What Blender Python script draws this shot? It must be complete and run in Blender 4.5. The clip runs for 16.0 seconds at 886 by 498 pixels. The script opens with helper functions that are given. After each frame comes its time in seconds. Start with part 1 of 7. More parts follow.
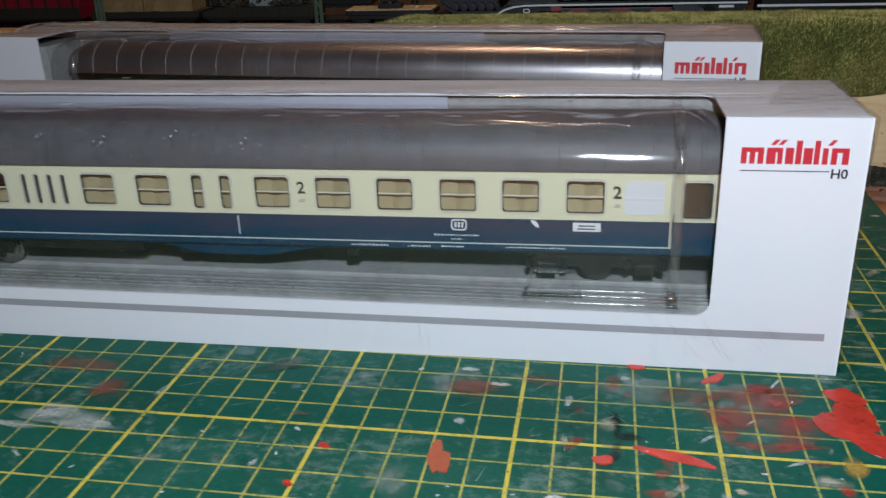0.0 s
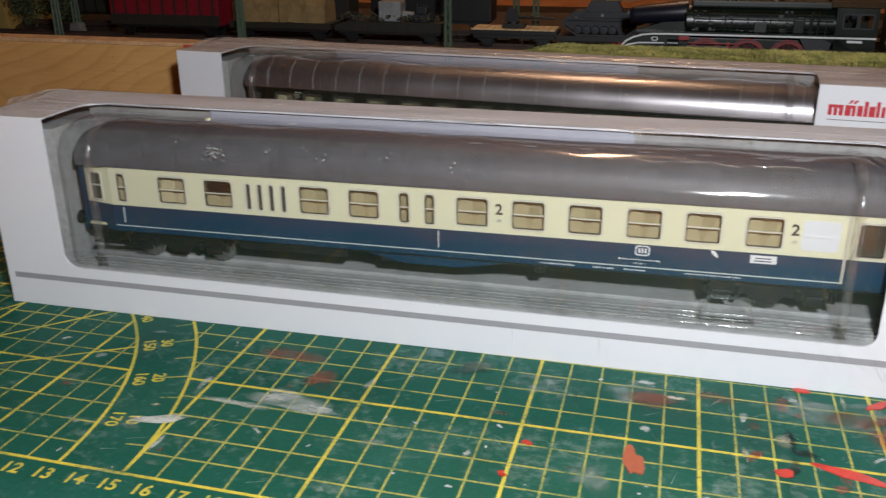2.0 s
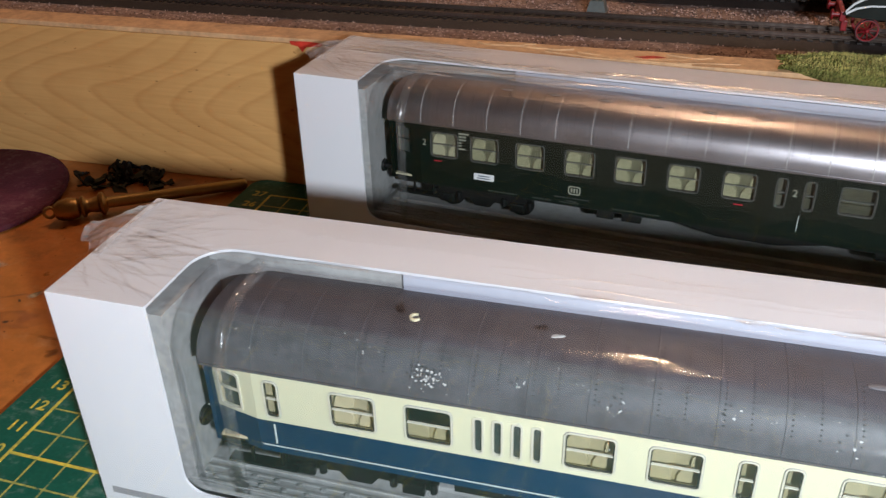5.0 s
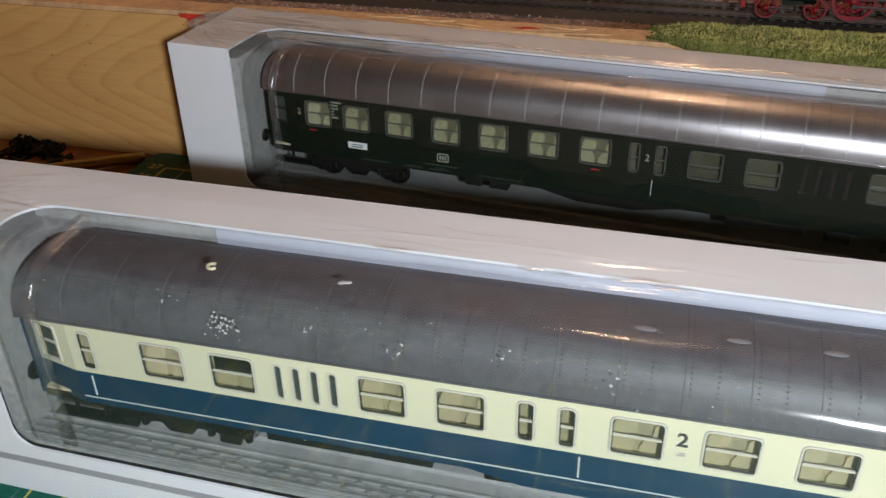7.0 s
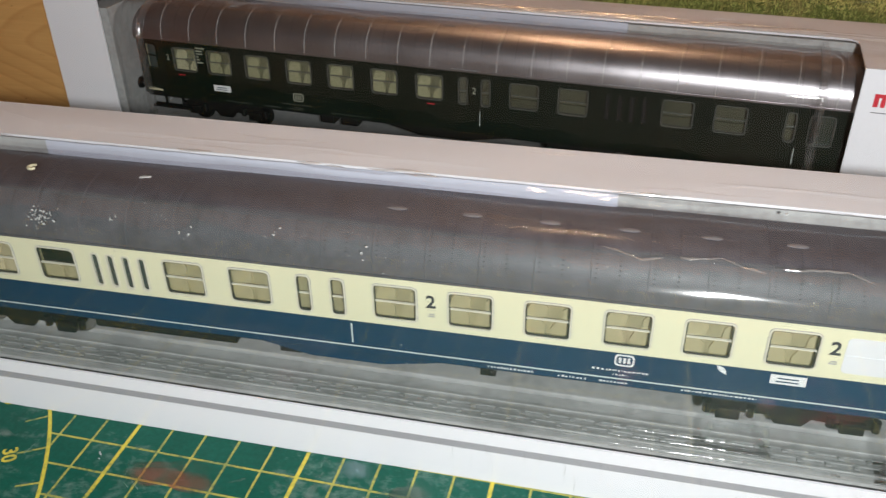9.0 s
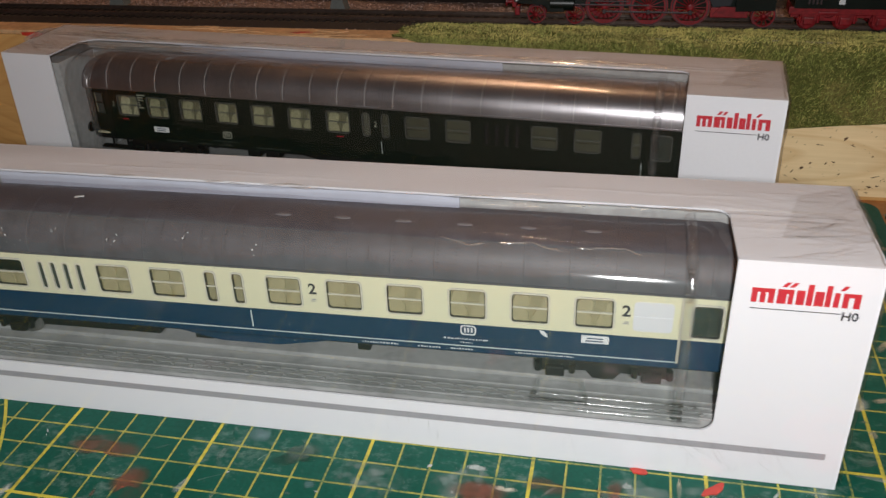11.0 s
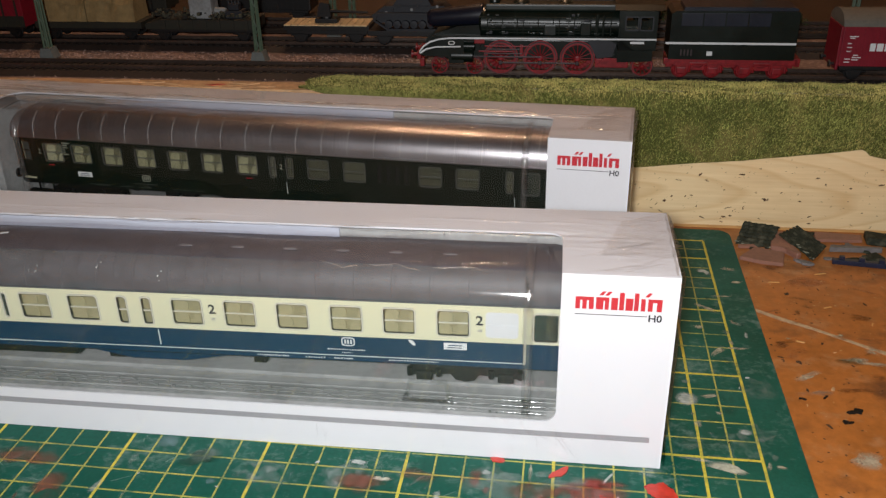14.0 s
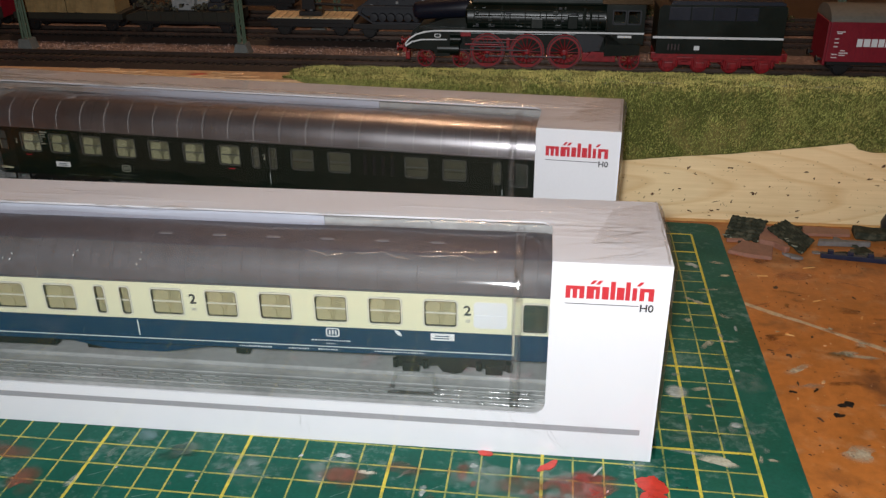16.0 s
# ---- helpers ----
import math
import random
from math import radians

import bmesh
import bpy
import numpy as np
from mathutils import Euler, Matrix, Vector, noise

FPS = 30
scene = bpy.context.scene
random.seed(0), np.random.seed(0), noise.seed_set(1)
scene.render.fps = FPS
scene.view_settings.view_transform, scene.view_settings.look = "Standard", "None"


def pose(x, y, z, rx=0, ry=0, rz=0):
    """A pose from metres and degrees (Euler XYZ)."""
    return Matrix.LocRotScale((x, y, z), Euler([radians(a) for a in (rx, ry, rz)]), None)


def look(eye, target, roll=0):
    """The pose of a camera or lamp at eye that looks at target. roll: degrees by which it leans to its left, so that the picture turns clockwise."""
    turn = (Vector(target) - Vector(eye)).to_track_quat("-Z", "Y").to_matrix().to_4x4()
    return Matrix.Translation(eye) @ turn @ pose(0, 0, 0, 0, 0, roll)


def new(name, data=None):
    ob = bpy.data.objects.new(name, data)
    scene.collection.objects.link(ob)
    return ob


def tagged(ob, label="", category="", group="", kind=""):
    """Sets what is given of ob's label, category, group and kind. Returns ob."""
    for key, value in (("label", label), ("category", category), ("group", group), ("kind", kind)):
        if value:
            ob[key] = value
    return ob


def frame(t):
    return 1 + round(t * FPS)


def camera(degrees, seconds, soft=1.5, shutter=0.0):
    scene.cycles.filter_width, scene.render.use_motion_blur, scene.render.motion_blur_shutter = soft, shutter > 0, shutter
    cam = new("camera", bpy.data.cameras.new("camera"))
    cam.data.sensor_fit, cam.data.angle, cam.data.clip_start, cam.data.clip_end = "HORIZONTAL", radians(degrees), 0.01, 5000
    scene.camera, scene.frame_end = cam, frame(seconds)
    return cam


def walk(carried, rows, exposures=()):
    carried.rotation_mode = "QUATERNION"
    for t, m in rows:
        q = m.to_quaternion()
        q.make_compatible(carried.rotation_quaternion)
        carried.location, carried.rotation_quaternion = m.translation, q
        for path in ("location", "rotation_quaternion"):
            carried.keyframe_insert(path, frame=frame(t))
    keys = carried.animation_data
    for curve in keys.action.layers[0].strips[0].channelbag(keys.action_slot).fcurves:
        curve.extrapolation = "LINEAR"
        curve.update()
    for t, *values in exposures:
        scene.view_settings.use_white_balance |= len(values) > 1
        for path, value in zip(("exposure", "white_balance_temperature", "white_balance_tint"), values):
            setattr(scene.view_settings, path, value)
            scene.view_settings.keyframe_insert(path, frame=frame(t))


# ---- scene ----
cam = camera(53.59, 16.0, soft=1.35, shutter=0.4)
PATH = [  # seconds, eye, target, roll
    (0.0, (0.3190, -0.1361, 0.1273), (0.2668, 0.1372, 0.0152), -1.94),
    (0.5, (0.3077, -0.1507, 0.1376), (0.2534, 0.1217, 0.0242), -1.47),
    (1.0, (0.3026, -0.1603, 0.1396), (0.2416, 0.1117, 0.0286), -1.02),
    (1.5, (0.2977, -0.1607, 0.1381), (0.2308, 0.1102, 0.0280), -0.79),
    (2.0, (0.2849, -0.1682, 0.1423), (0.2127, 0.1013, 0.0320), -0.36),
    (2.5, (0.2656, -0.1723, 0.1440), (0.1834, 0.0944, 0.0340), -0.20),
    (3.0, (0.2284, -0.1683, 0.1561), (0.1479, 0.0955, 0.0381), 0.69),
    (3.5, (0.2045, -0.1250, 0.1714), (0.1206, 0.1286, 0.0348), 0.63),
    (4.0, (0.1795, -0.0748, 0.1767), (0.0976, 0.1748, 0.0318), 0.07),
    (4.2, (0.1766, -0.0589, 0.1812), (0.0939, 0.1858, 0.0301), -1.16),
    (6.3, (0.2078, -0.0400, 0.1798), (0.1327, 0.2059, 0.0251), -1.04),
    (6.5, (0.2124, -0.0415, 0.1793), (0.1367, 0.2041, 0.0246), -1.12),
    (7.0, (0.2244, -0.0415, 0.1753), (0.1512, 0.2038, 0.0189), -1.10),
    (7.5, (0.2341, -0.0460, 0.1746), (0.1614, 0.1984, 0.0165), -1.37),
    (8.0, (0.2465, -0.0578, 0.1750), (0.1707, 0.1862, 0.0178), -2.21),
    (8.5, (0.2637, -0.0680, 0.1743), (0.1995, 0.1774, 0.0141), -1.01),
    (9.0, (0.2779, -0.0667, 0.1714), (0.2150, 0.1791, 0.0113), -0.94),
    (11.3, (0.3254, -0.1176, 0.1869), (0.2689, 0.1393, 0.0426), -2.32),
    (11.5, (0.3296, -0.1232, 0.1883), (0.2767, 0.1352, 0.0454), -2.00),
    (12.0, (0.3441, -0.1383, 0.1981), (0.2984, 0.1219, 0.0560), -1.30),
    (12.5, (0.3509, -0.1409, 0.1958), (0.3038, 0.1210, 0.0572), -1.42),
    (13.0, (0.3438, -0.1454, 0.2000), (0.3050, 0.1181, 0.0619), -0.61),
    (13.5, (0.3495, -0.1457, 0.2019), (0.3073, 0.1182, 0.0657), -1.21),
    (14.0, (0.3498, -0.1453, 0.1999), (0.3091, 0.1195, 0.0650), -1.24),
    (14.5, (0.3532, -0.1460, 0.1987), (0.3127, 0.1194, 0.0650), -1.31),
    (15.0, (0.3543, -0.1466, 0.1982), (0.3148, 0.1191, 0.0646), -1.24),
    (15.5, (0.3492, -0.1415, 0.1934), (0.3131, 0.1244, 0.0593), -0.55),
    (16.0, (0.3479, -0.1417, 0.1936), (0.3128, 0.1240, 0.0588), -0.51),
]
EXPOSURES = [(0.0, -0.52, 5850, 8), (0.5, -0.53, 6000, 9), (1.5, -0.2, 6250, 10), (2.5, -0.04, 6550, 11), (3.0, 0.26, 6550, 11), (3.5, 0.62, 6400, 10.5), (4.2, 0.74, 6150, 9.5), (6.3, 0.36, 6000, 8), (7.0, 0.24, 6200, 6.5), (8.0, 0.04, 6400, 8), (9.0, 0.13, 6650, 9), (11.5, -0.36, 6750, 12), (12.5, -0.22, 6750, 13), (14.5, -0.1, 6600, 11), (16.0, -0.1, 6500, 10.5)]
walk(cam, [(t, look(eye, target, roll)) for t, eye, target, roll in PATH], EXPOSURES)

# ---- light: the cool lamp held beside the camera and one warm ceiling lamp; a dim evening room ----
world = bpy.data.worlds.new("evening_room")
world.use_nodes = True
world.node_tree.nodes["Background"].inputs[0].default_value = (0.9, 0.75, 0.6, 1)
world.node_tree.nodes["Background"].inputs[1].default_value = 0.003
scene.world = world


def lamp(name, kind, place, watts, colour, size, target=None):
    data = bpy.data.lights.new(name, kind)
    data.energy, data.color = watts, colour
    if kind == "AREA":
        data.shape = "RECTANGLE" if isinstance(size, tuple) else "DISK"
        data.size = size[0] if isinstance(size, tuple) else size
        if isinstance(size, tuple):
            data.size_y = size[1]
    else:
        data.shadow_soft_size = size
    ob = new(name, data)
    ob.matrix_world = look(place, target) if target else Matrix.Translation(place)
    return ob


hand = lamp("handheld_lamp", "SPOT", (0.337, -0.176, 0.219), 8.2, (0.92, 0.955, 0.985), 0.012, (0.24, 0.25, 0.03))
hand.data.spot_size, hand.data.spot_blend = radians(150), 0.6
lamp("ceiling_lamp_light", "POINT", (0.15, 1.15, 1.46), 15.8, (1.0, 0.62, 0.37), 0.07)

# ---- materials ----
MATS = {}


def nodes_of(name):
    m = bpy.data.materials.new(name)
    m.use_nodes = True
    tree = m.node_tree
    return m, tree, tree.nodes, tree.links, tree.nodes["Principled BSDF"]


def noise_node(nt, links, coords, scale, detail=4.0, rough=0.55, stretch=None):
    n = nt.new("ShaderNodeTexNoise")
    n.inputs["Scale"].default_value = scale
    n.inputs["Detail"].default_value = detail
    n.inputs["Roughness"].default_value = rough
    if stretch:
        mp = nt.new("ShaderNodeMapping")
        mp.inputs["Scale"].default_value = stretch
        links.new(coords, mp.inputs["Vector"])
        coords = mp.outputs["Vector"]
    links.new(coords, n.inputs["Vector"])
    return n


def ramp_node(nt, links, fac, stops):
    r = nt.new("ShaderNodeValToRGB")
    e = r.color_ramp.elements
    e[0].position, e[0].color = stops[0][0], (*stops[0][1], 1)
    e[1].position, e[1].color = stops[-1][0], (*stops[-1][1], 1)
    for p, c in stops[1:-1]:
        x = e.new(p)
        x.color = (*c, 1)
    links.new(fac, r.inputs["Fac"])
    return r


def shade(c, k):
    return tuple(min(1.0, v * k) for v in c)


def surface(name, colour, rough=0.5, metal=0.0, grain=400.0, vary=0.12, blotch=40.0, bump=0.05, specular=0.5, coat=0.0, island=0.0, stretch=None):
    """A plain painted, moulded or printed surface: fine grain and slow blotches of its colour, a little relief, uneven gloss."""
    if name in MATS:
        return MATS[name]
    m, tree, nt, links, bsdf = nodes_of(name)
    tc = nt.new("ShaderNodeTexCoord").outputs["Object"]
    fine = noise_node(nt, links, tc, grain, 3, 0.6, stretch)
    slow = noise_node(nt, links, tc, blotch, 4, 0.55)
    add = nt.new("ShaderNodeMath")
    add.operation = "MULTIPLY_ADD"
    links.new(fine.outputs["Fac"], add.inputs[0])
    add.inputs[1].default_value = 0.5
    half = nt.new("ShaderNodeMath")
    half.operation = "MULTIPLY"
    half.inputs[1].default_value = 0.5
    links.new(slow.outputs["Fac"], half.inputs[0])
    links.new(half.outputs[0], add.inputs[2])
    fac = add.outputs[0]
    if island:
        geo = nt.new("ShaderNodeNewGeometry")
        mix = nt.new("ShaderNodeMath")
        mix.operation = "MULTIPLY_ADD"
        links.new(geo.outputs["Random Per Island"], mix.inputs[0])
        mix.inputs[1].default_value = island
        sub = nt.new("ShaderNodeMath")
        sub.operation = "SUBTRACT"
        links.new(fac, sub.inputs[0])
        sub.inputs[1].default_value = island / 2
        links.new(sub.outputs[0], mix.inputs[2])
        fac = mix.outputs[0]
    r = ramp_node(nt, links, fac, [(0.25, shade(colour, 1 - 2 * vary)), (0.5, colour), (0.75, shade(colour, 1 + 1.6 * vary))])
    links.new(r.outputs["Color"], bsdf.inputs["Base Color"])
    rr = nt.new("ShaderNodeMapRange")
    rr.inputs["To Min"].default_value, rr.inputs["To Max"].default_value = max(0.03, rough - 0.1), min(1.0, rough + 0.1)
    links.new(slow.outputs["Fac"], rr.inputs["Value"])
    links.new(rr.outputs["Result"], bsdf.inputs["Roughness"])
    bsdf.inputs["Metallic"].default_value = metal
    bsdf.inputs["Specular IOR Level"].default_value = specular
    bsdf.inputs["Coat Weight"].default_value = coat
    if bump:
        b = nt.new("ShaderNodeBump")
        b.inputs["Strength"].default_value, b.inputs["Distance"].default_value = bump, 0.0006
        links.new(fine.outputs["Fac"], b.inputs["Height"])
        links.new(b.outputs["Normal"], bsdf.inputs["Normal"])
    MATS[name] = m
    return m


def calc(nt, links, op, a, b=None):
    n = nt.new("ShaderNodeMath")
    n.operation = op
    for k, v in enumerate((a, b)):
        if v is None:
            continue
        if isinstance(v, (int, float)):
            n.inputs[k].default_value = v
        else:
            links.new(v, n.inputs[k])
    return n.outputs[0]


def wood(name, light, dark, along=(9.0, 60.0, 60.0), rings=11.0, rough=0.45, speck=0.0, arch=None):
    """Sawn wood; arch = (pith height, depth, run-out, ring spacing) gives the nested curves of a flat-sawn face."""
    m, tree, nt, links, bsdf = nodes_of(name)
    tc = nt.new("ShaderNodeTexCoord").outputs["Object"]
    broad = noise_node(nt, links, tc, 1.0, 2, 0.45, along)
    if arch:
        zc, deep, run, gap = arch
        sep = nt.new("ShaderNodeSeparateXYZ")
        links.new(tc, sep.inputs[0])
        slow = noise_node(nt, links, tc, 1.0, 2, 0.5, (6.0, 14.0, 14.0))
        swing = calc(nt, links, "MULTIPLY", calc(nt, links, "SUBTRACT", slow.outputs["Fac"], 0.5), 0.035)
        h = calc(nt, links, "ADD", calc(nt, links, "SUBTRACT", sep.outputs["Z"], zc), swing)
        r2 = calc(nt, links, "ADD", calc(nt, links, "MULTIPLY", h, h), deep * deep)
        r = calc(nt, links, "SQRT", r2)
        wave = calc(nt, links, "MULTIPLY", sep.outputs["X"], -run)
        r = calc(nt, links, "ADD", calc(nt, links, "ADD", r, wave), calc(nt, links, "MULTIPLY", broad.outputs["Fac"], gap * 4.5))
        turns = calc(nt, links, "DIVIDE", r, gap)
    else:
        turns = calc(nt, links, "MULTIPLY", broad.outputs["Fac"], rings)
    f = calc(nt, links, "FRACT", turns)
    r = ramp_node(nt, links, f, [(0.0, shade(light, 1.03)), (0.68, shade(light, 0.97)), (0.88, dark), (1.0, shade(light, 1.0))])
    fib = noise_node(nt, links, tc, 1.0, 5, 0.65, (25.0, 700.0, 700.0))
    mix = nt.new("ShaderNodeMixRGB")
    mix.blend_type = "MULTIPLY"
    mix.inputs[0].default_value = 0.3
    links.new(r.outputs["Color"], mix.inputs[1])
    g = ramp_node(nt, links, fib.outputs["Fac"], [(0.3, (0.62, 0.55, 0.45)), (0.7, (1.0, 1.0, 1.0))])
    links.new(g.outputs["Color"], mix.inputs[2])
    blot = noise_node(nt, links, tc, 14.0, 4, 0.6)
    mb = nt.new("ShaderNodeMixRGB")
    mb.blend_type = "MULTIPLY"
    mb.inputs[0].default_value = 0.5
    links.new(mix.outputs[0], mb.inputs[1])
    gb = ramp_node(nt, links, blot.outputs["Fac"], [(0.3, (0.72, 0.62, 0.5)), (0.65, (1.0, 1.0, 1.0))])
    links.new(gb.outputs["Color"], mb.inputs[2])
    out = mb.outputs[0]
    if speck:
        sp = noise_node(nt, links, tc, 330.0, 3, 0.6, (0.6, 1.0, 1.0))
        sr = ramp_node(nt, links, sp.outputs["Fac"], [(0.68, (1, 1, 1)), (0.74, (0.22, 0.14, 0.08))])
        m2 = nt.new("ShaderNodeMixRGB")
        m2.blend_type = "MULTIPLY"
        m2.inputs[0].default_value = speck
        links.new(out, m2.inputs[1])
        links.new(sr.outputs["Color"], m2.inputs[2])
        out = m2.outputs[0]
    links.new(out, bsdf.inputs["Base Color"])
    bsdf.inputs["Roughness"].default_value = rough
    b = nt.new("ShaderNodeBump")
    b.inputs["Strength"].default_value, b.inputs["Distance"].default_value = 0.15, 0.0004
    links.new(fib.outputs["Fac"], b.inputs["Height"])
    links.new(b.outputs["Normal"], bsdf.inputs["Normal"])
    return m


def patched(name, base, spots, rough=0.4, scale=18.0, low=0.56, high=0.66, bump=0.08, fine=500.0, specular=0.5, dust=None, dusty=0.5):
    """A surface with worn or stained patches of another colour."""
    m, tree, nt, links, bsdf = nodes_of(name)
    tc = nt.new("ShaderNodeTexCoord").outputs["Object"]
    a = noise_node(nt, links, tc, scale, 6, 0.62)
    f = noise_node(nt, links, tc, fine, 3, 0.6)
    ra = ramp_node(nt, links, a.outputs["Fac"], [(0.28, shade(base, 0.72)), (0.48, base), (low, base), (high, spots)])
    rf = ramp_node(nt, links, f.outputs["Fac"], [(0.3, (0.82, 0.82, 0.82)), (0.7, (1.08, 1.08, 1.08))])
    mix = nt.new("ShaderNodeMixRGB")
    mix.blend_type = "MULTIPLY"
    mix.inputs[0].default_value = 1.0
    links.new(ra.outputs["Color"], mix.inputs[1])
    links.new(rf.outputs["Color"], mix.inputs[2])
    last = mix.outputs[0]
    if dust:
        # pale scuffs: fine marks gathered in slow clouds
        cloud = noise_node(nt, links, tc, scale * 1.7, 5, 0.7)
        marks = noise_node(nt, links, tc, fine * 0.45, 6, 0.72, (0.8, 1.0, 1.0))
        both = calc(nt, links, "MULTIPLY", cloud.outputs["Fac"], marks.outputs["Fac"])
        rd = ramp_node(nt, links, both, [(0.27, (0, 0, 0)), (0.44, (dusty, dusty, dusty))])
        md = nt.new("ShaderNodeMixRGB")
        links.new(rd.outputs["Color"], md.inputs[0])
        links.new(last, md.inputs[1])
        md.inputs[2].default_value = (*dust, 1)
        last = md.outputs[0]
    links.new(last, bsdf.inputs["Base Color"])
    rr = nt.new("ShaderNodeMapRange")
    rr.inputs["To Min"].default_value, rr.inputs["To Max"].default_value = rough - 0.12, rough + 0.18
    links.new(a.outputs["Fac"], rr.inputs["Value"])
    links.new(rr.outputs["Result"], bsdf.inputs["Roughness"])
    bsdf.inputs["Specular IOR Level"].default_value = specular
    b = nt.new("ShaderNodeBump")
    b.inputs["Strength"].default_value, b.inputs["Distance"].default_value = bump, 0.0005
    links.new(f.outputs["Fac"], b.inputs["Height"])
    links.new(b.outputs["Normal"], bsdf.inputs["Normal"])
    return m


def smear(name, colour, cover=0.5, scale=120.0, rough=0.45, stretch=(1.0, 1.0, 1.0)):
    """Thin dried paint that lets the ground show through in streaks."""
    m, tree, nt, links, bsdf = nodes_of(name)
    tc = nt.new("ShaderNodeTexCoord").outputs["Object"]
    a = noise_node(nt, links, tc, scale, 5, 0.65, stretch)
    c = noise_node(nt, links, tc, 900.0, 2, 0.5)
    rc = ramp_node(nt, links, c.outputs["Fac"], [(0.3, shade(colour, 0.75)), (0.7, shade(colour, 1.15))])
    links.new(rc.outputs["Color"], bsdf.inputs["Base Color"])
    ra = ramp_node(nt, links, a.outputs["Fac"], [(0.62 - 0.35 * cover, (0, 0, 0)), (0.95 - 0.3 * cover, (0.75, 0.75, 0.75))])
    # the smear thins out towards its rim
    gen = nt.new("ShaderNodeTexCoord").outputs["Generated"]
    off = nt.new("ShaderNodeVectorMath")
    off.operation = "MULTIPLY_ADD"
    off.inputs[1].default_value, off.inputs[2].default_value = (1.0, 1.0, 0.0), (-0.5, -0.5, 0.0)
    links.new(gen, off.inputs[0])
    ln = nt.new("ShaderNodeVectorMath")
    ln.operation = "LENGTH"
    links.new(off.outputs[0], ln.inputs[0])
    rim = nt.new("ShaderNodeMapRange")
    rim.interpolation_type = "SMOOTHSTEP"
    rim.inputs["From Min"].default_value, rim.inputs["From Max"].default_value = 0.5, 0.18
    links.new(ln.outputs["Value"], rim.inputs["Value"])
    both = nt.new("ShaderNodeMath")
    both.operation = "MULTIPLY"
    links.new(ra.outputs["Color"], both.inputs[0])
    links.new(rim.outputs["Result"], both.inputs[1])
    links.new(both.outputs[0], bsdf.inputs["Alpha"])
    bsdf.inputs["Roughness"].default_value = rough
    return m


def clear_film(name, tint, gloss=0.03, wrinkle=0.3, scale=60.0, facing=0.5, stretch=(1.0, 1.0, 1.0), haze=0.0, base=0.04, veil=0.0, veil_colour=(0.5, 0.6, 0.46)):
    """Thin clear plastic: mostly see-through, with a sharp gloss that grows at grazing angles."""
    m, tree, nt, links, bsdf = nodes_of(name)
    nt.remove(bsdf)
    out = nt["Material Output"]
    tc = nt.new("ShaderNodeTexCoord").outputs["Object"]
    a = noise_node(nt, links, tc, scale, 3, 0.5, stretch)
    b = nt.new("ShaderNodeBump")
    b.inputs["Strength"].default_value, b.inputs["Distance"].default_value = wrinkle, 0.002
    links.new(a.outputs["Fac"], b.inputs["Height"])
    gl = nt.new("ShaderNodeBsdfGlossy")
    gl.inputs["Roughness"].default_value = gloss
    links.new(b.outputs["Normal"], gl.inputs["Normal"])
    tr = nt.new("ShaderNodeBsdfTransparent")
    tr.inputs["Color"].default_value = (*tint, 1)
    fr = nt.new("ShaderNodeLayerWeight")
    links.new(b.outputs["Normal"], fr.inputs["Normal"])
    pw = nt.new("ShaderNodeMath")
    pw.operation = "POWER"
    pw.inputs[1].default_value = 4.0
    links.new(fr.outputs["Facing"], pw.inputs[0])
    k = nt.new("ShaderNodeMath")
    k.operation = "MULTIPLY_ADD"
    k.inputs[1].default_value, k.inputs[2].default_value = facing, base
    links.new(pw.outputs[0], k.inputs[0])
    mix = nt.new("ShaderNodeMixShader")
    links.new(k.outputs[0], mix.inputs[0])
    links.new(tr.outputs[0], mix.inputs[1])
    links.new(gl.outputs[0], mix.inputs[2])
    last = mix
    if haze:
        df = nt.new("ShaderNodeBsdfDiffuse")
        df.inputs["Color"].default_value = (0.8, 0.8, 0.8, 1)
        hz = noise_node(nt, links, tc, 220.0, 6, 0.75)
        hr = ramp_node(nt, links, hz.outputs["Fac"], [(0.5, (0, 0, 0)), (0.95, (haze * 10, haze * 10, haze * 10))])
        m2 = nt.new("ShaderNodeMixShader")
        links.new(hr.outputs["Color"], m2.inputs[0])
        links.new(mix.outputs[0], m2.inputs[1])
        links.new(df.outputs[0], m2.inputs[2])
        last = m2
    if veil:
        # a thin diffuse tone: painted haze and glints on plastic, body of dust specks
        vd = nt.new("ShaderNodeBsdfDiffuse")
        vd.inputs["Color"].default_value = (*veil_colour, 1)
        vn = noise_node(nt, links, tc, 35.0, 5, 0.6, (0.5, 1.0, 1.0))
        vr = nt.new("ShaderNodeMapRange")
        vr.inputs["From Min"].default_value, vr.inputs["From Max"].default_value = 0.3, 0.7
        vr.inputs["To Min"].default_value, vr.inputs["To Max"].default_value = veil * 0.6, veil * 1.4
        links.new(vn.outputs["Fac"], vr.inputs["Value"])
        m3 = nt.new("ShaderNodeMixShader")
        links.new(vr.outputs["Result"], m3.inputs[0])
        links.new(last.outputs[0], m3.inputs[1])
        links.new(vd.outputs[0], m3.inputs[2])
        last = m3
    links.new(last.outputs[0], out.inputs["Surface"])
    return m


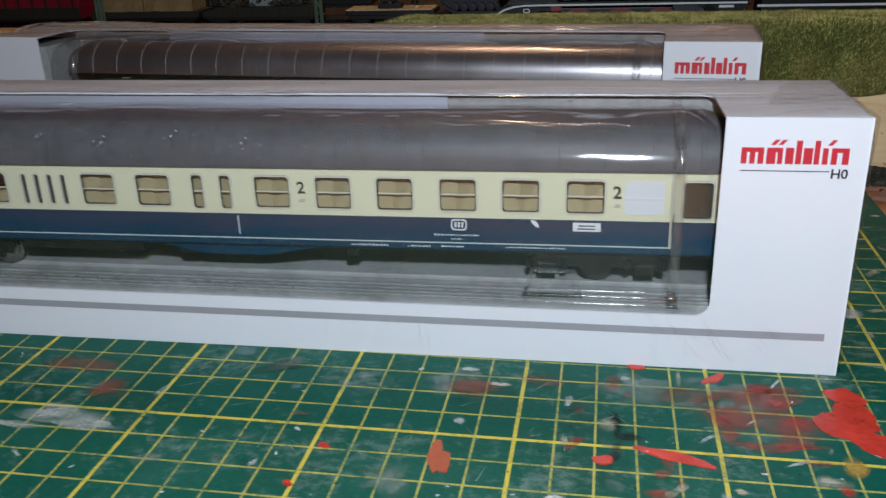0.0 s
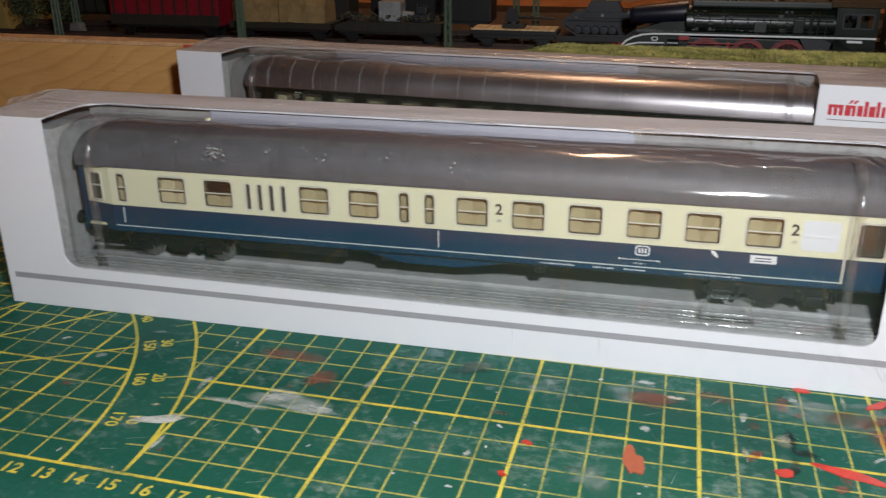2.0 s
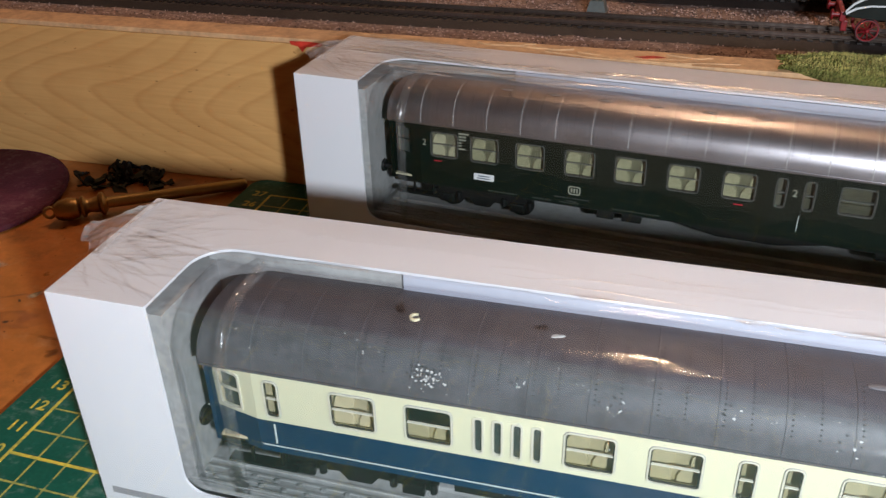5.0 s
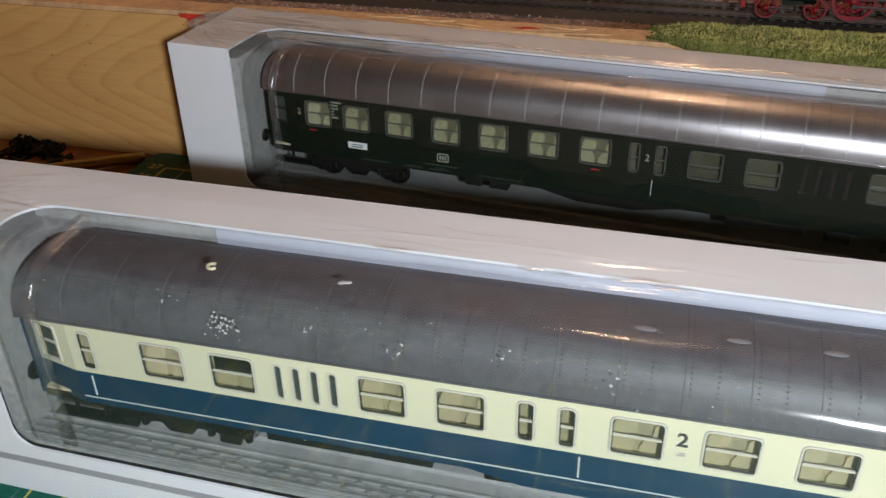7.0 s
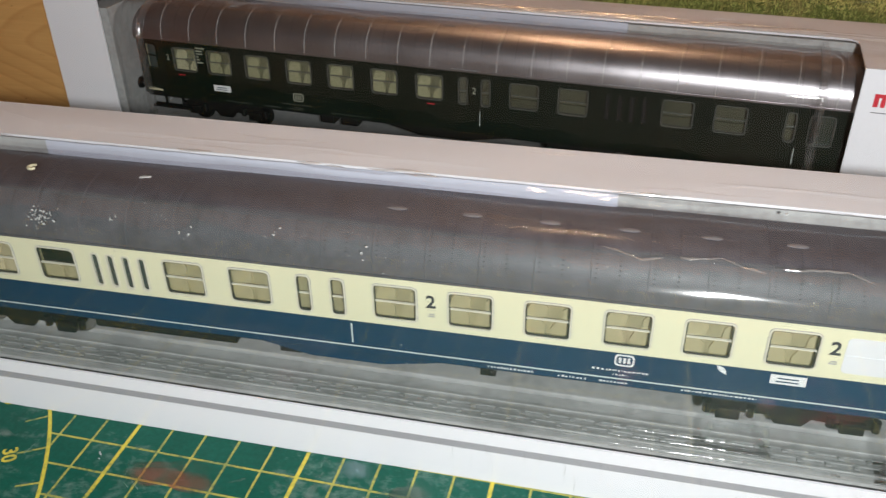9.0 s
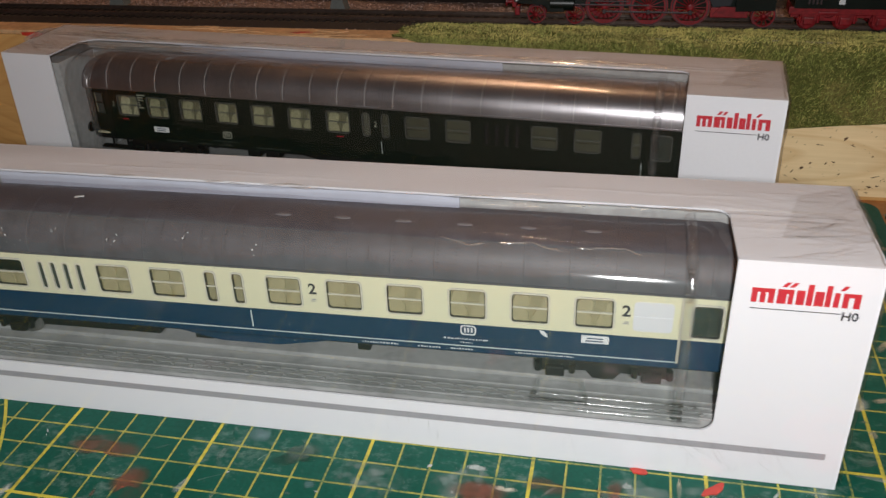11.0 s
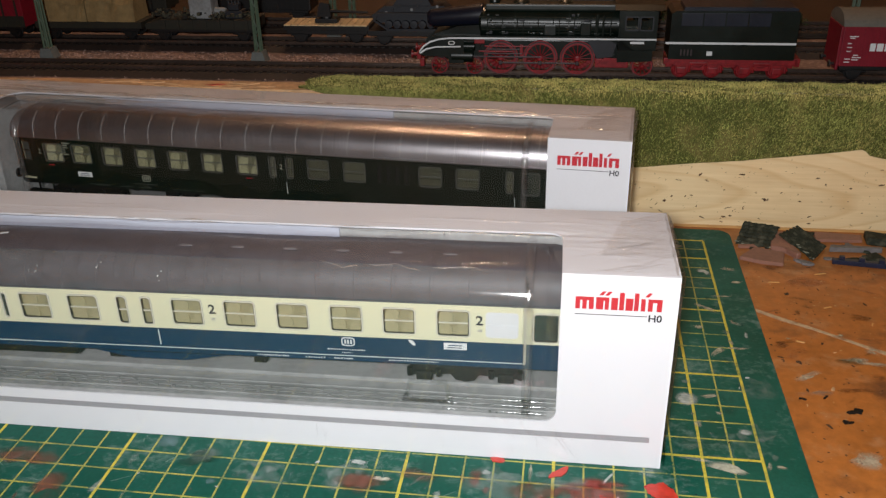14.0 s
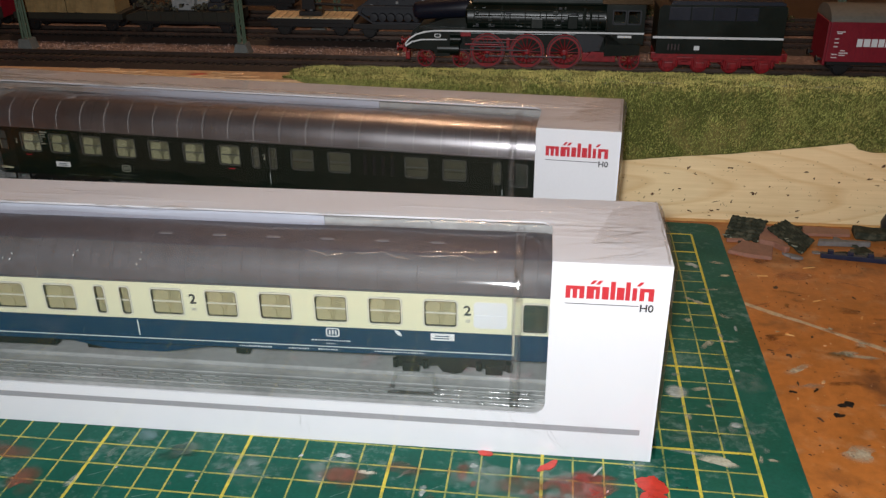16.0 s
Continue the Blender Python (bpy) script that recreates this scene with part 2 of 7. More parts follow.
def worn_print(name, colour, under, wear=0.5):
    """Screen print rubbed thin: the ground shows through in streaks and at fine pits."""
    m, tree, nt, links, bsdf = nodes_of(name)
    tc = nt.new("ShaderNodeTexCoord").outputs["Object"]
    fine = noise_node(nt, links, tc, 900.0, 3, 0.6)
    slow = noise_node(nt, links, tc, 70.0, 5, 0.65)
    mixed = calc(nt, links, "ADD", calc(nt, links, "MULTIPLY", fine.outputs["Fac"], 0.45), calc(nt, links, "MULTIPLY", slow.outputs["Fac"], 0.55))
    c = 0.38 + 0.2 * wear
    r = ramp_node(nt, links, mixed, [(c - 0.10, under), (c, tuple(0.45 * a + 0.55 * b for a, b in zip(under, colour))), (c + 0.12, colour), (0.85, shade(colour, 1.12))])
    links.new(r.outputs["Color"], bsdf.inputs["Base Color"])
    bsdf.inputs["Roughness"].default_value = 0.55
    return m


def glow(name, colour, strength):
    m, tree, nt, links, bsdf = nodes_of(name)
    bsdf.inputs["Emission Color"].default_value = (*colour, 1)
    bsdf.inputs["Emission Strength"].default_value = strength
    return m


CARD = surface("white_card", (0.68, 0.69, 0.725), 0.45, grain=900, vary=0.02, blotch=25, bump=0.03)
CARD_RAW = surface("bare_card_edge", (0.72, 0.70, 0.66), 0.8, grain=900, vary=0.08)
PRINT_GREY = surface("grey_print", (0.30, 0.30, 0.32), 0.45, vary=0.05)
PRINT_RED = surface("red_print", (0.50, 0.02, 0.035), 0.45, vary=0.05)
TRAY = surface("grey_moulded_tray", (0.33, 0.335, 0.33), 0.45, grain=420, vary=0.2, blotch=60, bump=0.35)
INSERT = surface("pale_insert", (0.42, 0.44, 0.51), 0.4, vary=0.04)
CREAM = surface("cream_paint", (0.68, 0.67, 0.47), 0.38, grain=900, vary=0.05, bump=0.02)
BLUE = surface("ocean_blue_paint", (0.003, 0.034, 0.080), 0.34, grain=900, vary=0.12, bump=0.02, specular=0.35)
PALE_LINE = surface("pale_line", (0.55, 0.62, 0.60), 0.5, vary=0.05)
ROOF_GREY = surface("grey_roof_paint", (0.082, 0.082, 0.092), 0.55, grain=500, vary=0.2, blotch=130, bump=0.03)
ROOF_SILVER = surface("silver_roof_paint", (0.35, 0.33, 0.345), 0.36, 0.92, grain=1200, vary=0.14, blotch=35, bump=0.02)
GREEN = surface("bottle_green_paint", (0.0035, 0.0075, 0.0048), 0.4, grain=900, vary=0.15, bump=0.02, specular=0.3)
BLACK = surface("black_plastic", (0.003, 0.003, 0.0033), 0.5, grain=900, vary=0.2, bump=0.05)
BLUEBLACK = surface("blue_black_plastic", (0.007, 0.010, 0.020), 0.4, grain=900, vary=0.2)
FRAME = surface("silver_frame", (0.62, 0.60, 0.49), 0.4, 0.0, vary=0.05)
FRAME_DULL = surface("dull_frame", (0.095, 0.10, 0.088), 0.4, 0.0, vary=0.05)
GASKET = surface("dark_gasket", (0.035, 0.035, 0.03), 0.5, vary=0.1)
SEAT_MID = surface("khaki_inner_wall", (0.54, 0.465, 0.305), 0.6, vary=0.15)
SEAT_BACK = surface("dark_olive_inner_wall", (0.20, 0.19, 0.13), 0.6, vary=0.2)
ROOF_DOT = surface("grey_rivet_dots", (0.05, 0.05, 0.056), 0.6, vary=0.2)
RIVET = surface("dark_rivet_dots", (0.11, 0.105, 0.11), 0.5, 0.4, vary=0.2)
VENT = surface("pale_vent_grey", (0.19, 0.185, 0.19), 0.45, vary=0.1)
SEAT = surface("beige_interior", (0.68, 0.585, 0.39), 0.6, vary=0.1)
# the interior where no light reaches: its shade is in the colour
SEAT_SHADED = surface("dim_olive_interior", (0.10, 0.098, 0.075), 0.5, vary=0.25)
SEAT_Y = surface("straw_interior", (0.50, 0.47, 0.32), 0.6, vary=0.2)
PANE = clear_film("window_pane", (0.88, 0.89, 0.86), 0.04, 0.05, 80, 0.9)
PANE_WHITE = surface("frosted_pane", (0.66, 0.68, 0.70), 0.35, vary=0.04)
PANE_DARK = surface("dark_pane", (0.045, 0.055, 0.05), 0.12, vary=0.2)
DARK_PRINT = surface("dark_print", (0.03, 0.03, 0.04), 0.5, vary=0.05)
WHITE_PRINT = surface("white_print", (0.70, 0.72, 0.72), 0.5, vary=0.05)
STEEL = surface("bright_steel", (0.55, 0.54, 0.52), 0.25, 0.95, vary=0.1, bump=0.02)
# veils paint reflections in: greenish mat on the front, purplish tone on top
BLISTER = clear_film("dusty_blister", (0.92, 0.93, 0.935), 0.09, 0.05, 30, 0.8, (0.25, 1.0, 1.0), haze=0.0015, base=0.03, veil=0.021)
BLISTER_CLEAN = clear_film("clean_blister", (0.93, 0.935, 0.935), 0.04, 0.05, 30, 0.7, (0.25, 1.0, 1.0), base=0.018, veil=0.002)
BLISTER_TOP = clear_film("clear_blister_top", (0.90, 0.895, 0.905), 0.04, 0.06, 30, 0.6, (0.25, 1.0, 1.0), base=0.014, veil=0.008, veil_colour=(0.5, 0.42, 0.5))
# the rib's pale veil stands in for its white glints
RIB = clear_film("clear_rib", (0.985, 0.985, 0.985), 0.12, 0.6, 130, 0.35, haze=0.012, base=0.10, veil=0.018, veil_colour=(0.8, 0.8, 0.82))
RIDGE = clear_film("clear_ridge", (0.96, 0.965, 0.965), 0.12, 0.4, 90, 0.5, haze=0.01, base=0.035)
WRAP = clear_film("shrink_wrap_film", (0.985, 0.98, 0.975), 0.035, 0.05, 45, 0.7, (0.7, 1.0, 1.0), base=0.045)
MAT_GREEN = patched("cutting_mat_green", (0.003, 0.078, 0.052), (0.016, 0.100, 0.076), 0.55, 24.0, 0.50, 0.72, 0.15, 700.0, 0.25, dust=(0.24, 0.30, 0.27), dusty=0.46)
YELLOW = worn_print("yellow_print", (0.56, 0.46, 0.05), (0.03, 0.10, 0.055), 0.15)
YELLOW_THIN = worn_print("thin_yellow_print", (0.42, 0.38, 0.07), (0.01, 0.085, 0.055), 0.42)
TABLE_TOP = patched("orange_brown_tabletop", (0.40, 0.135, 0.027), (0.12, 0.045, 0.016), 0.36, 30.0, 0.55, 0.72, 0.25, 260.0, dust=(0.44, 0.29, 0.16), dusty=0.5)
PLY = wood("pale_plywood", (0.62, 0.355, 0.13), (0.555, 0.30, 0.105), (5.0, 20.0, 20.0), 6.5, speck=0.65, arch=(0.036, 0.012, 0.30, 0.0062))
PINE = wood("pale_pine_board", (0.86, 0.665, 0.39), (0.77, 0.56, 0.30), (5.0, 26.0, 26.0), 5.0, 0.5, speck=0.9, arch=(0.02, 0.012, -0.12, 0.005))
PLY_EDGE = surface("raw_board_edge", (0.50, 0.30, 0.15), 0.7, grain=300, vary=0.25, blotch=60, bump=0.3)
GRASS_BASE = patched("static_grass_mat", (0.085, 0.092, 0.022), (0.17, 0.14, 0.045), 0.9, 60.0, 0.5, 0.62, 0.6, 900.0, 0.1)
BLADE = surface("grass_fibres", (0.285, 0.295, 0.085), 0.8, grain=110, vary=0.4, blotch=45, bump=0, specular=0.2, island=0.6)
BLADE_DRY = surface("straw_green_fibres", (0.43, 0.36, 0.12), 0.8, grain=90, vary=0.35, blotch=45, bump=0, specular=0.2, island=0.5)
BALLAST = patched("brown_ballast", (0.24, 0.16, 0.13), (0.40, 0.30, 0.26), 0.85, 320.0, 0.5, 0.66, 0.9, 900.0, 0.2)
STONE = surface("ballast_stones", (0.34, 0.25, 0.22), 0.85, grain=500, vary=0.35, bump=0.2, specular=0.2, island=0.8)
ROADBED = surface("dark_track_bed", (0.022, 0.014, 0.011), 0.7, grain=600, vary=0.3, bump=0.4)
SLEEPER = surface("brown_sleeper", (0.012, 0.008, 0.006), 0.6, vary=0.25)
RAIL = surface("browned_rail", (0.17, 0.13, 0.11), 0.32, 0.8, vary=0.2)
# earth and far boards: the lamp's falloff is darkened into their colours
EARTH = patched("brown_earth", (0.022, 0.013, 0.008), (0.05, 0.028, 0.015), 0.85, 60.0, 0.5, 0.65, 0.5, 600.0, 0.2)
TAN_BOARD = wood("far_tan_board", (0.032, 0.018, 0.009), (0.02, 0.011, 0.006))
MAST_GREEN = surface("mast_green", (0.085, 0.13, 0.085), 0.5, vary=0.1)
CONCRETE = surface("grey_concrete", (0.14, 0.15, 0.14), 0.8, vary=0.15)
LOCO_GREY = surface("weathered_pipe_grey_green", (0.013, 0.019, 0.015), 0.4, vary=0.3)
LOCO_BLACK = surface("locomotive_black_green", (0.003, 0.0075, 0.005), 0.32, vary=0.3)
LOCO_NOSE = surface("locomotive_nose_blue_black", (0.006, 0.008, 0.016), 0.35, vary=0.15)
LOCO_RED = surface("frame_red", (0.23, 0.006, 0.010), 0.45, vary=0.3, blotch=300)
LOCO_STEELGREY = surface("rod_grey", (0.06, 0.042, 0.044), 0.45, 0.3, vary=0.2)
CRIMSON = surface("crimson_wagon_paint", (0.20, 0.007, 0.018), 0.45, vary=0.15)
ROOF_DUSTY = surface("dusty_grey_roof", (0.13, 0.118, 0.095), 0.7, vary=0.12)
OLIVE = surface("weathered_olive", (0.015, 0.014, 0.008), 0.7, vary=0.25)
TARP = surface("tan_tarpaulin", (0.25, 0.17, 0.07), 0.8, grain=200, vary=0.25, bump=0.4)
SLATE = surface("slate_grey_paint", (0.012, 0.014, 0.019), 0.55, vary=0.25)
PALE_LOAD = surface("pale_grey_load", (0.24, 0.25, 0.25), 0.6, vary=0.25, blotch=120)
OCHRE = surface("ochre_render", (0.32, 0.23, 0.07), 0.8, vary=0.15)
LEAF = surface("dark_leaves", (0.035, 0.055, 0.018), 0.75, vary=0.35, bump=0, island=0.6)
PURPLE = patched("purple_felt", (0.082, 0.019, 0.030), (0.13, 0.05, 0.055), 0.9, 90.0, 0.52, 0.7, 0.6, 600.0, 0.15, dust=(0.22, 0.13, 0.12), dusty=0.5)
BRASS = surface("aged_brass", (0.33, 0.20, 0.075), 0.36, 0.95, vary=0.2, blotch=120)
BRASS_PALE = surface("pale_brass", (0.36, 0.24, 0.09), 0.42, 0.95, vary=0.1)
SCRAP_GREEN = patched("dark_green_roof_plate", (0.020, 0.023, 0.013), (0.075, 0.07, 0.045), 0.75, 260.0, 0.48, 0.66, 0.5, 900.0, 0.3)
GLUE_CHIP = surface("pale_glue_chip", (0.22, 0.23, 0.18), 0.6, vary=0.3)
SCRAP_BROWN = surface("red_brown_plate", (0.27, 0.125, 0.085), 0.55, vary=0.15)
SCRAP_GREY = surface("grey_scrap", (0.16, 0.145, 0.14), 0.6, vary=0.25)
SCRAP_BLUE = surface("dark_blue_strip", (0.008, 0.013, 0.034), 0.4, vary=0.2)
BURNT = surface("charred_black", (0.005, 0.005, 0.005), 0.55, vary=0.5, specular=0.3)
GROOVE = patched("scraped_groove", (0.46, 0.33, 0.20), (0.28, 0.15, 0.07), 0.6, 120.0, 0.5, 0.62, 0.4, 700.0)
PAINT_RED = surface("dried_red_paint", (0.47, 0.036, 0.022), 0.3, grain=500, vary=0.25, blotch=150, bump=0.3)
PAINT_BRICK = surface("dried_brick_paint", (0.34, 0.075, 0.032), 0.45, vary=0.15)
S_RED = smear("red_smear", (0.42, 0.045, 0.03), 0.8, 110.0)
S_BROWN = smear("brown_smear", (0.25, 0.085, 0.055), 0.72, 90.0)
S_WHITE = smear("white_smear", (0.62, 0.65, 0.61), 1.05, 120.0, 0.4, (0.35, 1.0, 1.0))
# film gathers and creases: a whitish veil paints their glints
FILM_RIDGE = clear_film("gathered_film_ridges", (0.998, 0.995, 0.995), 0.14, 0.1, 260, 0.1, base=0.07, veil=0.02, veil_colour=(0.98, 0.97, 0.96))
FILM_GLINT = clear_film("tight_film_creases", (0.98, 0.975, 0.97), 0.12, 0.1, 260, 0.1, base=0.26, veil=0.10, veil_colour=(0.95, 0.9, 0.84))
FLECK = surface("brown_fleck", (0.085, 0.04, 0.018), 0.8, vary=0.4)
RUBBLE = surface("dark_rubble", (0.045, 0.042, 0.026), 0.8, grain=300, vary=0.4, island=0.7)
BENCH_PALE = surface("tan_chip", (0.46, 0.28, 0.14), 0.7, vary=0.3, bump=0)
BENCH_DARK = surface("brown_grime", (0.045, 0.022, 0.012), 0.7, vary=0.4, bump=0)
S_GRIME = smear("dark_brown_grime", (0.07, 0.022, 0.008), 0.75, 120.0)
SCRATCH = surface("pale_scratch", (0.16, 0.24, 0.20), 0.6, vary=0.3, bump=0)
DUST = surface("pale_dust", (0.42, 0.43, 0.43), 0.8, vary=0.2, bump=0)
DUST_THIN = clear_film("thin_dust_on_plastic", (1.0, 1.0, 1.0), 0.3, 0.05, 60, 0.0, base=0.01, veil=0.42, veil_colour=(0.62, 0.64, 0.62))
DECK = surface("pale_plank", (0.70, 0.53, 0.30), 0.7, grain=300, vary=0.15, blotch=90)
DULL_GREY = surface("faint_grey_print", (0.06, 0.065, 0.055), 0.5, vary=0.1)
DIM_PRINT = surface("dulled_print", (0.26, 0.27, 0.21), 0.5, vary=0.15)
FILM_FOLD = clear_film("gathered_film", (0.985, 0.98, 0.975), 0.08, 0.3, 140, 0.2, base=0.07, veil=0.02, veil_colour=(0.9, 0.88, 0.86))
FILM_BULGE = clear_film("loose_film_bulge", (0.96, 0.95, 0.94), 0.10, 0.3, 160, 0.5, base=0.10, veil=0.10, veil_colour=(0.82, 0.78, 0.76))
FILM_TAIL = clear_film("crumpled_film_tail", (0.97, 0.96, 0.95), 0.10, 0.5, 160, 0.4, base=0.12, veil=0.2, veil_colour=(0.8, 0.76, 0.74))
S_MOSS = smear("dark_green_smear", (0.012, 0.05, 0.025), 1.1, 150.0)
S_PASTE = smear("dried_white_paste", (0.62, 0.60, 0.47), 1.5, 60.0)
S_GREY = smear("grey_smear", (0.22, 0.29, 0.25), 0.55, 150.0)
S_DARK = smear("dark_smear", (0.012, 0.035, 0.026), 0.35, 160.0)
S_RUST = smear("rust_brown_smear", (0.27, 0.085, 0.05), 1.0, 110.0)
S_OCHRE = smear("ochre_smear", (0.50, 0.30, 0.06), 1.1, 160.0)
S_BLACK = smear("black_smear", (0.008, 0.010, 0.011), 1.05, 160.0)
S_BLUE = smear("pale_blue_smear", (0.22, 0.33, 0.35), 0.55, 150.0)
S_TAN = smear("tan_smear", (0.50, 0.46, 0.33), 0.95, 170.0)
# pale smear that imitates glare on the mat
S_GLARE = smear("dried_glue", (0.36, 0.42, 0.39), 0.5, 200.0, 0.25)
WALL = patched("dim_room_wall", (0.56, 0.39, 0.26), (0.5, 0.35, 0.23), 0.9, 1.2)
CEILING = surface("ceiling_paint", (0.66, 0.58, 0.50), 0.9, grain=60, blotch=1.5, vary=0.05)
FLOOR = wood("dark_floor_boards", (0.16, 0.09, 0.05), (0.10, 0.05, 0.03), (1.5, 9.0, 9.0))
LAMP_GLASS = glow("warm_lamp_glass", (1.0, 0.64, 0.36), 4.0)

# ---- building helpers: all lengths below are in centimetres ----
CM = 0.01


def thing(name, x, y, z, turn=0.0, label="", category="", group="", kind=""):
    ob = new(name)
    ob.empty_display_size = 0.01
    ob.matrix_world = pose(x * CM, y * CM, z * CM, 0, 0, turn)
    return tagged(ob, label, category, group, kind)


def part(name, bm, material, parent=None, label="", smooth=False, kind="", category=""):
    bmesh.ops.scale(bm, vec=(CM, CM, CM), verts=bm.verts)
    bmesh.ops.recalc_face_normals(bm, faces=bm.faces)
    if smooth:
        for f in bm.faces:
            f.smooth = True
    me = bpy.data.meshes.new(name)
    bm.to_mesh(me)
    bm.free()
    me.materials.append(material)
    ob = new(name, me)
    if smooth:
        me.set_sharp_from_angle(angle=radians(40))
    if parent:
        ob.parent = parent
    return tagged(ob, label, category, "", kind)


def raw_part(name, verts, faces, material, parent=None, label="", kind="", category=""):
    me = bpy.data.meshes.new(name)
    me.from_pydata([(x * CM, y * CM, z * CM) for x, y, z in verts], [], faces)
    me.materials.append(material)
    ob = new(name, me)
    if parent:
        ob.parent = parent
    return tagged(ob, label, category, "", kind)


def again(ob, dx=0.0, dy=0.0, dz=0.0, parent=None, turn=0.0):
    """Another piece on the same mesh, moved within its parent, with its own sub-parts."""
    o = bpy.data.objects.new(ob.name.split(".")[0], ob.data)
    scene.collection.objects.link(o)
    o.parent = parent or ob.parent
    o.matrix_basis = pose(dx * CM, dy * CM, dz * CM, 0, 0, turn)
    for key in ("label", "category", "group", "kind"):
        if key in ob:
            o[key] = ob[key]
    for child in ob.children:
        again(child, parent=o)
    return o


def B():
    return bmesh.new()


def box(bm, x0, y0, z0, x1, y1, z1, bevel=0.0):
    vs = [bm.verts.new(p) for p in ((x0, y0, z0), (x1, y0, z0), (x1, y1, z0), (x0, y1, z0), (x0, y0, z1), (x1, y0, z1), (x1, y1, z1), (x0, y1, z1))]
    fs = [bm.faces.new([vs[i] for i in f]) for f in ((3, 2, 1, 0), (4, 5, 6, 7), (0, 1, 5, 4), (1, 2, 6, 5), (2, 3, 7, 6), (3, 0, 4, 7))]
    if bevel:
        edges = {e for f in fs for e in f.edges}
        bmesh.ops.bevel(bm, geom=list(edges), offset=bevel, segments=2, profile=0.6, affect="EDGES")
    return bm


def cyl(bm, p0, p1, r0, r1=None, seg=16, caps=True):
    p0, p1 = Vector(p0), Vector(p1)
    r1 = r0 if r1 is None else r1
    axis = (p1 - p0).normalized()
    side = axis.orthogonal().normalized()
    up = axis.cross(side)
    rings = []
    for p, r in ((p0, r0), (p1, r1)):
        rings.append([bm.verts.new(p + (side * math.cos(a) + up * math.sin(a)) * r) for a in (2 * math.pi * k / seg for k in range(seg))])
    for k in range(seg):
        bm.faces.new((rings[0][k], rings[0][(k + 1) % seg], rings[1][(k + 1) % seg], rings[1][k]))
    if caps:
        bm.faces.new(rings[0][::-1])
        bm.faces.new(rings[1])
    return bm


def lathe(bm, origin, axis, profile, seg=20):
    """profile: (distance along the axis, radius)."""
    o, axis = Vector(origin), Vector(axis).normalized()
    side = axis.orthogonal().normalized()
    up = axis.cross(side)
    rings = []
    for d, r in profile:
        rings.append([bm.verts.new(o + axis * d + (side * math.cos(a) + up * math.sin(a)) * max(r, 1e-3)) for a in (2 * math.pi * k / seg for k in range(seg))])
    for a, b in zip(rings, rings[1:]):
        for k in range(seg):
            bm.faces.new((a[k], a[(k + 1) % seg], b[(k + 1) % seg], b[k]))
    bm.faces.new(rings[0][::-1])
    bm.faces.new(rings[-1])
    return bm


def torus(bm, centre, axis, R, r, seg=28, ring=8):
    c, axis = Vector(centre), Vector(axis).normalized()
    side = axis.orthogonal().normalized()
    up = axis.cross(side)
    loops = []
    for k in range(seg):
        a = 2 * math.pi * k / seg
        out = side * math.cos(a) + up * math.sin(a)
        loops.append([bm.verts.new(c + out * (R + r * math.cos(b)) + axis * r * math.sin(b)) for b in (2 * math.pi * j / ring for j in range(ring))])
    for k in range(seg):
        for j in range(ring):
            bm.faces.new((loops[k][j], loops[(k + 1) % seg][j], loops[(k + 1) % seg][(j + 1) % ring], loops[k][(j + 1) % ring]))
    return bm


def plate(bm, outline, place, thickness):
    """A flat piece from a 2D outline; place(u, v, w) gives the point, w running through the thickness."""
    a = [bm.verts.new(place(u, v, 0.0)) for u, v in outline]
    b = [bm.verts.new(place(u, v, thickness)) for u, v in outline]
    n = len(outline)
    bm.faces.new(a)
    bm.faces.new(b[::-1])
    for k in range(n):
        bm.faces.new((a[k], b[k], b[(k + 1) % n], a[(k + 1) % n]))
    return bm


def flat(z):
    return lambda u, v, w: (u, v, z + w)


def upright(y):
    return lambda u, v, w: (u, y + w, v)


def arc(cx, cy, r, a0, a1, n=8):
    return [(cx + r * math.cos(radians(a0 + (a1 - a0) * k / n)), cy + r * math.sin(radians(a0 + (a1 - a0) * k / n))) for k in range(n + 1)]


def round_rect(x0, y0, x1, y1, r, n=4):
    return arc(x1 - r, y1 - r, r, 0, 90, n) + arc(x0 + r, y1 - r, r, 90, 180, n) + arc(x0 + r, y0 + r, r, 180, 270, n) + arc(x1 - r, y0 + r, r, 270, 360, n)


def ring_plate(bm, outer, inner, place, thickness):
    n = len(outer)
    sets = [[bm.verts.new(place(u, v, w)) for u, v in o] for w in (0.0, thickness) for o in (outer, inner)]
    oa, ia, ob_, ib = sets
    for k in range(n):
        j = (k + 1) % n
        bm.faces.new((oa[k], oa[j], ia[j], ia[k]))
        bm.faces.new((ob_[j], ob_[k], ib[k], ib[j]))
        bm.faces.new((oa[j], oa[k], ob_[k], ob_[j]))
        bm.faces.new((ia[k], ia[j], ib[j], ib[k]))
    return bm


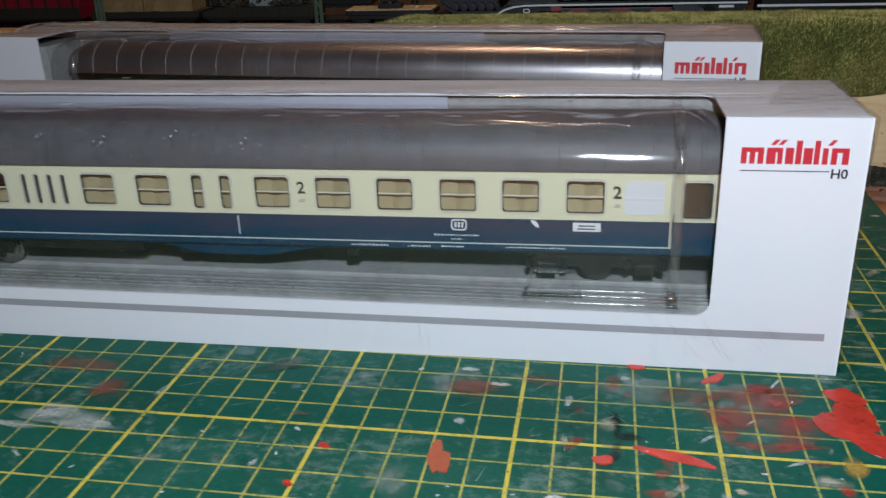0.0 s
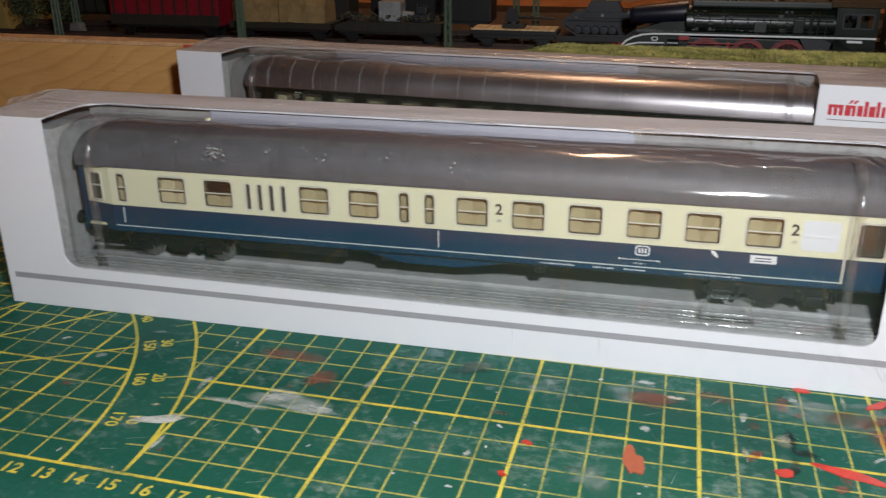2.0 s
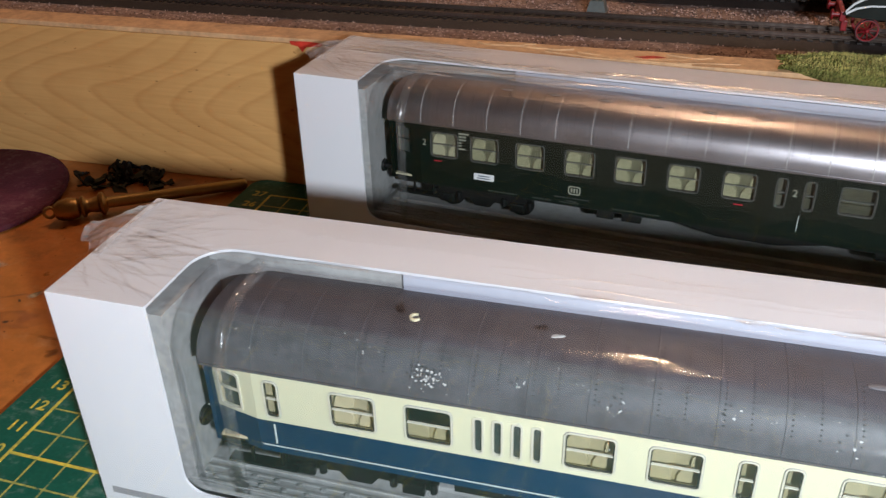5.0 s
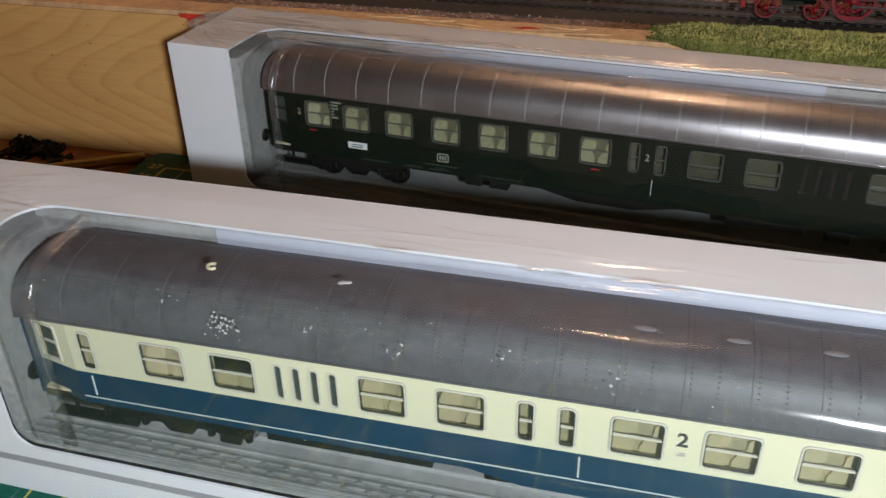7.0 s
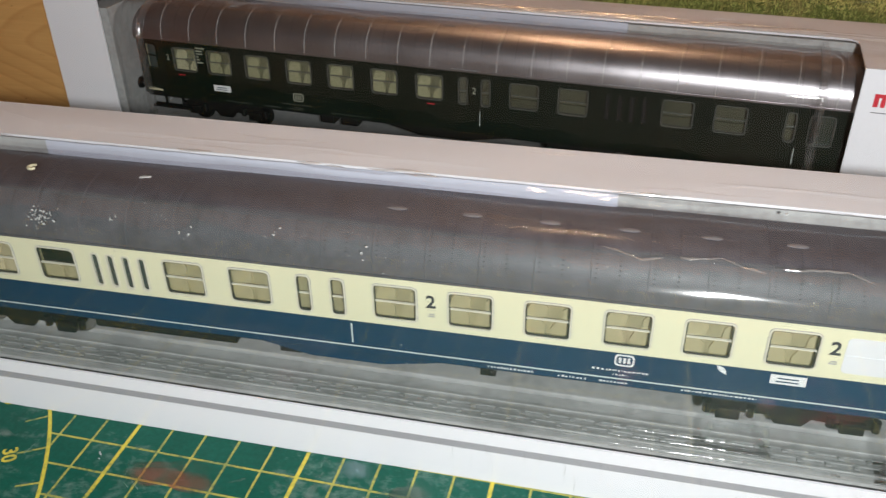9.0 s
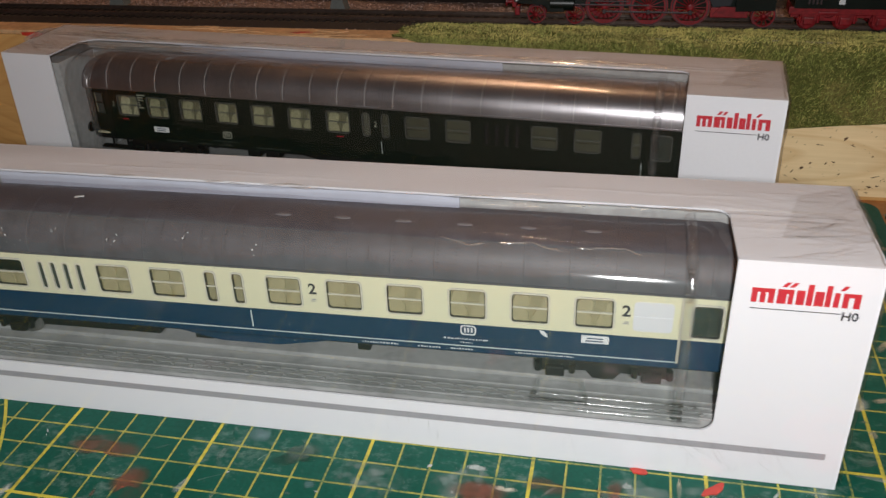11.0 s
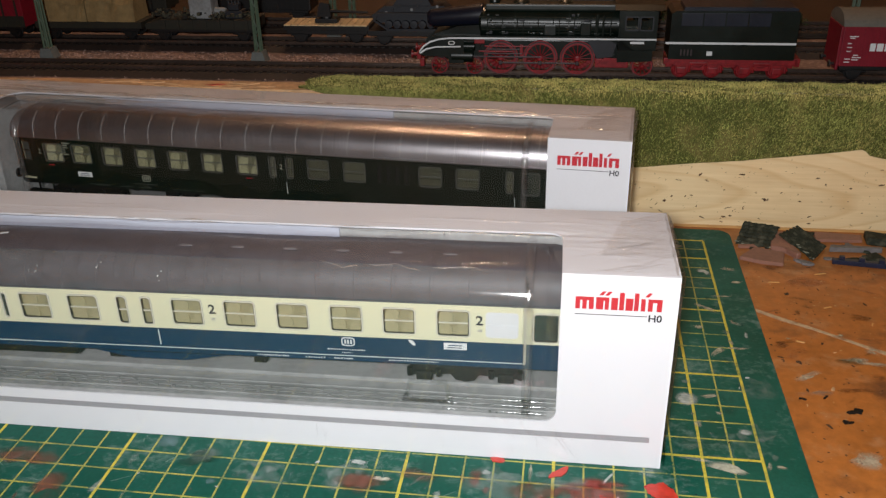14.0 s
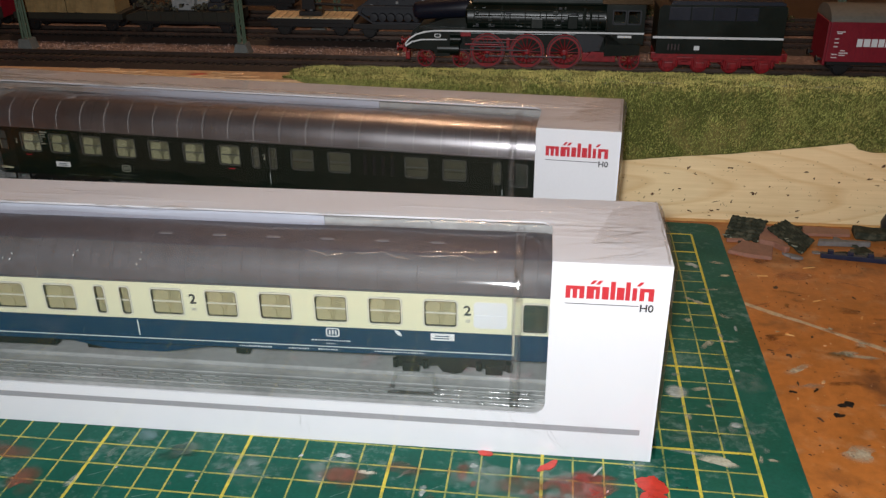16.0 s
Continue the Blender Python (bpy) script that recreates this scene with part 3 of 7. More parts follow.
def holed_wall(bm, x0, x1, z0, z1, holes, y, thickness):
    """An upright panel with rectangular holes (x0, z0, x1, z1) cut through it."""
    xs = sorted({x0, x1, *(h[0] for h in holes), *(h[2] for h in holes)})
    zs = sorted({z0, z1, *(h[1] for h in holes), *(h[3] for h in holes)})
    xs, zs = [v for v in xs if x0 <= v <= x1], [v for v in zs if z0 <= v <= z1]
    cell = {}
    for i in range(len(xs) - 1):
        for j in range(len(zs) - 1):
            cx, cz = (xs[i] + xs[i + 1]) / 2, (zs[j] + zs[j + 1]) / 2
            cell[i, j] = not any(h[0] < cx < h[2] and h[1] < cz < h[3] for h in holes)
    made = {}

    def vert(i, j, s):
        if (i, j, s) not in made:
            made[i, j, s] = bm.verts.new((xs[i], y + s * thickness, zs[j]))
        return made[i, j, s]

    for (i, j), solid in cell.items():
        if not solid:
            continue
        for s in (0, 1):
            q = [vert(i, j, s), vert(i + 1, j, s), vert(i + 1, j + 1, s), vert(i, j + 1, s)]
            bm.faces.new(q if s == 0 else q[::-1])
        for di, dj, a, b in ((-1, 0, (i, j), (i, j + 1)), (1, 0, (i + 1, j), (i + 1, j + 1)), (0, -1, (i, j), (i + 1, j)), (0, 1, (i, j + 1), (i + 1, j + 1))):
            if not cell.get((i + di, j + dj), False):
                bm.faces.new((vert(*a, 0), vert(*b, 0), vert(*b, 1), vert(*a, 1)))
    return bm


def blob(cx, cy, rx, ry, turn, seed, rag=0.35, n=36):
    rng = random.Random(seed)
    ph = [rng.uniform(0, 6.28) for _ in range(5)]
    am = [rng.uniform(0.3, 1.0) * rag / (k + 1) for k in range(5)]
    out = []
    for k in range(n):
        a = 2 * math.pi * k / n
        r = 1 + sum(am[i] * math.sin((i + 2) * a + ph[i]) for i in range(5)) + rng.uniform(-0.06, 0.06)
        u, v = rx * r * math.cos(a), ry * r * math.sin(a)
        c, s = math.cos(radians(turn)), math.sin(radians(turn))
        out.append((cx + u * c - v * s, cy + u * s + v * c))
    return out


def sheet(outline, z):
    """One thin face for a dried film of paint."""
    bm = B()
    bm.faces.new([bm.verts.new((u, v, z)) for u, v in outline])
    return bm


def letters(text, size, material, parent, m, name="lettering", label="", bold=0.0):
    """Raised print with the built-in font; m places the text's own plane (cm) in its parent."""
    cu = bpy.data.curves.new(name, "FONT")
    cu.body, cu.size, cu.align_x, cu.align_y = text, size * CM, "CENTER", "CENTER"
    cu.extrude, cu.offset, cu.resolution_u = 0.00002, bold * CM, 3
    tmp = bpy.data.objects.new("tmp", cu)
    scene.collection.objects.link(tmp)
    me = bpy.data.meshes.new_from_object(tmp.evaluated_get(bpy.context.evaluated_depsgraph_get()))
    bpy.data.objects.remove(tmp)
    me.materials.clear()
    me.materials.append(material)
    ob = new(name, me)
    ob.parent = parent
    ob.matrix_basis = m
    return tagged(ob, label)


def on_front(x, y, z):
    return pose(x * CM, y * CM, z * CM, 90, 0, 0)


# ---- the room ----
def room():
    def slab(name, x0, y0, z0, x1, y1, z1, material, label, category):
        o = part(name, box(B(), x0, y0, z0, x1, y1, z1), material, None, label, kind="structure", category=category)
        return o

    slab("floor", -210, -190, -79, 230, 260, -75, FLOOR, "dark wooden floor of the hobby room", "floor")
    slab("ceiling", -210, -190, 165, 230, 260, 170, CEILING, "plain painted ceiling in warm lamplight", "ceiling")
    slab("wall_north", -210, 250, -75, 230, 260, 165, WALL, "dim plain wall behind the railway layout", "wall")
    slab("wall_south", -210, -190, -75, 230, -180, 165, WALL, "dim plain wall of the hobby room", "wall")
    slab("wall_west", -210, -180, -75, -200, 250, 165, WALL, "dim plain side wall of the hobby room", "wall")
    slab("wall_east", 220, -180, -75, 230, 250, 165, WALL, "dim plain side wall of the hobby room", "wall")
    lampo = thing("ceiling_lamp", 15, 115, 165, 0, "round warm-white glass ceiling lamp", "lamp")
    part("base", lathe(B(), (0, 0, 0), (0, 0, -1), [(0, 10), (2, 10), (2.4, 9)], 28), STEEL, lampo, smooth=True)
    part("shade", lathe(B(), (0, 0, -2.4), (0, 0, -1), [(0, 20), (3, 20.5), (6, 18), (8.4, 10), (9.2, 0.1)], 40), LAMP_GLASS, lampo, "glowing warm glass shade", smooth=True)


# ---- workbench, cutting mat ----
TZ = -0.3


def workbench():
    t = thing("workbench", 0, 0, TZ, 0, "orange-brown workbench top, scuffed and paint-spotted", "workbench")
    part("tabletop", box(B(), -75, -42, -2.4, 110, 130, 0, 0.15), TABLE_TOP, t)
    leg = part("leg", box(B(), -70, -38, -74.7, -64, -32, -2.4, 0.3), PLY_EDGE, t)
    for dx, dy in ((170, 0), (0, 160), (170, 160)):
        again(leg, dx, dy)
    # the scraped pale seam across the top
    rng = random.Random(4)
    xs = [43.6 + k * 1.0 for k in range(30)]
    top = [(x, 20.85 - 0.64 * (x - 43.46) + 0.16 + rng.uniform(-0.07, 0.07)) for x in xs]
    low = [(x, 20.85 - 0.64 * (x - 43.46) - 0.16 + rng.uniform(-0.07, 0.07)) for x in xs]
    part("scraped_seam", plate(B(), low + top[::-1], flat(0.0), 0.012), GROOVE, t, "pale scraped seam in the tabletop")
    for n, (x, y, rx, ry, a, s, m) in enumerate(((46.7, 17.0, 0.65, 0.3, 8, 1, S_MOSS), (45.6, 10.8, 0.8, 0.4, 20, 2, S_TAN), (47.6, 11.6, 0.5, 0.9, 30, 3, S_TAN), (44.9, 14.6, 0.9, 0.25, 15, 4, S_GREY),
                                                 (46.3, 23.6, 1.3, 0.4, 30, 5, S_BROWN), (50.0, 22.0, 1.0, 0.4, -10, 6, S_BROWN), (-5, 16, 1.6, 0.8, 30, 7, S_BROWN), (-9, 19, 1.2, 0.5, 10, 8, S_TAN), (-4, 11, 0.5, 0.3, 0, 9, S_DARK), (49.3, 15.2, 1.0, 0.5, 40, 10, S_GREY), (-12.5, 15.5, 0.8, 0.5, 60, 11, S_BROWN))):
        part("paint_stain", sheet(blob(x, y, rx, ry, a, s), 0.006 + 0.001 * n), m, t)

    rng = random.Random(41)
    for nm, m, cnt, lb in (("dark_specks", BENCH_DARK, 420, "small dark brown specks"), ("pale_specks", BENCH_PALE, 200, "small tan specks and shavings")):
        bits = B()
        for _ in range(cnt):
            x, y = rng.choice([(rng.uniform(43.6, 58), rng.uniform(0, 28.4)), (rng.uniform(43.6, 50), rng.uniform(8, 26)), (rng.uniform(-16, -1.6), rng.uniform(10, 28))])
            l = rng.uniform(0.012, 0.05) if rng.random() < 0.92 else rng.uniform(0.05, 0.16)
            plate(bits, blob(x, y, l, l * rng.uniform(0.15, 0.7), rng.uniform(0, 180), rng.random(), 0.5, 7), flat(0.0), rng.uniform(0.008, 0.03))
        part(nm, bits, m, t, lb, kind="stuff")
    for k in range(110):
        x, y = (rng.uniform(44, 56), rng.uniform(7, 27.5)) if k % 3 else (rng.uniform(-15, -2), rng.uniform(10, 26))
        part("grime_smear", sheet(blob(x, y, rng.uniform(0.1, 0.9), rng.uniform(0.05, 0.28), rng.uniform(-30, 50), 500 + k, 0.7), 0.004 + 0.0005 * k), (S_GRIME, S_GRIME, S_BROWN, S_TAN, S_DARK)[k % 5], t)


def cutting_mat():
    mat = thing("cutting_mat", 0, 0, TZ, 0, "green cutting mat with a worn yellow centimetre grid, stained with paint", "cutting mat")
    part("sheet", plate(B(), round_rect(-1.42, -1.66, 43.45, 28.4, 0.7, 5), flat(0.0), 0.3), MAT_GREEN, mat, "dark green self-healing sheet")
    z = 0.3
    bold, thin = YELLOW, YELLOW_THIN

    def strip(ink, a, b, w, lift=0.0):
        a, b = Vector(a), Vector(b)
        d = (b - a).normalized()
        n = Vector((-d.y, d.x)) * w / 2
        part("grid_line", plate(B(), [tuple(a + n), tuple(a - n), tuple(b - n), tuple(b + n)], flat(z), (0.006 if ink is bold else 0.004) + lift), ink, mat)

    def spans(i, far):
        if i < 13:
            out = [(0, math.sqrt(169 - i * i))]
        else:
            out = []
        start = math.sqrt(225 - i * i) if i < 15 else 0
        return out + [(start, far)]

    for i in range(0, 43):
        edge = i in (0, 42)
        for a, b in ([(0, 27)] if edge or i == 15 else spans(i, 27)):
            strip(bold if edge or i % 5 == 0 else thin, (i, a), (i, b), 0.105 if edge or i % 5 == 0 else 0.062)
    for j in range(0, 28):
        edge = j in (0, 27)
        for a, b in ([(0, 42)] if edge else spans(j, 42)):
            strip(bold if edge or j % 5 == 0 else thin, (a, j), (b, j), 0.105 if edge or j % 5 == 0 else 0.062, 0.001)
    for deg in (30, 45, 60):
        strip(bold, (0, 0), (13 * math.cos(radians(deg)), 13 * math.sin(radians(deg))), 0.07, 0.002 + deg * 0.00002)
    for deg in range(5, 90, 5):
        c, s = math.cos(radians(deg)), math.sin(radians(deg))
        strip(thin, ((14.35 if deg % 10 else 14.2) * c, (14.35 if deg % 10 else 14.2) * s), (15 * c, 15 * s), 0.06, 0.002)
    for r, w in ((13, 0.10), (15, 0.10)):
        o, i = arc(0, 0, r + w / 2, 0, 90, 60), arc(0, 0, r - w / 2, 0, 90, 60)
        part("arc_line", plate(B(), o + i[::-1], flat(z), 0.009), YELLOW, mat)
    for i in range(1, 42):
        letters(str(i), 0.62, YELLOW, mat, pose((i - 0.08) * CM, -0.52 * CM, (z + 0.004) * CM), "number", bold=0.012)
    for j in range(1, 28):
        letters(str(j), 0.62, YELLOW, mat, pose(-0.55 * CM, j * CM, (z + 0.004) * CM), "number", bold=0.012)
    for deg in range(10, 90, 10):
        for r, txt in ((13.42, str(180 - deg)), (14.0, str(deg))):
            a = radians(deg)
            letters(txt, 0.55, YELLOW, mat, pose(r * math.cos(a) * CM, r * math.sin(a) * CM, (z + 0.004) * CM, 0, 0, deg - 90), "number", bold=0.012)
    stains = [
        (38.3, 6.9, 0.8, 0.75, 30, 1, PAINT_RED), (38.9, 5.9, 1.0, 0.45, -45, 2, PAINT_RED), (38.5, 8.1, 0.45, 0.4, 10, 12, PAINT_RED), (33.9, 4.75, 0.85, 0.2, -17, 3, PAINT_RED), (36.4, 5.5, 1.1, 0.28, 8, 4, S_RED), (35.2, 6.2, 0.35, 0.7, 10, 5, S_RED),
        (32.2, 4.4, 0.3, 0.14, 0, 6, PAINT_RED), (33.1, 9.0, 0.22, 0.14, 0, 7, PAINT_RED), (35.2, 8.6, 0.35, 0.16, 40, 8, PAINT_RED), (28.25, 3.95, 0.27, 0.62, 4, 9, PAINT_BRICK), (24.9, 2.5, 0.12, 0.1, 0, 10, PAINT_RED), (25.3, 4.1, 0.14, 0.09, 0, 11, PAINT_RED),
        (17.8, 4.5, 1.5, 0.42, -12, 20, S_WHITE), (16.5, 4.0, 1.1, 0.2, -8, 21, S_WHITE), (14.2, 2.5, 0.9, 0.15, 8, 22, S_WHITE), (36.0, 7.2, 2.0, 1.1, 20, 23, S_RED), (28.4, 7.3, 1.0, 0.55, 25, 24, S_BROWN), (16.7, 7.5, 1.1, 0.45, 25, 25, S_BROWN), (18.6, 6.0, 0.8, 0.5, 25, 26, S_BROWN),
        (15.3, 5.3, 0.7, 0.5, 40, 27, S_DARK), (22.8, 8.0, 0.9, 0.5, 25, 28, S_GREY), (24.2, 3.2, 0.9, 0.4, 30, 30, S_DARK), (32.5, 6.1, 0.17, 0.62, 12, 31, S_BLACK), (32.8, 5.45, 0.4, 0.24, -30, 32, S_BLACK), (32.5, 4.75, 0.15, 0.65, -14, 70, S_BLACK), (16.85, 7.2, 1.1, 0.5, 12, 71, S_RUST), (18.3, 6.1, 0.65, 0.5, 30, 72, S_RUST), (28.5, 7.4, 0.8, 0.45, 15, 73, S_RUST), (17.5, 4.65, 1.1, 0.35, -5, 74, S_WHITE), (18.6, 4.2, 0.8, 0.4, 5, 75, S_WHITE), (14.5, 2.6, 1.1, 0.22, 25, 76, S_WHITE), (38.0, 4.84, 0.4, 0.4, 0, 77, S_OCHRE), (37.0, 6.3, 1.2, 0.5, 30, 78, S_RED), (34.4, 7.6, 1.1, 0.5, 10, 79, S_RUST), (27.2, 2.9, 0.8, 0.6, 0, 33, S_GREY),
        (33.2, 7.6, 1.6, 0.9, 15, 34, S_GREY), (35.1, 8.2, 1.2, 0.5, 20, 35, S_GREY), (37.4, 4.2, 0.4, 0.35, 0, 36, S_TAN), (35.0, 3.2, 0.4, 0.15, -40, 37, S_WHITE), (40.75, 9.5, 0.95, 0.2, -16, 38, S_PASTE), (39.7, 9.85, 0.6, 0.12, -12, 39, S_WHITE), (22.9, 7.9, 0.75, 0.45, 28, 85, S_MOSS), (21.4, 8.6, 0.6, 0.3, -20, 86, S_BLUE), (20.5, 8.4, 0.4, 0.25, 60, 87, S_GREY), (29.3, 7.6, 0.35, 0.14, 5, 88, S_PASTE), (41.4, 16.7, 0.55, 0.16, 60, 40, S_TAN), (42.2, 17.0, 0.4, 0.12, 10, 41, S_TAN),
        (41.2, 13.2, 0.75, 0.6, 0, 42, S_DARK), (42.2, 14.4, 0.4, 0.3, 0, 43, S_DARK), (42.5, 14.2, 0.6, 1.1, 30, 44, S_GREY), (39.8, 13.3, 0.45, 0.5, 30, 45, S_WHITE), (41.3, 20.2, 0.14, 0.75, 55, 46, S_TAN), (42.1, 21.3, 0.5, 0.1, 10, 47, S_TAN), (42.4, 19.0, 0.4, 0.1, -40, 48, S_TAN), (43.0, 22.7, 0.35, 0.12, 20, 49, S_TAN),
        (40.6, 26.2, 0.5, 0.2, 40, 50, S_TAN), (41.9, 11.2, 0.9, 0.5, 40, 51, S_GREY), (21.0, 3.0, 0.5, 0.3, 0, 52, S_GREY), (11.0, 3.6, 0.7, 0.2, 10, 53, S_GREY), (6.2, 0.8, 0.5, 0.25, 30, 54, S_WHITE), (5.0, -1.0, 0.6, 0.14, 0, 55, S_WHITE), (12.2, 1.9, 0.12, 0.1, 0, 56, S_WHITE), (14.0, 3.3, 0.16, 0.12, 0, 57, S_TAN),
        (3.2, 4.5, 1.2, 0.3, 35, 58, S_GREY), (1.6, 7.0, 0.9, 0.2, 40, 59, S_GREY), (7.5, 4.2, 0.5, 0.3, 0, 60, S_GREY), (37.2, 4.9, 0.5, 0.15, 10, 61, S_RED), (36.6, 8.2, 0.9, 0.25, 0, 62, S_RED), (30.5, 7.9, 0.7, 0.4, 0, 63, S_BROWN), (26.3, 8.3, 0.5, 0.15, 70, 64, S_DARK), (40.2, 22.4, 0.5, 0.1, 60, 65, S_WHITE),
    ]
    rng = random.Random(63)
    for k in range(44):
        stains.append((rng.uniform(38.8, 43.0), rng.uniform(9.2, 24), rng.uniform(0.08, 0.45), rng.uniform(0.04, 0.22), rng.uniform(0, 180), 200 + k, rng.choice([S_TAN, S_WHITE, S_GREY, S_GREY, S_DARK])))
    for k in range(46):
        stains.append((rng.uniform(31, 40), rng.uniform(2.5, 8.5), rng.uniform(0.1, 0.6), rng.uniform(0.06, 0.3), rng.uniform(0, 180), 300 + k, rng.choice([S_RED, S_RED, S_BROWN, S_GREY, S_WHITE, S_TAN])))
    for k in range(40):
        stains.append((rng.uniform(8, 31), rng.uniform(0.5, 8.4), rng.uniform(0.08, 0.5), rng.uniform(0.04, 0.2), rng.uniform(0, 180), 400 + k, rng.choice([S_BROWN, S_GREY, S_GREY, S_WHITE, S_BLUE])))
    # thin pale streaks painted for light thrown off the film
    for k in range(34):
        stains.append((rng.uniform(29.5, 39.5), rng.uniform(4.5, 8.6), rng.uniform(0.12, 0.5), rng.uniform(0.02, 0.09), rng.uniform(20, 75), 600 + k, rng.choice([S_WHITE, S_GREY, S_GREY])))
    for n, (x, y, rx, ry, a, s, m) in enumerate(stains):
        solid = m in (PAINT_RED, PAINT_BRICK)
        edge = blob(x, y, rx, ry, a, s, 0.45 if not solid else 0.3)
        part("paint_stain", plate(B(), edge, flat(z), 0.024 + 0.002 * n) if solid else sheet(edge, z + 0.008 + 0.0005 * (n % 41)), m, mat)
    # glare on the mat, painted as pale translucent patches
    for n, (x, y, rx, ry, a, s) in enumerate(((35.2, 7.6, 1.6, 0.9, 20, 80), (33.0, 7.9, 1.0, 0.8, 30, 81), (28.0, 7.6, 0.9, 0.9, 10, 82), (25.2, 7.4, 1.3, 0.8, 0, 83), (38.0, 9.0, 0.5, 0.3, 0, 84))):
        part("glue_patch", sheet(blob(x, y, rx, ry, a, s), z + 0.018 + 0.001 * n), S_GLARE, mat, "pale patch of painted glare")
    rng = random.Random(9)
    crumbs = B()
    for _ in range(60):
        x, y = rng.uniform(-1, 43), rng.choice([rng.uniform(-1.2, 8.5), rng.uniform(-1.2, 8.5), rng.uniform(9, 27)])
        a, l = rng.uniform(0, 180), rng.uniform(0.03, 0.1)
        plate(crumbs, blob(x, y, l, l * rng.uniform(0.2, 0.7), a, rng.random(), 0.4, 7), flat(z + 0.02), 0.01)
    scratches = B()
    for _ in range(170):
        x, y, a, l = rng.uniform(-1, 42.5), rng.choice([rng.uniform(-1.2, 8.5), rng.uniform(-1.2, 8.5), rng.uniform(9, 27)]), rng.uniform(0, math.pi), rng.uniform(0.1, 0.9)
        w, dx, dy = rng.uniform(0.006, 0.014), math.cos(a), math.sin(a)
        plate(scratches, [(x - dy * w, y + dx * w), (x + dx * l, y + dy * l), (x + dy * w, y - dx * w)], flat(z + 0.008), 0.004)
    part("knife_scratches", scratches, SCRATCH, mat, "fine pale knife scratches", kind="stuff")
    grit = B()
    for _ in range(260):
        x, y, l = rng.choice([rng.uniform(-1, 43), rng.uniform(28, 43)]), rng.choice([rng.uniform(-1.2, 8.5), rng.uniform(9, 27)]), rng.uniform(0.012, 0.05)
        plate(grit, blob(x, y, l, l * rng.uniform(0.3, 0.9), rng.uniform(0, 180), rng.random(), 0.4, 6), flat(z + 0.01), 0.008)
    part("dark_grit", grit, BURNT, mat, "tiny dark grit", kind="stuff")
    part("dried_specks", crumbs, DUST, mat, "scattered pale dried specks", kind="stuff")


# ---- boxed coaches ----
L, D, H = 33.9, 4.65, 7.22
OX0, OX1, OZ0, OYB = 2.50, 30.42, 1.66, 2.78


def product_box(x, y, turn, label, seed):
    b = thing("product_box", x, y, 0, turn, label, "box", "boxed coaches")
    t = 0.07
    front = [(0, 0), (L, 0), (L, H), (OX1, H)] + arc(OX1 - 0.45, OZ0 + 0.45, 0.45, 0, -90, 6) + arc(OX0 + 0.6, OZ0 + 0.6, 0.6, 270, 180, 6) + [(OX0, H), (0, H)]
    part("front_panel", plate(B(), front, upright(0.0), t), CARD, b, "white card front with a large window cut-out")
    top = [(0, 0), (OX0, 0)] + arc(OX0 + 0.95, OYB - 0.95, 0.95, 180, 90, 6) + arc(OX1 - 0.4, OYB - 0.4, 0.4, 90, 0, 6) + [(OX1, 0), (L, 0), (L, D), (0, D)]
    part("top_panel", plate(B(), top, flat(H), t), CARD, b)
    part("back_panel", box(B(), 0, D, 0, L, D + t, H + t), CARD, b)
    part("side_panel", box(B(), -t, 0, 0, 0, D + t, H + t), CARD, b)
    part("side_panel", box(B(), L, 0, 0, L + t, D + t, H + t), CARD, b)
    part("bottom_panel", box(B(), 0, t, 0, L, D, t), CARD, b)
    part("fold_crease", plate(B(), [(OX1 + 0.05, OYB + 0.02), (L, OYB + 0.05), (L, OYB + 0.08), (OX1 + 0.05, OYB + 0.05)], flat(H + t), 0.004), CARD_RAW, b)
    part("stripe", plate(B(), [(0.22, 1.05), (33.52, 1.05), (33.52, 1.27), (0.22, 1.27)], upright(-0.006), 0.006), PRINT_GREY, b, "grey printed stripe")
    # the maker's mark as plain red shapes, with a hairline and the scale below it
    mark = B()
    bars = [(0.0, 0.13), (0.19, 0.12), (0.37, 0.13), (0.56, 0.2), (0.80, 0.11), (0.97, 0.18), (1.36, 0.2), (1.77, 0.12), (1.96, 0.13), (2.2, 0.14)]
    tall = [(1.19, 0.13), (1.59, 0.12)]
    for u, w, h in [(u, w, 0.43) for u, w in bars] + [(u, w, 0.62) for u, w in tall] + [(0.1, 0.36, -0.12), (0.6, 0.26, -0.12), (2.02, 0.26, -0.12)]:
        za, zb = (6.08, 6.08 + h) if h > 0 else (6.39, 6.51)
        xa, xb = 30.86 + u * 1.12, 30.86 + (u + w) * 1.12
        plate(mark, [(xa, za), (xb, za), (xb, zb), (xa, zb)], upright(-0.006 if h > 0 else -0.0065), 0.006)
    for u in (0.63, 0.79, 1.86):
        plate(mark, [(30.86 + u * 1.12, 6.58), (30.86 + (u + 0.1) * 1.12, 6.58), (30.86 + (u + 0.2) * 1.12, 6.72), (30.86 + (u + 0.1) * 1.12, 6.72)], upright(-0.006), 0.006)
    part("red_mark", mark, PRINT_RED, b, "plain red printed mark")
    part("hairline", plate(B(), [(30.86, 5.88), (33.06, 5.88), (33.06, 5.905), (30.86, 5.905)], upright(-0.005), 0.005), DARK_PRINT, b)
    letters("H0", 0.35, DARK_PRINT, b, on_front(33.30, -0.006, 5.82), "scale_print", bold=0.008)
    # tray, insert and clear blister
    tray = B()
    box(tray, 0.9, 3.72, 0.4, 33.0, 3.9, 7.0)
    box(tray, 0.9, 0.35, 1.15, 33.0, 3.72, 1.75)
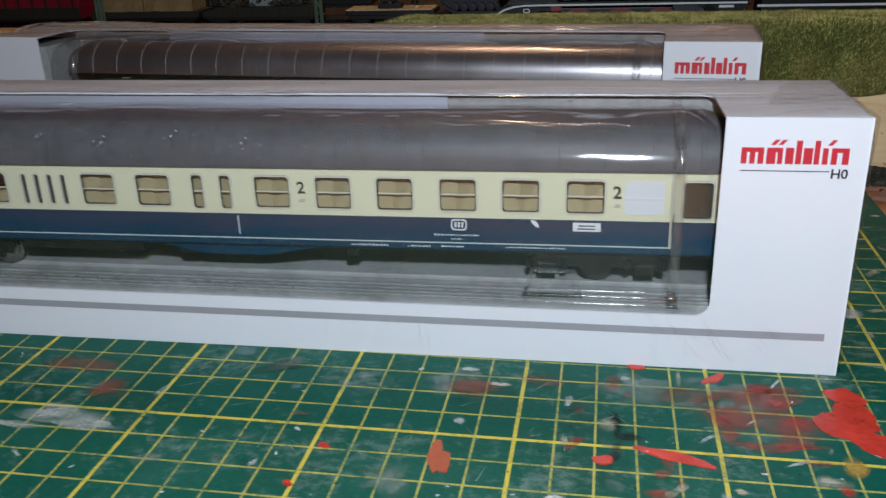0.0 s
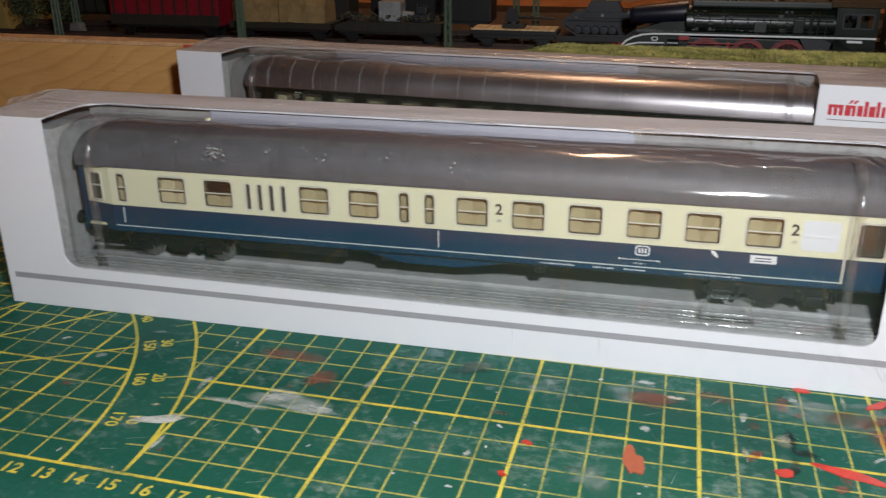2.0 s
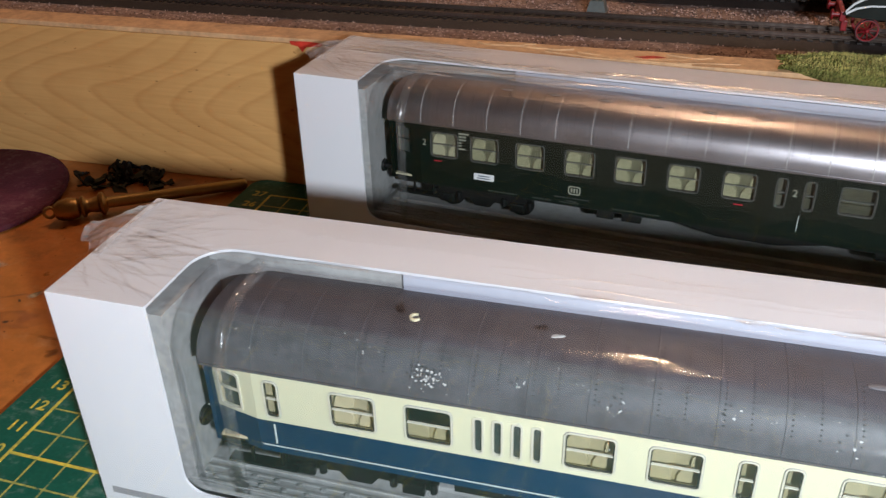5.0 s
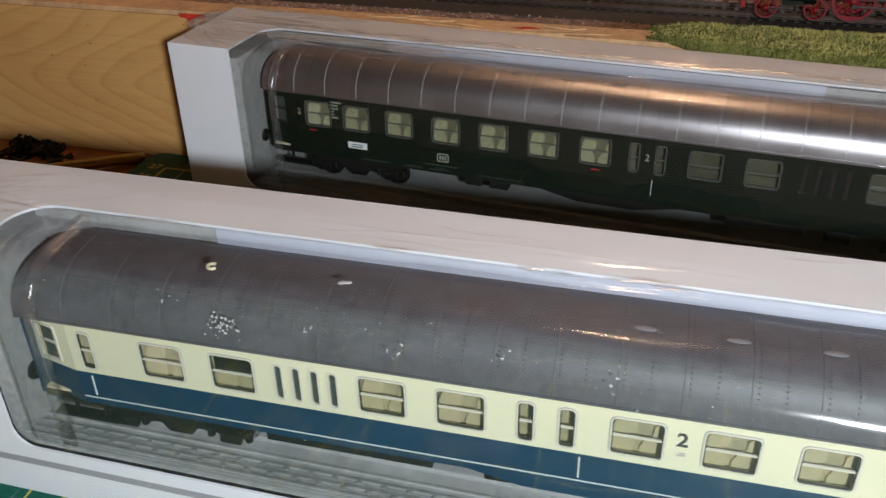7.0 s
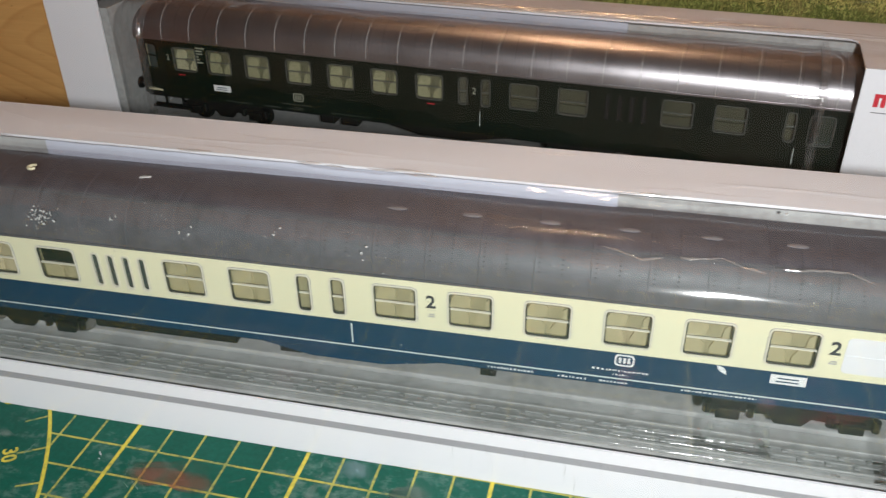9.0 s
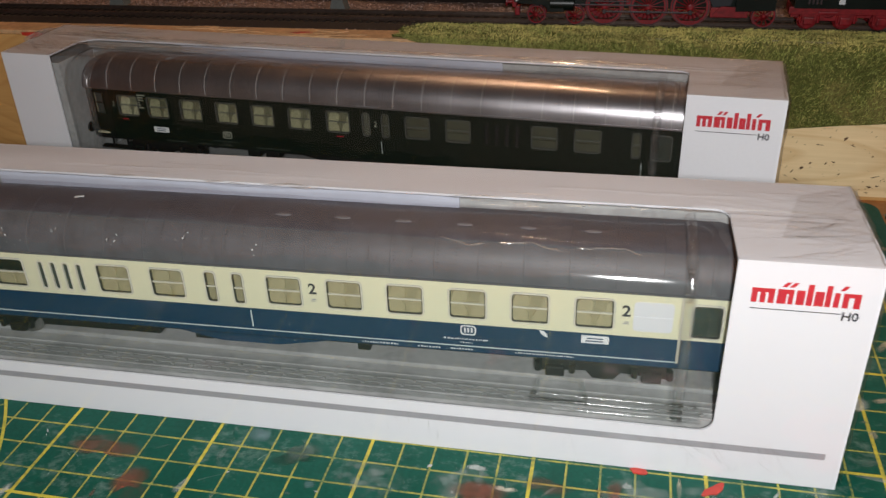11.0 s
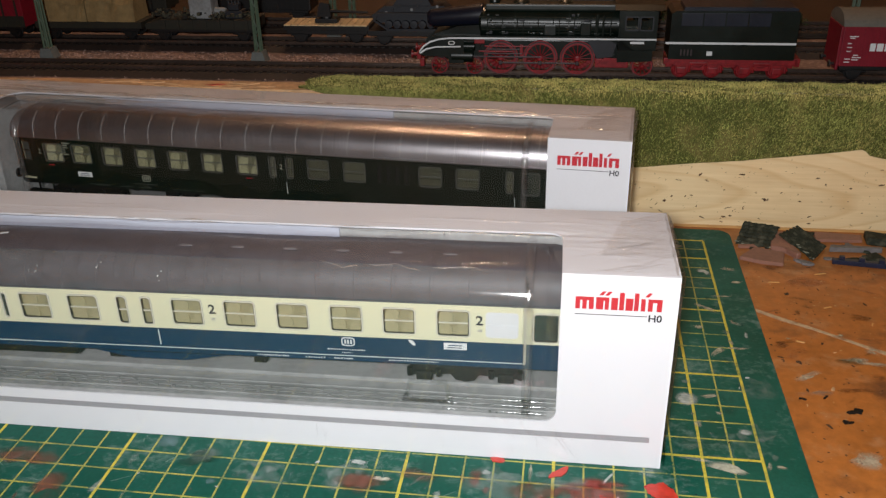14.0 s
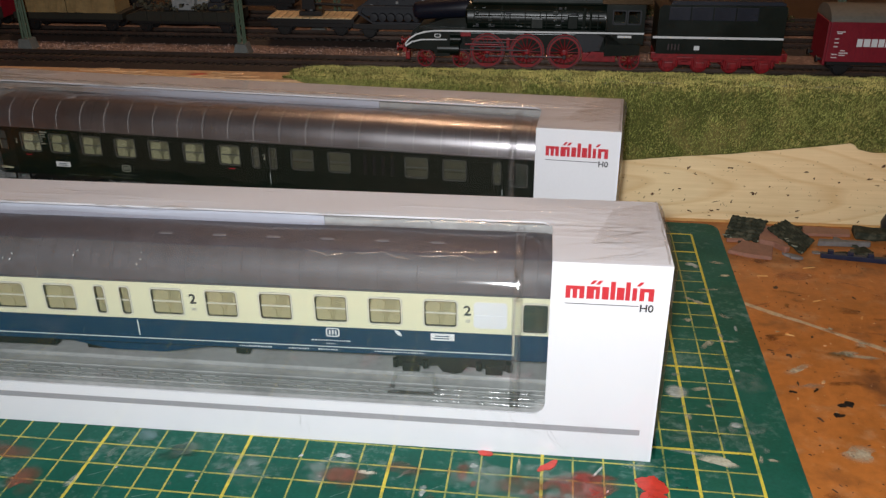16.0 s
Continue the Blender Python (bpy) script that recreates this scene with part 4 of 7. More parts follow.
    for k in range(4):
        box(tray, 2.6, 0.40 + k * 0.24, 1.75, 31.6, 0.46 + k * 0.24, 1.79)
    box(tray, 2.9, 1.55, 1.75, 31.3, 3.6, 1.92, 0.05)
    box(tray, 0.9, 0.4, 1.2, 2.6, 3.7, 6.8)
    box(tray, 31.6, 0.4, 1.2, 33.0, 3.7, 6.8)
    part("tray", tray, TRAY, b, "grey moulded inner tray")
    studs = B()
    rng = random.Random(seed)
    for k in range(90):
        xx = 3 + k * 0.315
        box(studs, xx, 0.5 + 0.26 * (k % 2), 1.78, xx + 0.12, 0.58 + 0.26 * (k % 2), 1.83)
    part("tray_studs", studs, TRAY, b, kind="stuff")
    part("paper_insert", box(B(), 7.55, 2.86, 4.4, 22.8, 2.93, 7.16), INSERT, b, "pale bluish card strip behind the coach")
    if seed == 3:
        for xa, xb in ((18.4, 18.66), (18.74, 19.0), (19.33, 19.5), (19.94, 20.11), (20.39, 20.62)):
            part("red_print_bar", box(B(), xa, 2.846, 6.62, xb, 2.86, 6.74), PRINT_RED, b)
    part("tray_lip", box(B(), 2.4, 2.95, 4.6, 7.7, 3.05, 7.1), TRAY, b)
    part("tray_lip", box(B(), 22.65, 2.95, 4.6, 30.6, 3.05, 7.1), TRAY, b)
    prof = [(0.12, 1.78), (0.12, 5.6)] + [(0.12 + 1.35 * (1 - math.cos(radians(a))), 5.6 + 1.35 * math.sin(radians(a))) for a in range(6, 91, 6)] + [(2.1, 6.97), (2.7, 6.99)]
    xs = [2.42 + k * 0.14 for k in range(201)]
    verts, faces = [], []
    n = len(prof)
    for i, xx in enumerate(xs):
        end = max(0.0, 1 - min(xx - xs[0], xs[-1] - xx) / 0.9)
        for j, (yy, zz) in enumerate(prof):
            near = math.exp(-(xx - xs[0]) / 1.4) + math.exp(-(xs[-1] - xx) / 1.4)
            wob = (0.05 * noise.noise((xx * 0.35, j * 0.3, seed)) + 0.010 * noise.noise((xx * 1.4, j * 0.35, seed + 3.0)) + 0.05 * near * noise.noise((xx * 2.2, j * 0.45, seed + 7.0))) if j > 1 else 0.0
            verts.append((xx, yy + 0.5 * end * end + wob, zz - 0.3 * end * end * (j / n) + wob))
    for i in range(len(xs) - 1):
        for j in range(n - 1):
            faces.append((i * n + j, i * n + j + 1, (i + 1) * n + j + 1, (i + 1) * n + j))
    blister = raw_part("clear_blister", verts, faces, BLISTER if seed == 3 else BLISTER_CLEAN, b, "clear plastic blister with dust and a painted haze on it")
    blister.data.materials.append(BLISTER_TOP if seed == 3 else BLISTER_CLEAN)
    for p in blister.data.polygons:
        p.use_smooth = True
        p.material_index = 1 if p.index % (n - 1) >= 12 else 0
    for xx in (4.05, 29.42):
        rib = B()
        for k in range(len(prof) - 1):
            (ya, za), (yb, zb) = prof[k], prof[k + 1]
            cyl(rib, (xx, ya + 0.02, za), (xx, yb + 0.02, zb), 0.16, None, 10, False)
        part("blister_rib", rib, RIB, b, "rounded clear rib of the blister", smooth=True)
    ridge = part("blister_ridge", cyl(B(), (2.6, 0.12, 1.86), (30.1, 0.12, 1.86), 0.06, None, 10), RIDGE, b, smooth=True)
    again(ridge, 0, 0.14, 0.16)
    again(ridge, 0, 0.30, 0.26)
    part("blister_clip", ring_plate(B(), [(25.2, 1.9), (26.95, 1.9), (26.75, 2.75), (25.45, 2.75)], [(25.36, 2.0), (26.8, 2.0), (26.62, 2.66), (25.58, 2.66)], upright(0.34), 0.12), RIB, b, "clear moulded clip under the bogie")
    fv, ff = [], []
    for i in range(19):
        for j in range(19):
            u, v = i / 18, j / 18
            fx, fy = L - 2.3 * (1 - v) * (1 - 0.35 * u) + 0.12 * v, 1.2 + 3.3 * u - 0.7 * (1 - v) * u
            fv.append((fx, fy, H + 0.1 + 0.10 * v * u + 0.06 * abs(noise.noise((fx * 1.6, fy * 1.6, seed + 6.0))) + 0.015 * abs(noise.noise((fx * 4 + fy * 2, fy * 4, seed)))))
    for i in range(18):
        for j in range(18):
            q = i * 19 + j
            ff.append((q, q + 1, q + 20, q + 19))
    raw_part("film_fold", fv, ff, FILM_FOLD, b, "greyish gathered fold of film at the corner")
    tv, tf = [], []
    for i in range(25):
        for j in range(15):
            u, v = i / 24, j / 14
            crush = noise.noise((u * 7.0, v * 2.0, seed + 8.0))
            tv.append((0.25 - (0.55 + 0.95 * math.sin(math.pi * u) ** 2) * v + 0.25 * crush * v, 1.6 + 3.1 * u - 0.3 * v * (u - 0.5), H + 0.12 + 0.10 * math.sin(math.pi * u) * (1 - 0.4 * v) + 0.34 * crush * v - 0.3 * v * v + 0.08 * noise.noise((u * 19.0, v * 5.0, seed))))
    for i in range(24):
        for j in range(14):
            q = i * 15 + j
            tf.append((q, q + 1, q + 16, q + 15))
    raw_part("film_tail", tv, tf, FILM_TAIL, b, "gathered tail of clear film at the box end")
    # loose film bulging round the upper edge of the far end
    sv, sf = [], []
    for i in range(41):
        for j in range(11):
            u, v = i / 40, j / 10
            crush = noise.noise((u * 9.0, v * 1.5, seed + 12.0))
            puff = math.sin(math.pi * (0.12 + 0.78 * v)) * (0.5 + 0.5 * u) * (0.8 + 0.5 * crush)
            sv.append((L - 0.12 + 0.22 * v + 0.30 * puff, D * u, H + 0.12 - 1.5 * v * v + 0.10 * puff * (1 - v) + 0.05 * noise.noise((u * 23.0, v * 4.0, seed))))
    for i in range(40):
        for j in range(10):
            q = i * 11 + j
            sf.append((q, q + 1, q + 12, q + 11))
    loose = raw_part("film_bulge", sv, sf, FILM_BULGE, b, "loose crumpled film round the box end")
    for p in loose.data.polygons:
        p.use_smooth = True
    dust = B()
    spots = [(8.8, 0.16, 30), (9.1, 0.1, 10), (10.9, 0.08, 5), (12.8, 0.1, 5), (15.0, 0.12, 5), (5.2, 0.8, 8), (17.3, 0.1, 4), (7.2, 0.2, 4), (15.0, 8.0, 150)] if seed == 3 else [(14.0, 9.0, 20)]
    for sx, sp, cnt in spots:
        mid = rng.uniform(25, 50)
        for _ in range(cnt):
            xx, a = min(30.0, max(2.8, sx + rng.gauss(0, sp))), (mid + rng.gauss(0, 5)) if sp < 0.5 else rng.uniform(5, 65)
            yy, zz = 0.12 + 1.35 * (1 - math.cos(radians(a))) - 0.012, 5.6 + 1.35 * math.sin(radians(a)) + 0.008
            q = rng.uniform(0.01, 0.028) if sp < 0.3 else rng.uniform(0.004, 0.014)
            if sp > 2 and rng.random() < 0.4:
                a, yy, zz = 0.0, 0.108, rng.uniform(2.2, 5.5)
            tilt = radians(a)
            plate(dust, blob(0, 0, q * rng.uniform(1, 1.8), q, rng.uniform(0, 180), rng.random(), 0.4, 7), lambda u, v, w: (xx + u, yy + v * math.sin(tilt) - w * math.cos(tilt), zz + v * math.cos(tilt) + w * math.sin(tilt)), 0.008)
    part("dust_specks", dust, DUST_THIN, b, "pale dust specks on the blister", kind="stuff")
    # shrink-wrap: a thin wrinkled skin over the whole box, gathered at both ends
    film_v, film_f = [], []

    def skin(place, nu, nv, u1, v1, amp):
        base = len(film_v)
        for i in range(nu + 1):
            for j in range(nv + 1):
                u, v = u1 * i / nu, v1 * j / nv
                film_v.append(place(u, v, amp(u, v)))
        for i in range(nu):
            for j in range(nv):
                a = base + i * (nv + 1) + j
                film_f.append((a, a + 1, a + nv + 2, a + nv + 1))

    def ends(u):
        return math.exp(-u / 1.6) + math.exp(-(L - u) / 1.6)

    rng = random.Random(seed * 7)
    creases = [(rng.uniform(2.3, 3.0), rng.uniform(0, 9), rng.uniform(0.05, 0.08), rng.uniform(0.06, 0.12), 0.0, L)] + [(rng.uniform(0.4, 4.2), rng.uniform(0, 9), rng.uniform(0.03, 0.05), rng.uniform(0.03, 0.07), x0, x0 + rng.uniform(3, 9)) for x0 in (1.0, 4.0, 9.0, 15.0, 20.0, 25.0, 27.0)]

    def amp_top(u, v):
        w = 0.10 + noise.noise((u * 0.22, v * 0.9, seed + 5.0)) * 0.045
        # long meandering creases
        for v0, ph, width, high, xa, xb in creases:
            if xa <= u <= xb:
                fade = min(1.0, (u - xa) / 0.8, (xb - u) / 0.8)
                c0 = v0 + 0.22 * noise.noise((u * 0.3 + ph, ph, seed)) + 0.05 * noise.noise((u * 1.5, ph, seed))
                w += max(0.0, fade) * high * math.exp(-((v - c0) / width) ** 2) * (0.6 + 0.4 * noise.noise((u * 1.2, ph, 3.0)))
        # gathers that fan out from the sealed ends
        for e, apex in ((u, 1.6), (L - u, 2.4)):
            if e < 6.0:
                th_ = math.atan2(v - apex, e + 0.35)
                fan = 1 - abs(math.sin(th_ * 17 + 2.5 * noise.noise((th_ * 4, e * 0.25, seed))))
                w += 0.05 * math.exp(-e / 2.6) * fan ** 7 + 0.025 * math.exp(-e / 1.2) * abs(noise.noise((u * 2.2, v * 2.2, seed + 1.0))) + 0.005 * math.exp(-e / 2.5) * abs(noise.noise((u * 6.0, v * 6.0, seed + 2.0)))
        return w

    def amp_front(u, v):
        low = math.exp(-v / 0.9) + 0.4 * math.exp(-(H - v) / 0.5)
        ribs = (1 - abs(noise.noise((u * 2.6, v * 0.25, seed + 2.0)))) ** 10
        return 0.05 + noise.noise((u * 0.5, v * 0.6, seed + 9.0)) * 0.012 + 0.03 * ends(u) * noise.noise((u * 2.0, v * 2.0, seed)) + 0.012 * low * ribs

    skin(lambda u, v, w: (u, -w, v), 340, 26, L, H + 0.1, amp_front)
    skin(lambda u, v, w: (u, v, H + w), 260, 84, L, D, amp_top)
    skin(lambda u, v, w: (-0.1 - w - 0.35 * max(0, 1 - abs(u - D / 2) / 2.4) * max(0, noise.noise((u * 2, v * 2, seed))), u, v), 10, 12, D, H + 0.1, lambda u, v: 0.08 + 0.1 * noise.noise((u * 2, v * 1.2, seed + 3)))
    skin(lambda u, v, w: (L + 0.1 + w, u, v), 10, 12, D, H + 0.1, lambda u, v: 0.08 + 0.1 * noise.noise((u * 2, v * 1.2, seed + 4)))
    ridge_v, ridge_f, glint_v, glint_f = [], [], [], []

    def wrinkle(a, b2, up, width, high, tight=False):
        """A lens-shaped ridge of film from a to b2."""
        rv, rf = (glint_v, glint_f) if tight else (ridge_v, ridge_f)
        a, b2, up = Vector(a), Vector(b2), Vector(up)
        d = b2 - a
        side = d.cross(up).normalized()
        base, n, m = len(rv), 12, 5
        ph = rng.uniform(0, 50)
        for i in range(n + 1):
            q = i / n
            taper = math.sin(math.pi * q)
            bend = 0.09 * d.length * noise.noise((q * 1.6, ph, seed)) * taper
            lift = high * taper * (0.55 + 0.45 * noise.noise((q * 5.0 + ph, ph, 1.0)))
            for j in range(m + 1):
                c = 2 * j / m - 1
                rv.append(tuple(a + d * q + side * (bend + c * width * (0.25 + 0.75 * taper) / 2) + up * (lift * (1 - c * c) + 0.002)))
        for i in range(n):
            for j in range(m):
                q = base + i * (m + 1) + j
                rf.append((q, q + 1, q + m + 2, q + m + 1))

    top, front = (0, 0, 1), (0, -1, 0)
    for k in range(84):
        # fans at the sealed ends
        e, apex = (-0.1, rng.uniform(0.8, 3.4)) if k % 5 < 3 else (L + 0.1, rng.uniform(0.6, 4.0))
        sgn = 1 if e < 1 else -1
        ang, l, st = radians(rng.uniform(-62, 62)), rng.uniform(0.8, 3.2), rng.uniform(0.05, 1.3)
        p = (e + sgn * st * math.cos(ang), apex + st * math.sin(ang) * 0.6)
        q2 = (p[0] + sgn * l * math.cos(ang), min(D - 0.05, max(0.05, p[1] + l * math.sin(ang) * 0.6)))
        wrinkle((p[0], p[1], H + 0.17), (q2[0], q2[1], H + 0.13), top, rng.uniform(0.04, 0.11), rng.uniform(0.02, 0.05))
    for k in range(7 if seed == 3 else 44):
        # long low creases over the window
        x0, y0, l = rng.uniform(2, 28), rng.choice([rng.uniform(2.4, 3.1), rng.uniform(0.2, 4.4)]), rng.uniform(0.5, 4.0)
        wrinkle((x0, y0, H + 0.12), (x0 + l, y0 + rng.uniform(-0.25, 0.25), H + 0.12), top, rng.uniform(0.04, 0.10), rng.uniform(0.015, 0.04))
    if seed != 3:
        # broad folds drawn tight from the sealed end across the card and the window
        for k in range(26):
            x0, y0, l = rng.uniform(0.6, 3.6), rng.uniform(2.9, 4.45), rng.uniform(1.2, 3.4)
            wrinkle((x0, y0, H + 0.15), (x0 + l, y0 + 0.10 * (y0 - 3.2) * l, H + 0.15), top, rng.uniform(0.08, 0.18), rng.uniform(0.04, 0.09), True)
        for k in range(22):
            x0, y0, l = rng.uniform(1.6, 9.0), rng.uniform(1.3, 2.9), rng.uniform(1.4, 4.5)
            wrinkle((x0, y0, H + 0.17), (x0 + l, y0 + rng.uniform(-0.25, 0.15), H + 0.17), top, rng.uniform(0.08, 0.22), rng.uniform(0.04, 0.10), True)
    if seed == 3:
        # one wavy crease pressed into the film near the end of the window
        for k in range(14):
            xa = 22.6 + 0.42 * k
            ya, yb = (0.75 + 0.16 * math.sin(q * 2.6) + 0.1 * math.sin(q * 5.3) for q in (xa, xa + 0.42))
            if k % 5 != 3:
                wrinkle((xa - 0.05, ya, 6.88), (xa + 0.47, yb, 6.88), (0, -0.5, 0.86), rng.uniform(0.03, 0.07), rng.uniform(0.01, 0.03), True)
    v0, ph = creases[0][0], creases[0][1]
    for k in range(8 if seed == 3 else 100):
        # broken bright crease along the back of the window
        x0, l = rng.uniform(1.5, 29), rng.uniform(0.3, 1.6)
        y0 = v0 + 0.22 * noise.noise((x0 * 0.3 + ph, ph, seed)) + rng.uniform(-0.12, 0.12)
        wrinkle((x0, y0, H + 0.2), (x0 + l, y0 + rng.uniform(-0.1, 0.1), H + 0.2), top, rng.uniform(0.06, 0.16), rng.uniform(0.03, 0.08), True)
    for k in range(60):
        # short upright gathers low on the front, and a fan at the lower end corner
        if k < 34:
            x0, z0, l, lean = rng.gauss(24.0, 4.5), rng.uniform(0.1, 0.9), rng.uniform(0.2, 0.8), rng.uniform(-0.12, 0.12)
        else:
            x0, z0, l, lean = rng.uniform(28.5, 33.2), rng.uniform(0.1, 1.2), rng.uniform(0.4, 1.2), -rng.uniform(0.4, 1.3)
        x0 = min(33.0, max(3.0, x0))
        wrinkle((x0, -0.062, z0), (max(1.0, x0 + lean), -0.062, z0 + l), front, rng.uniform(0.02, 0.045), rng.uniform(0.006, 0.014))
    for k in range(12):
        # puckered film over the rib at the window's end
        x0, z0, l = rng.uniform(29.0, 30.35), rng.uniform(1.9, 6.6), rng.uniform(0.2, 0.9)
        wrinkle((x0, -0.05, z0), (x0 + rng.uniform(-0.1, 0.1), -0.05, min(7.1, z0 + l)), front, rng.uniform(0.03, 0.06), rng.uniform(0.015, 0.035))
    for k in range(14):
        x0, z0, l = rng.uniform(2.4, 4.4), rng.uniform(1.9, 6.6), rng.uniform(0.2, 0.7)
        wrinkle((x0, -0.05, z0), (x0 + rng.uniform(-0.25, 0.25), -0.05, min(7.1, z0 + l)), front, rng.uniform(0.03, 0.06), rng.uniform(0.012, 0.03))
    gathers = raw_part("gathered_film", ridge_v, ridge_f, FILM_RIDGE, b, "fine gathers in the film with painted glints", kind="stuff")
    for p in gathers.data.polygons:
        p.use_smooth = True
    tight = raw_part("film_crease", glint_v, glint_f, FILM_GLINT, b, "tight creases in the film with painted glints", kind="stuff")
    for p in tight.data.polygons:
        p.use_smooth = True
    film = raw_part("shrink_wrap", film_v, film_f, WRAP, b, "thin wrinkled clear shrink-wrap film")
    for p in film.data.polygons:
        p.use_smooth = True
    return b


def roof_profile(y0, y1, z0, z1, n=18):
    out = []
    for k in range(n + 1):
        a = math.pi * (1 - k / n)
        c, s = math.cos(a), math.sin(a)
        out.append(((y0 + y1) / 2 + (y1 - y0) / 2 * math.copysign(abs(c) ** 0.8, c), z0 + (z1 - z0) * s ** 0.85))
    return out


def coach(x, y, turn, label, upper, lower, roof, trim, seat, windows, narrow, vents, doors, number_at, sign_at, badge_at, paled, print_mat, window_frame, under, askew=0.0, sits=0.65, lit=(0, 40)):
    # the coach sits slightly askew in its tray, about the point (17.5, sits)
    ca, sa = math.cos(radians(turn)), math.sin(radians(turn))
    cb, sb_ = math.cos(radians(turn + askew)), math.sin(radians(turn + askew))
    x += 17.5 * ca - sits * sa - (17.5 * cb - 0.65 * sb_)
    y += 17.5 * sa + sits * ca - (17.5 * sb_ + 0.65 * cb)
    c = thing("railway_coach", x, y, 0, turn + askew, label, "coach", "boxed coaches")
    X0, X1, Y0, Y1, Z0, ZM, Z1, ZT = 3.28, 31.2, 0.65, 3.65, 3.12, 4.1, 5.56, 6.86
    wz0, wz1 = 4.32, 5.25
    holes = [(w, wz0, w + 1.02, wz1) for w in windows] + [(w, wz0 - 0.06, w + 0.30, wz1 + 0.02) for w in narrow] + [(w, wz0 - 0.05, w + 0.2, wz1) for w in vents] + [(a, wz0 - 0.1, b, wz1) for a, b in doors]
    th = 0.09
    XS = 4.55
    part("upper_side", holed_wall(B(), XS, X1, ZM, Z1, [h for h in holes if h[0] > XS], Y0, th), upper, c)
    # the end bay tapers inwards with its door
    for nm, za, zb, m in (("end_bay", ZM, Z1, upper), ("end_bay_lower", Z0, ZM, lower)):
        hs = [(3.5 - XS, wz0 - 0.1, 4.12 - XS, wz1)] if za == ZM else []
        bay = part(nm, holed_wall(B(), X0 - XS + 0.02, 0.0, za, zb, hs, 0.0, th), m, c)
        bay.matrix_basis = pose(XS * CM, Y0 * CM, 0, 0, 0, -13)
        if hs:
            part("frame", ring_plate(B(), round_rect(3.46 - XS, wz0 - 0.14, 4.16 - XS, wz1 + 0.04, 0.1), round_rect(3.52 - XS, wz0 - 0.08, 4.10 - XS, wz1 - 0.02, 0.08), upright(-0.03), 0.05), window_frame if paled else lower, bay)
            part("glazing_bar", box(B(), 3.5 - XS, -0.01, (wz0 + wz1) / 2 - 0.05, 4.12 - XS, 0.04, (wz0 + wz1) / 2 - 0.01), window_frame if paled else lower, bay)
            part("pane", box(B(), 3.5 - XS, 0.06, wz0 - 0.1, 4.12 - XS, 0.07, wz1), PANE_DARK, bay)
    part("upper_side", holed_wall(B(), X0, X1, ZM, Z1, [h for h in holes if h[2] - h[0] > 0.6], Y1 - th, th), upper, c)
    part("lower_side", box(B(), XS, Y0 - 0.004, Z0, X1, Y0 + th, ZM), lower, c)
    part("lower_side", box(B(), X0, Y1 - th, Z0, X1, Y1, ZM), lower, c)
    for xa in (X0, X1 - 0.12):
        end = B()
        box(end, xa, Y0 + th, Z0, xa + 0.12, Y1 - th, Z1)
        box(end, xa - (0.16 if xa == X0 else -0.12), 1.55, Z0, xa + (0.0 if xa == X0 else 0.28), 2.75, 5.5, 0.08)
        part("end_wall", end, lower, c)
    # roof shell with seams
    prof = roof_profile(Y0 - 0.04, Y1 + 0.04, Z1, ZT)
    rb = B()
    cuts = [X0 - 0.02, X0 + 0.9, X1 - 0.9, X1 + 0.02]
    rings = []
    for k, xx in enumerate(cuts):
        drop = 0.28 if k in (0, 3) else 0.0
        rings.append([rb.verts.new((xx, yy, zz - drop * (zz - Z1) / (ZT - Z1))) for yy, zz in prof])
    for a, b2 in zip(rings, rings[1:]):
        for k in range(len(prof) - 1):
            rb.faces.new((a[k], a[k + 1], b2[k + 1], b2[k]))
    rb.faces.new(rings[0])
    rb.faces.new(rings[-1][::-1])
    part("roof", rb, roof, c, smooth=True)
    seam = B()
    lo = roof_profile(Y0 - 0.042, Y1 + 0.042, Z1, ZT + 0.002)
    hi = roof_profile(Y0 - 0.05, Y1 + 0.05, Z1, ZT + 0.010)
    ribs = [[seam.verts.new((xx, yy, zz)) for yy, zz in pr] for xx, pr in ((0.0, lo), (0.007, hi), (0.021, hi), (0.028, lo))]
    for ra, rb2 in zip(ribs, ribs[1:]):
        for k in range(len(lo) - 1):
            seam.faces.new((ra[k], ra[k + 1], rb2[k + 1], rb2[k]))
    first = part("roof_seam", seam, trim, c)
    first.location.x = 4.6 * CM
    for k in range(1, 21):
        again(first, 4.6 + 1.27 * k)
    gut = B()
    box(gut, X0, Y0 - 0.07, Z1 - 0.03, X1, Y0 + 0.01, Z1 + 0.03)
    part("gutter", gut, roof, c)
    vent = part("roof_vent", lathe(B(), (0, 0, 0), (0, 0, 1), [(0, 0.2), (0.05, 0.19), (0.09, 0.1), (0.095, 0.01)], 14), VENT, c, smooth=True)
    at = [17.73 + 1.81 * k for k in range(6)] if paled else [7.55 + 1.78 * k for k in range(6)]
    for k, xx in enumerate(at):
        o = vent if k == 0 else again(vent)
        o.matrix_basis = pose(xx * CM, 1.66 * CM, (ZT - 0.03) * CM)
        o.scale = (1.2, 0.4, 0.5)
    rivets = B()
    for k in range(42):
        xx = 4.72 + 1.27 * (k // 2) + 0.52 * (k % 2)
        for j in range(2, 9):
            yy, zz = prof[j]
            yb, zb = prof[j + 1]
            for f in (0.0, 0.5):
                p = Vector((xx, yy + (yb - yy) * f - 0.008, zz + (zb - zz) * f + 0.006))
                box(rivets, p.x, p.y - 0.006, p.z - 0.004, p.x + 0.032, p.y + 0.018, p.z + 0.018)
    part("rivets", rivets, RIVET if not paled else ROOF_DOT, c, kind="stuff")
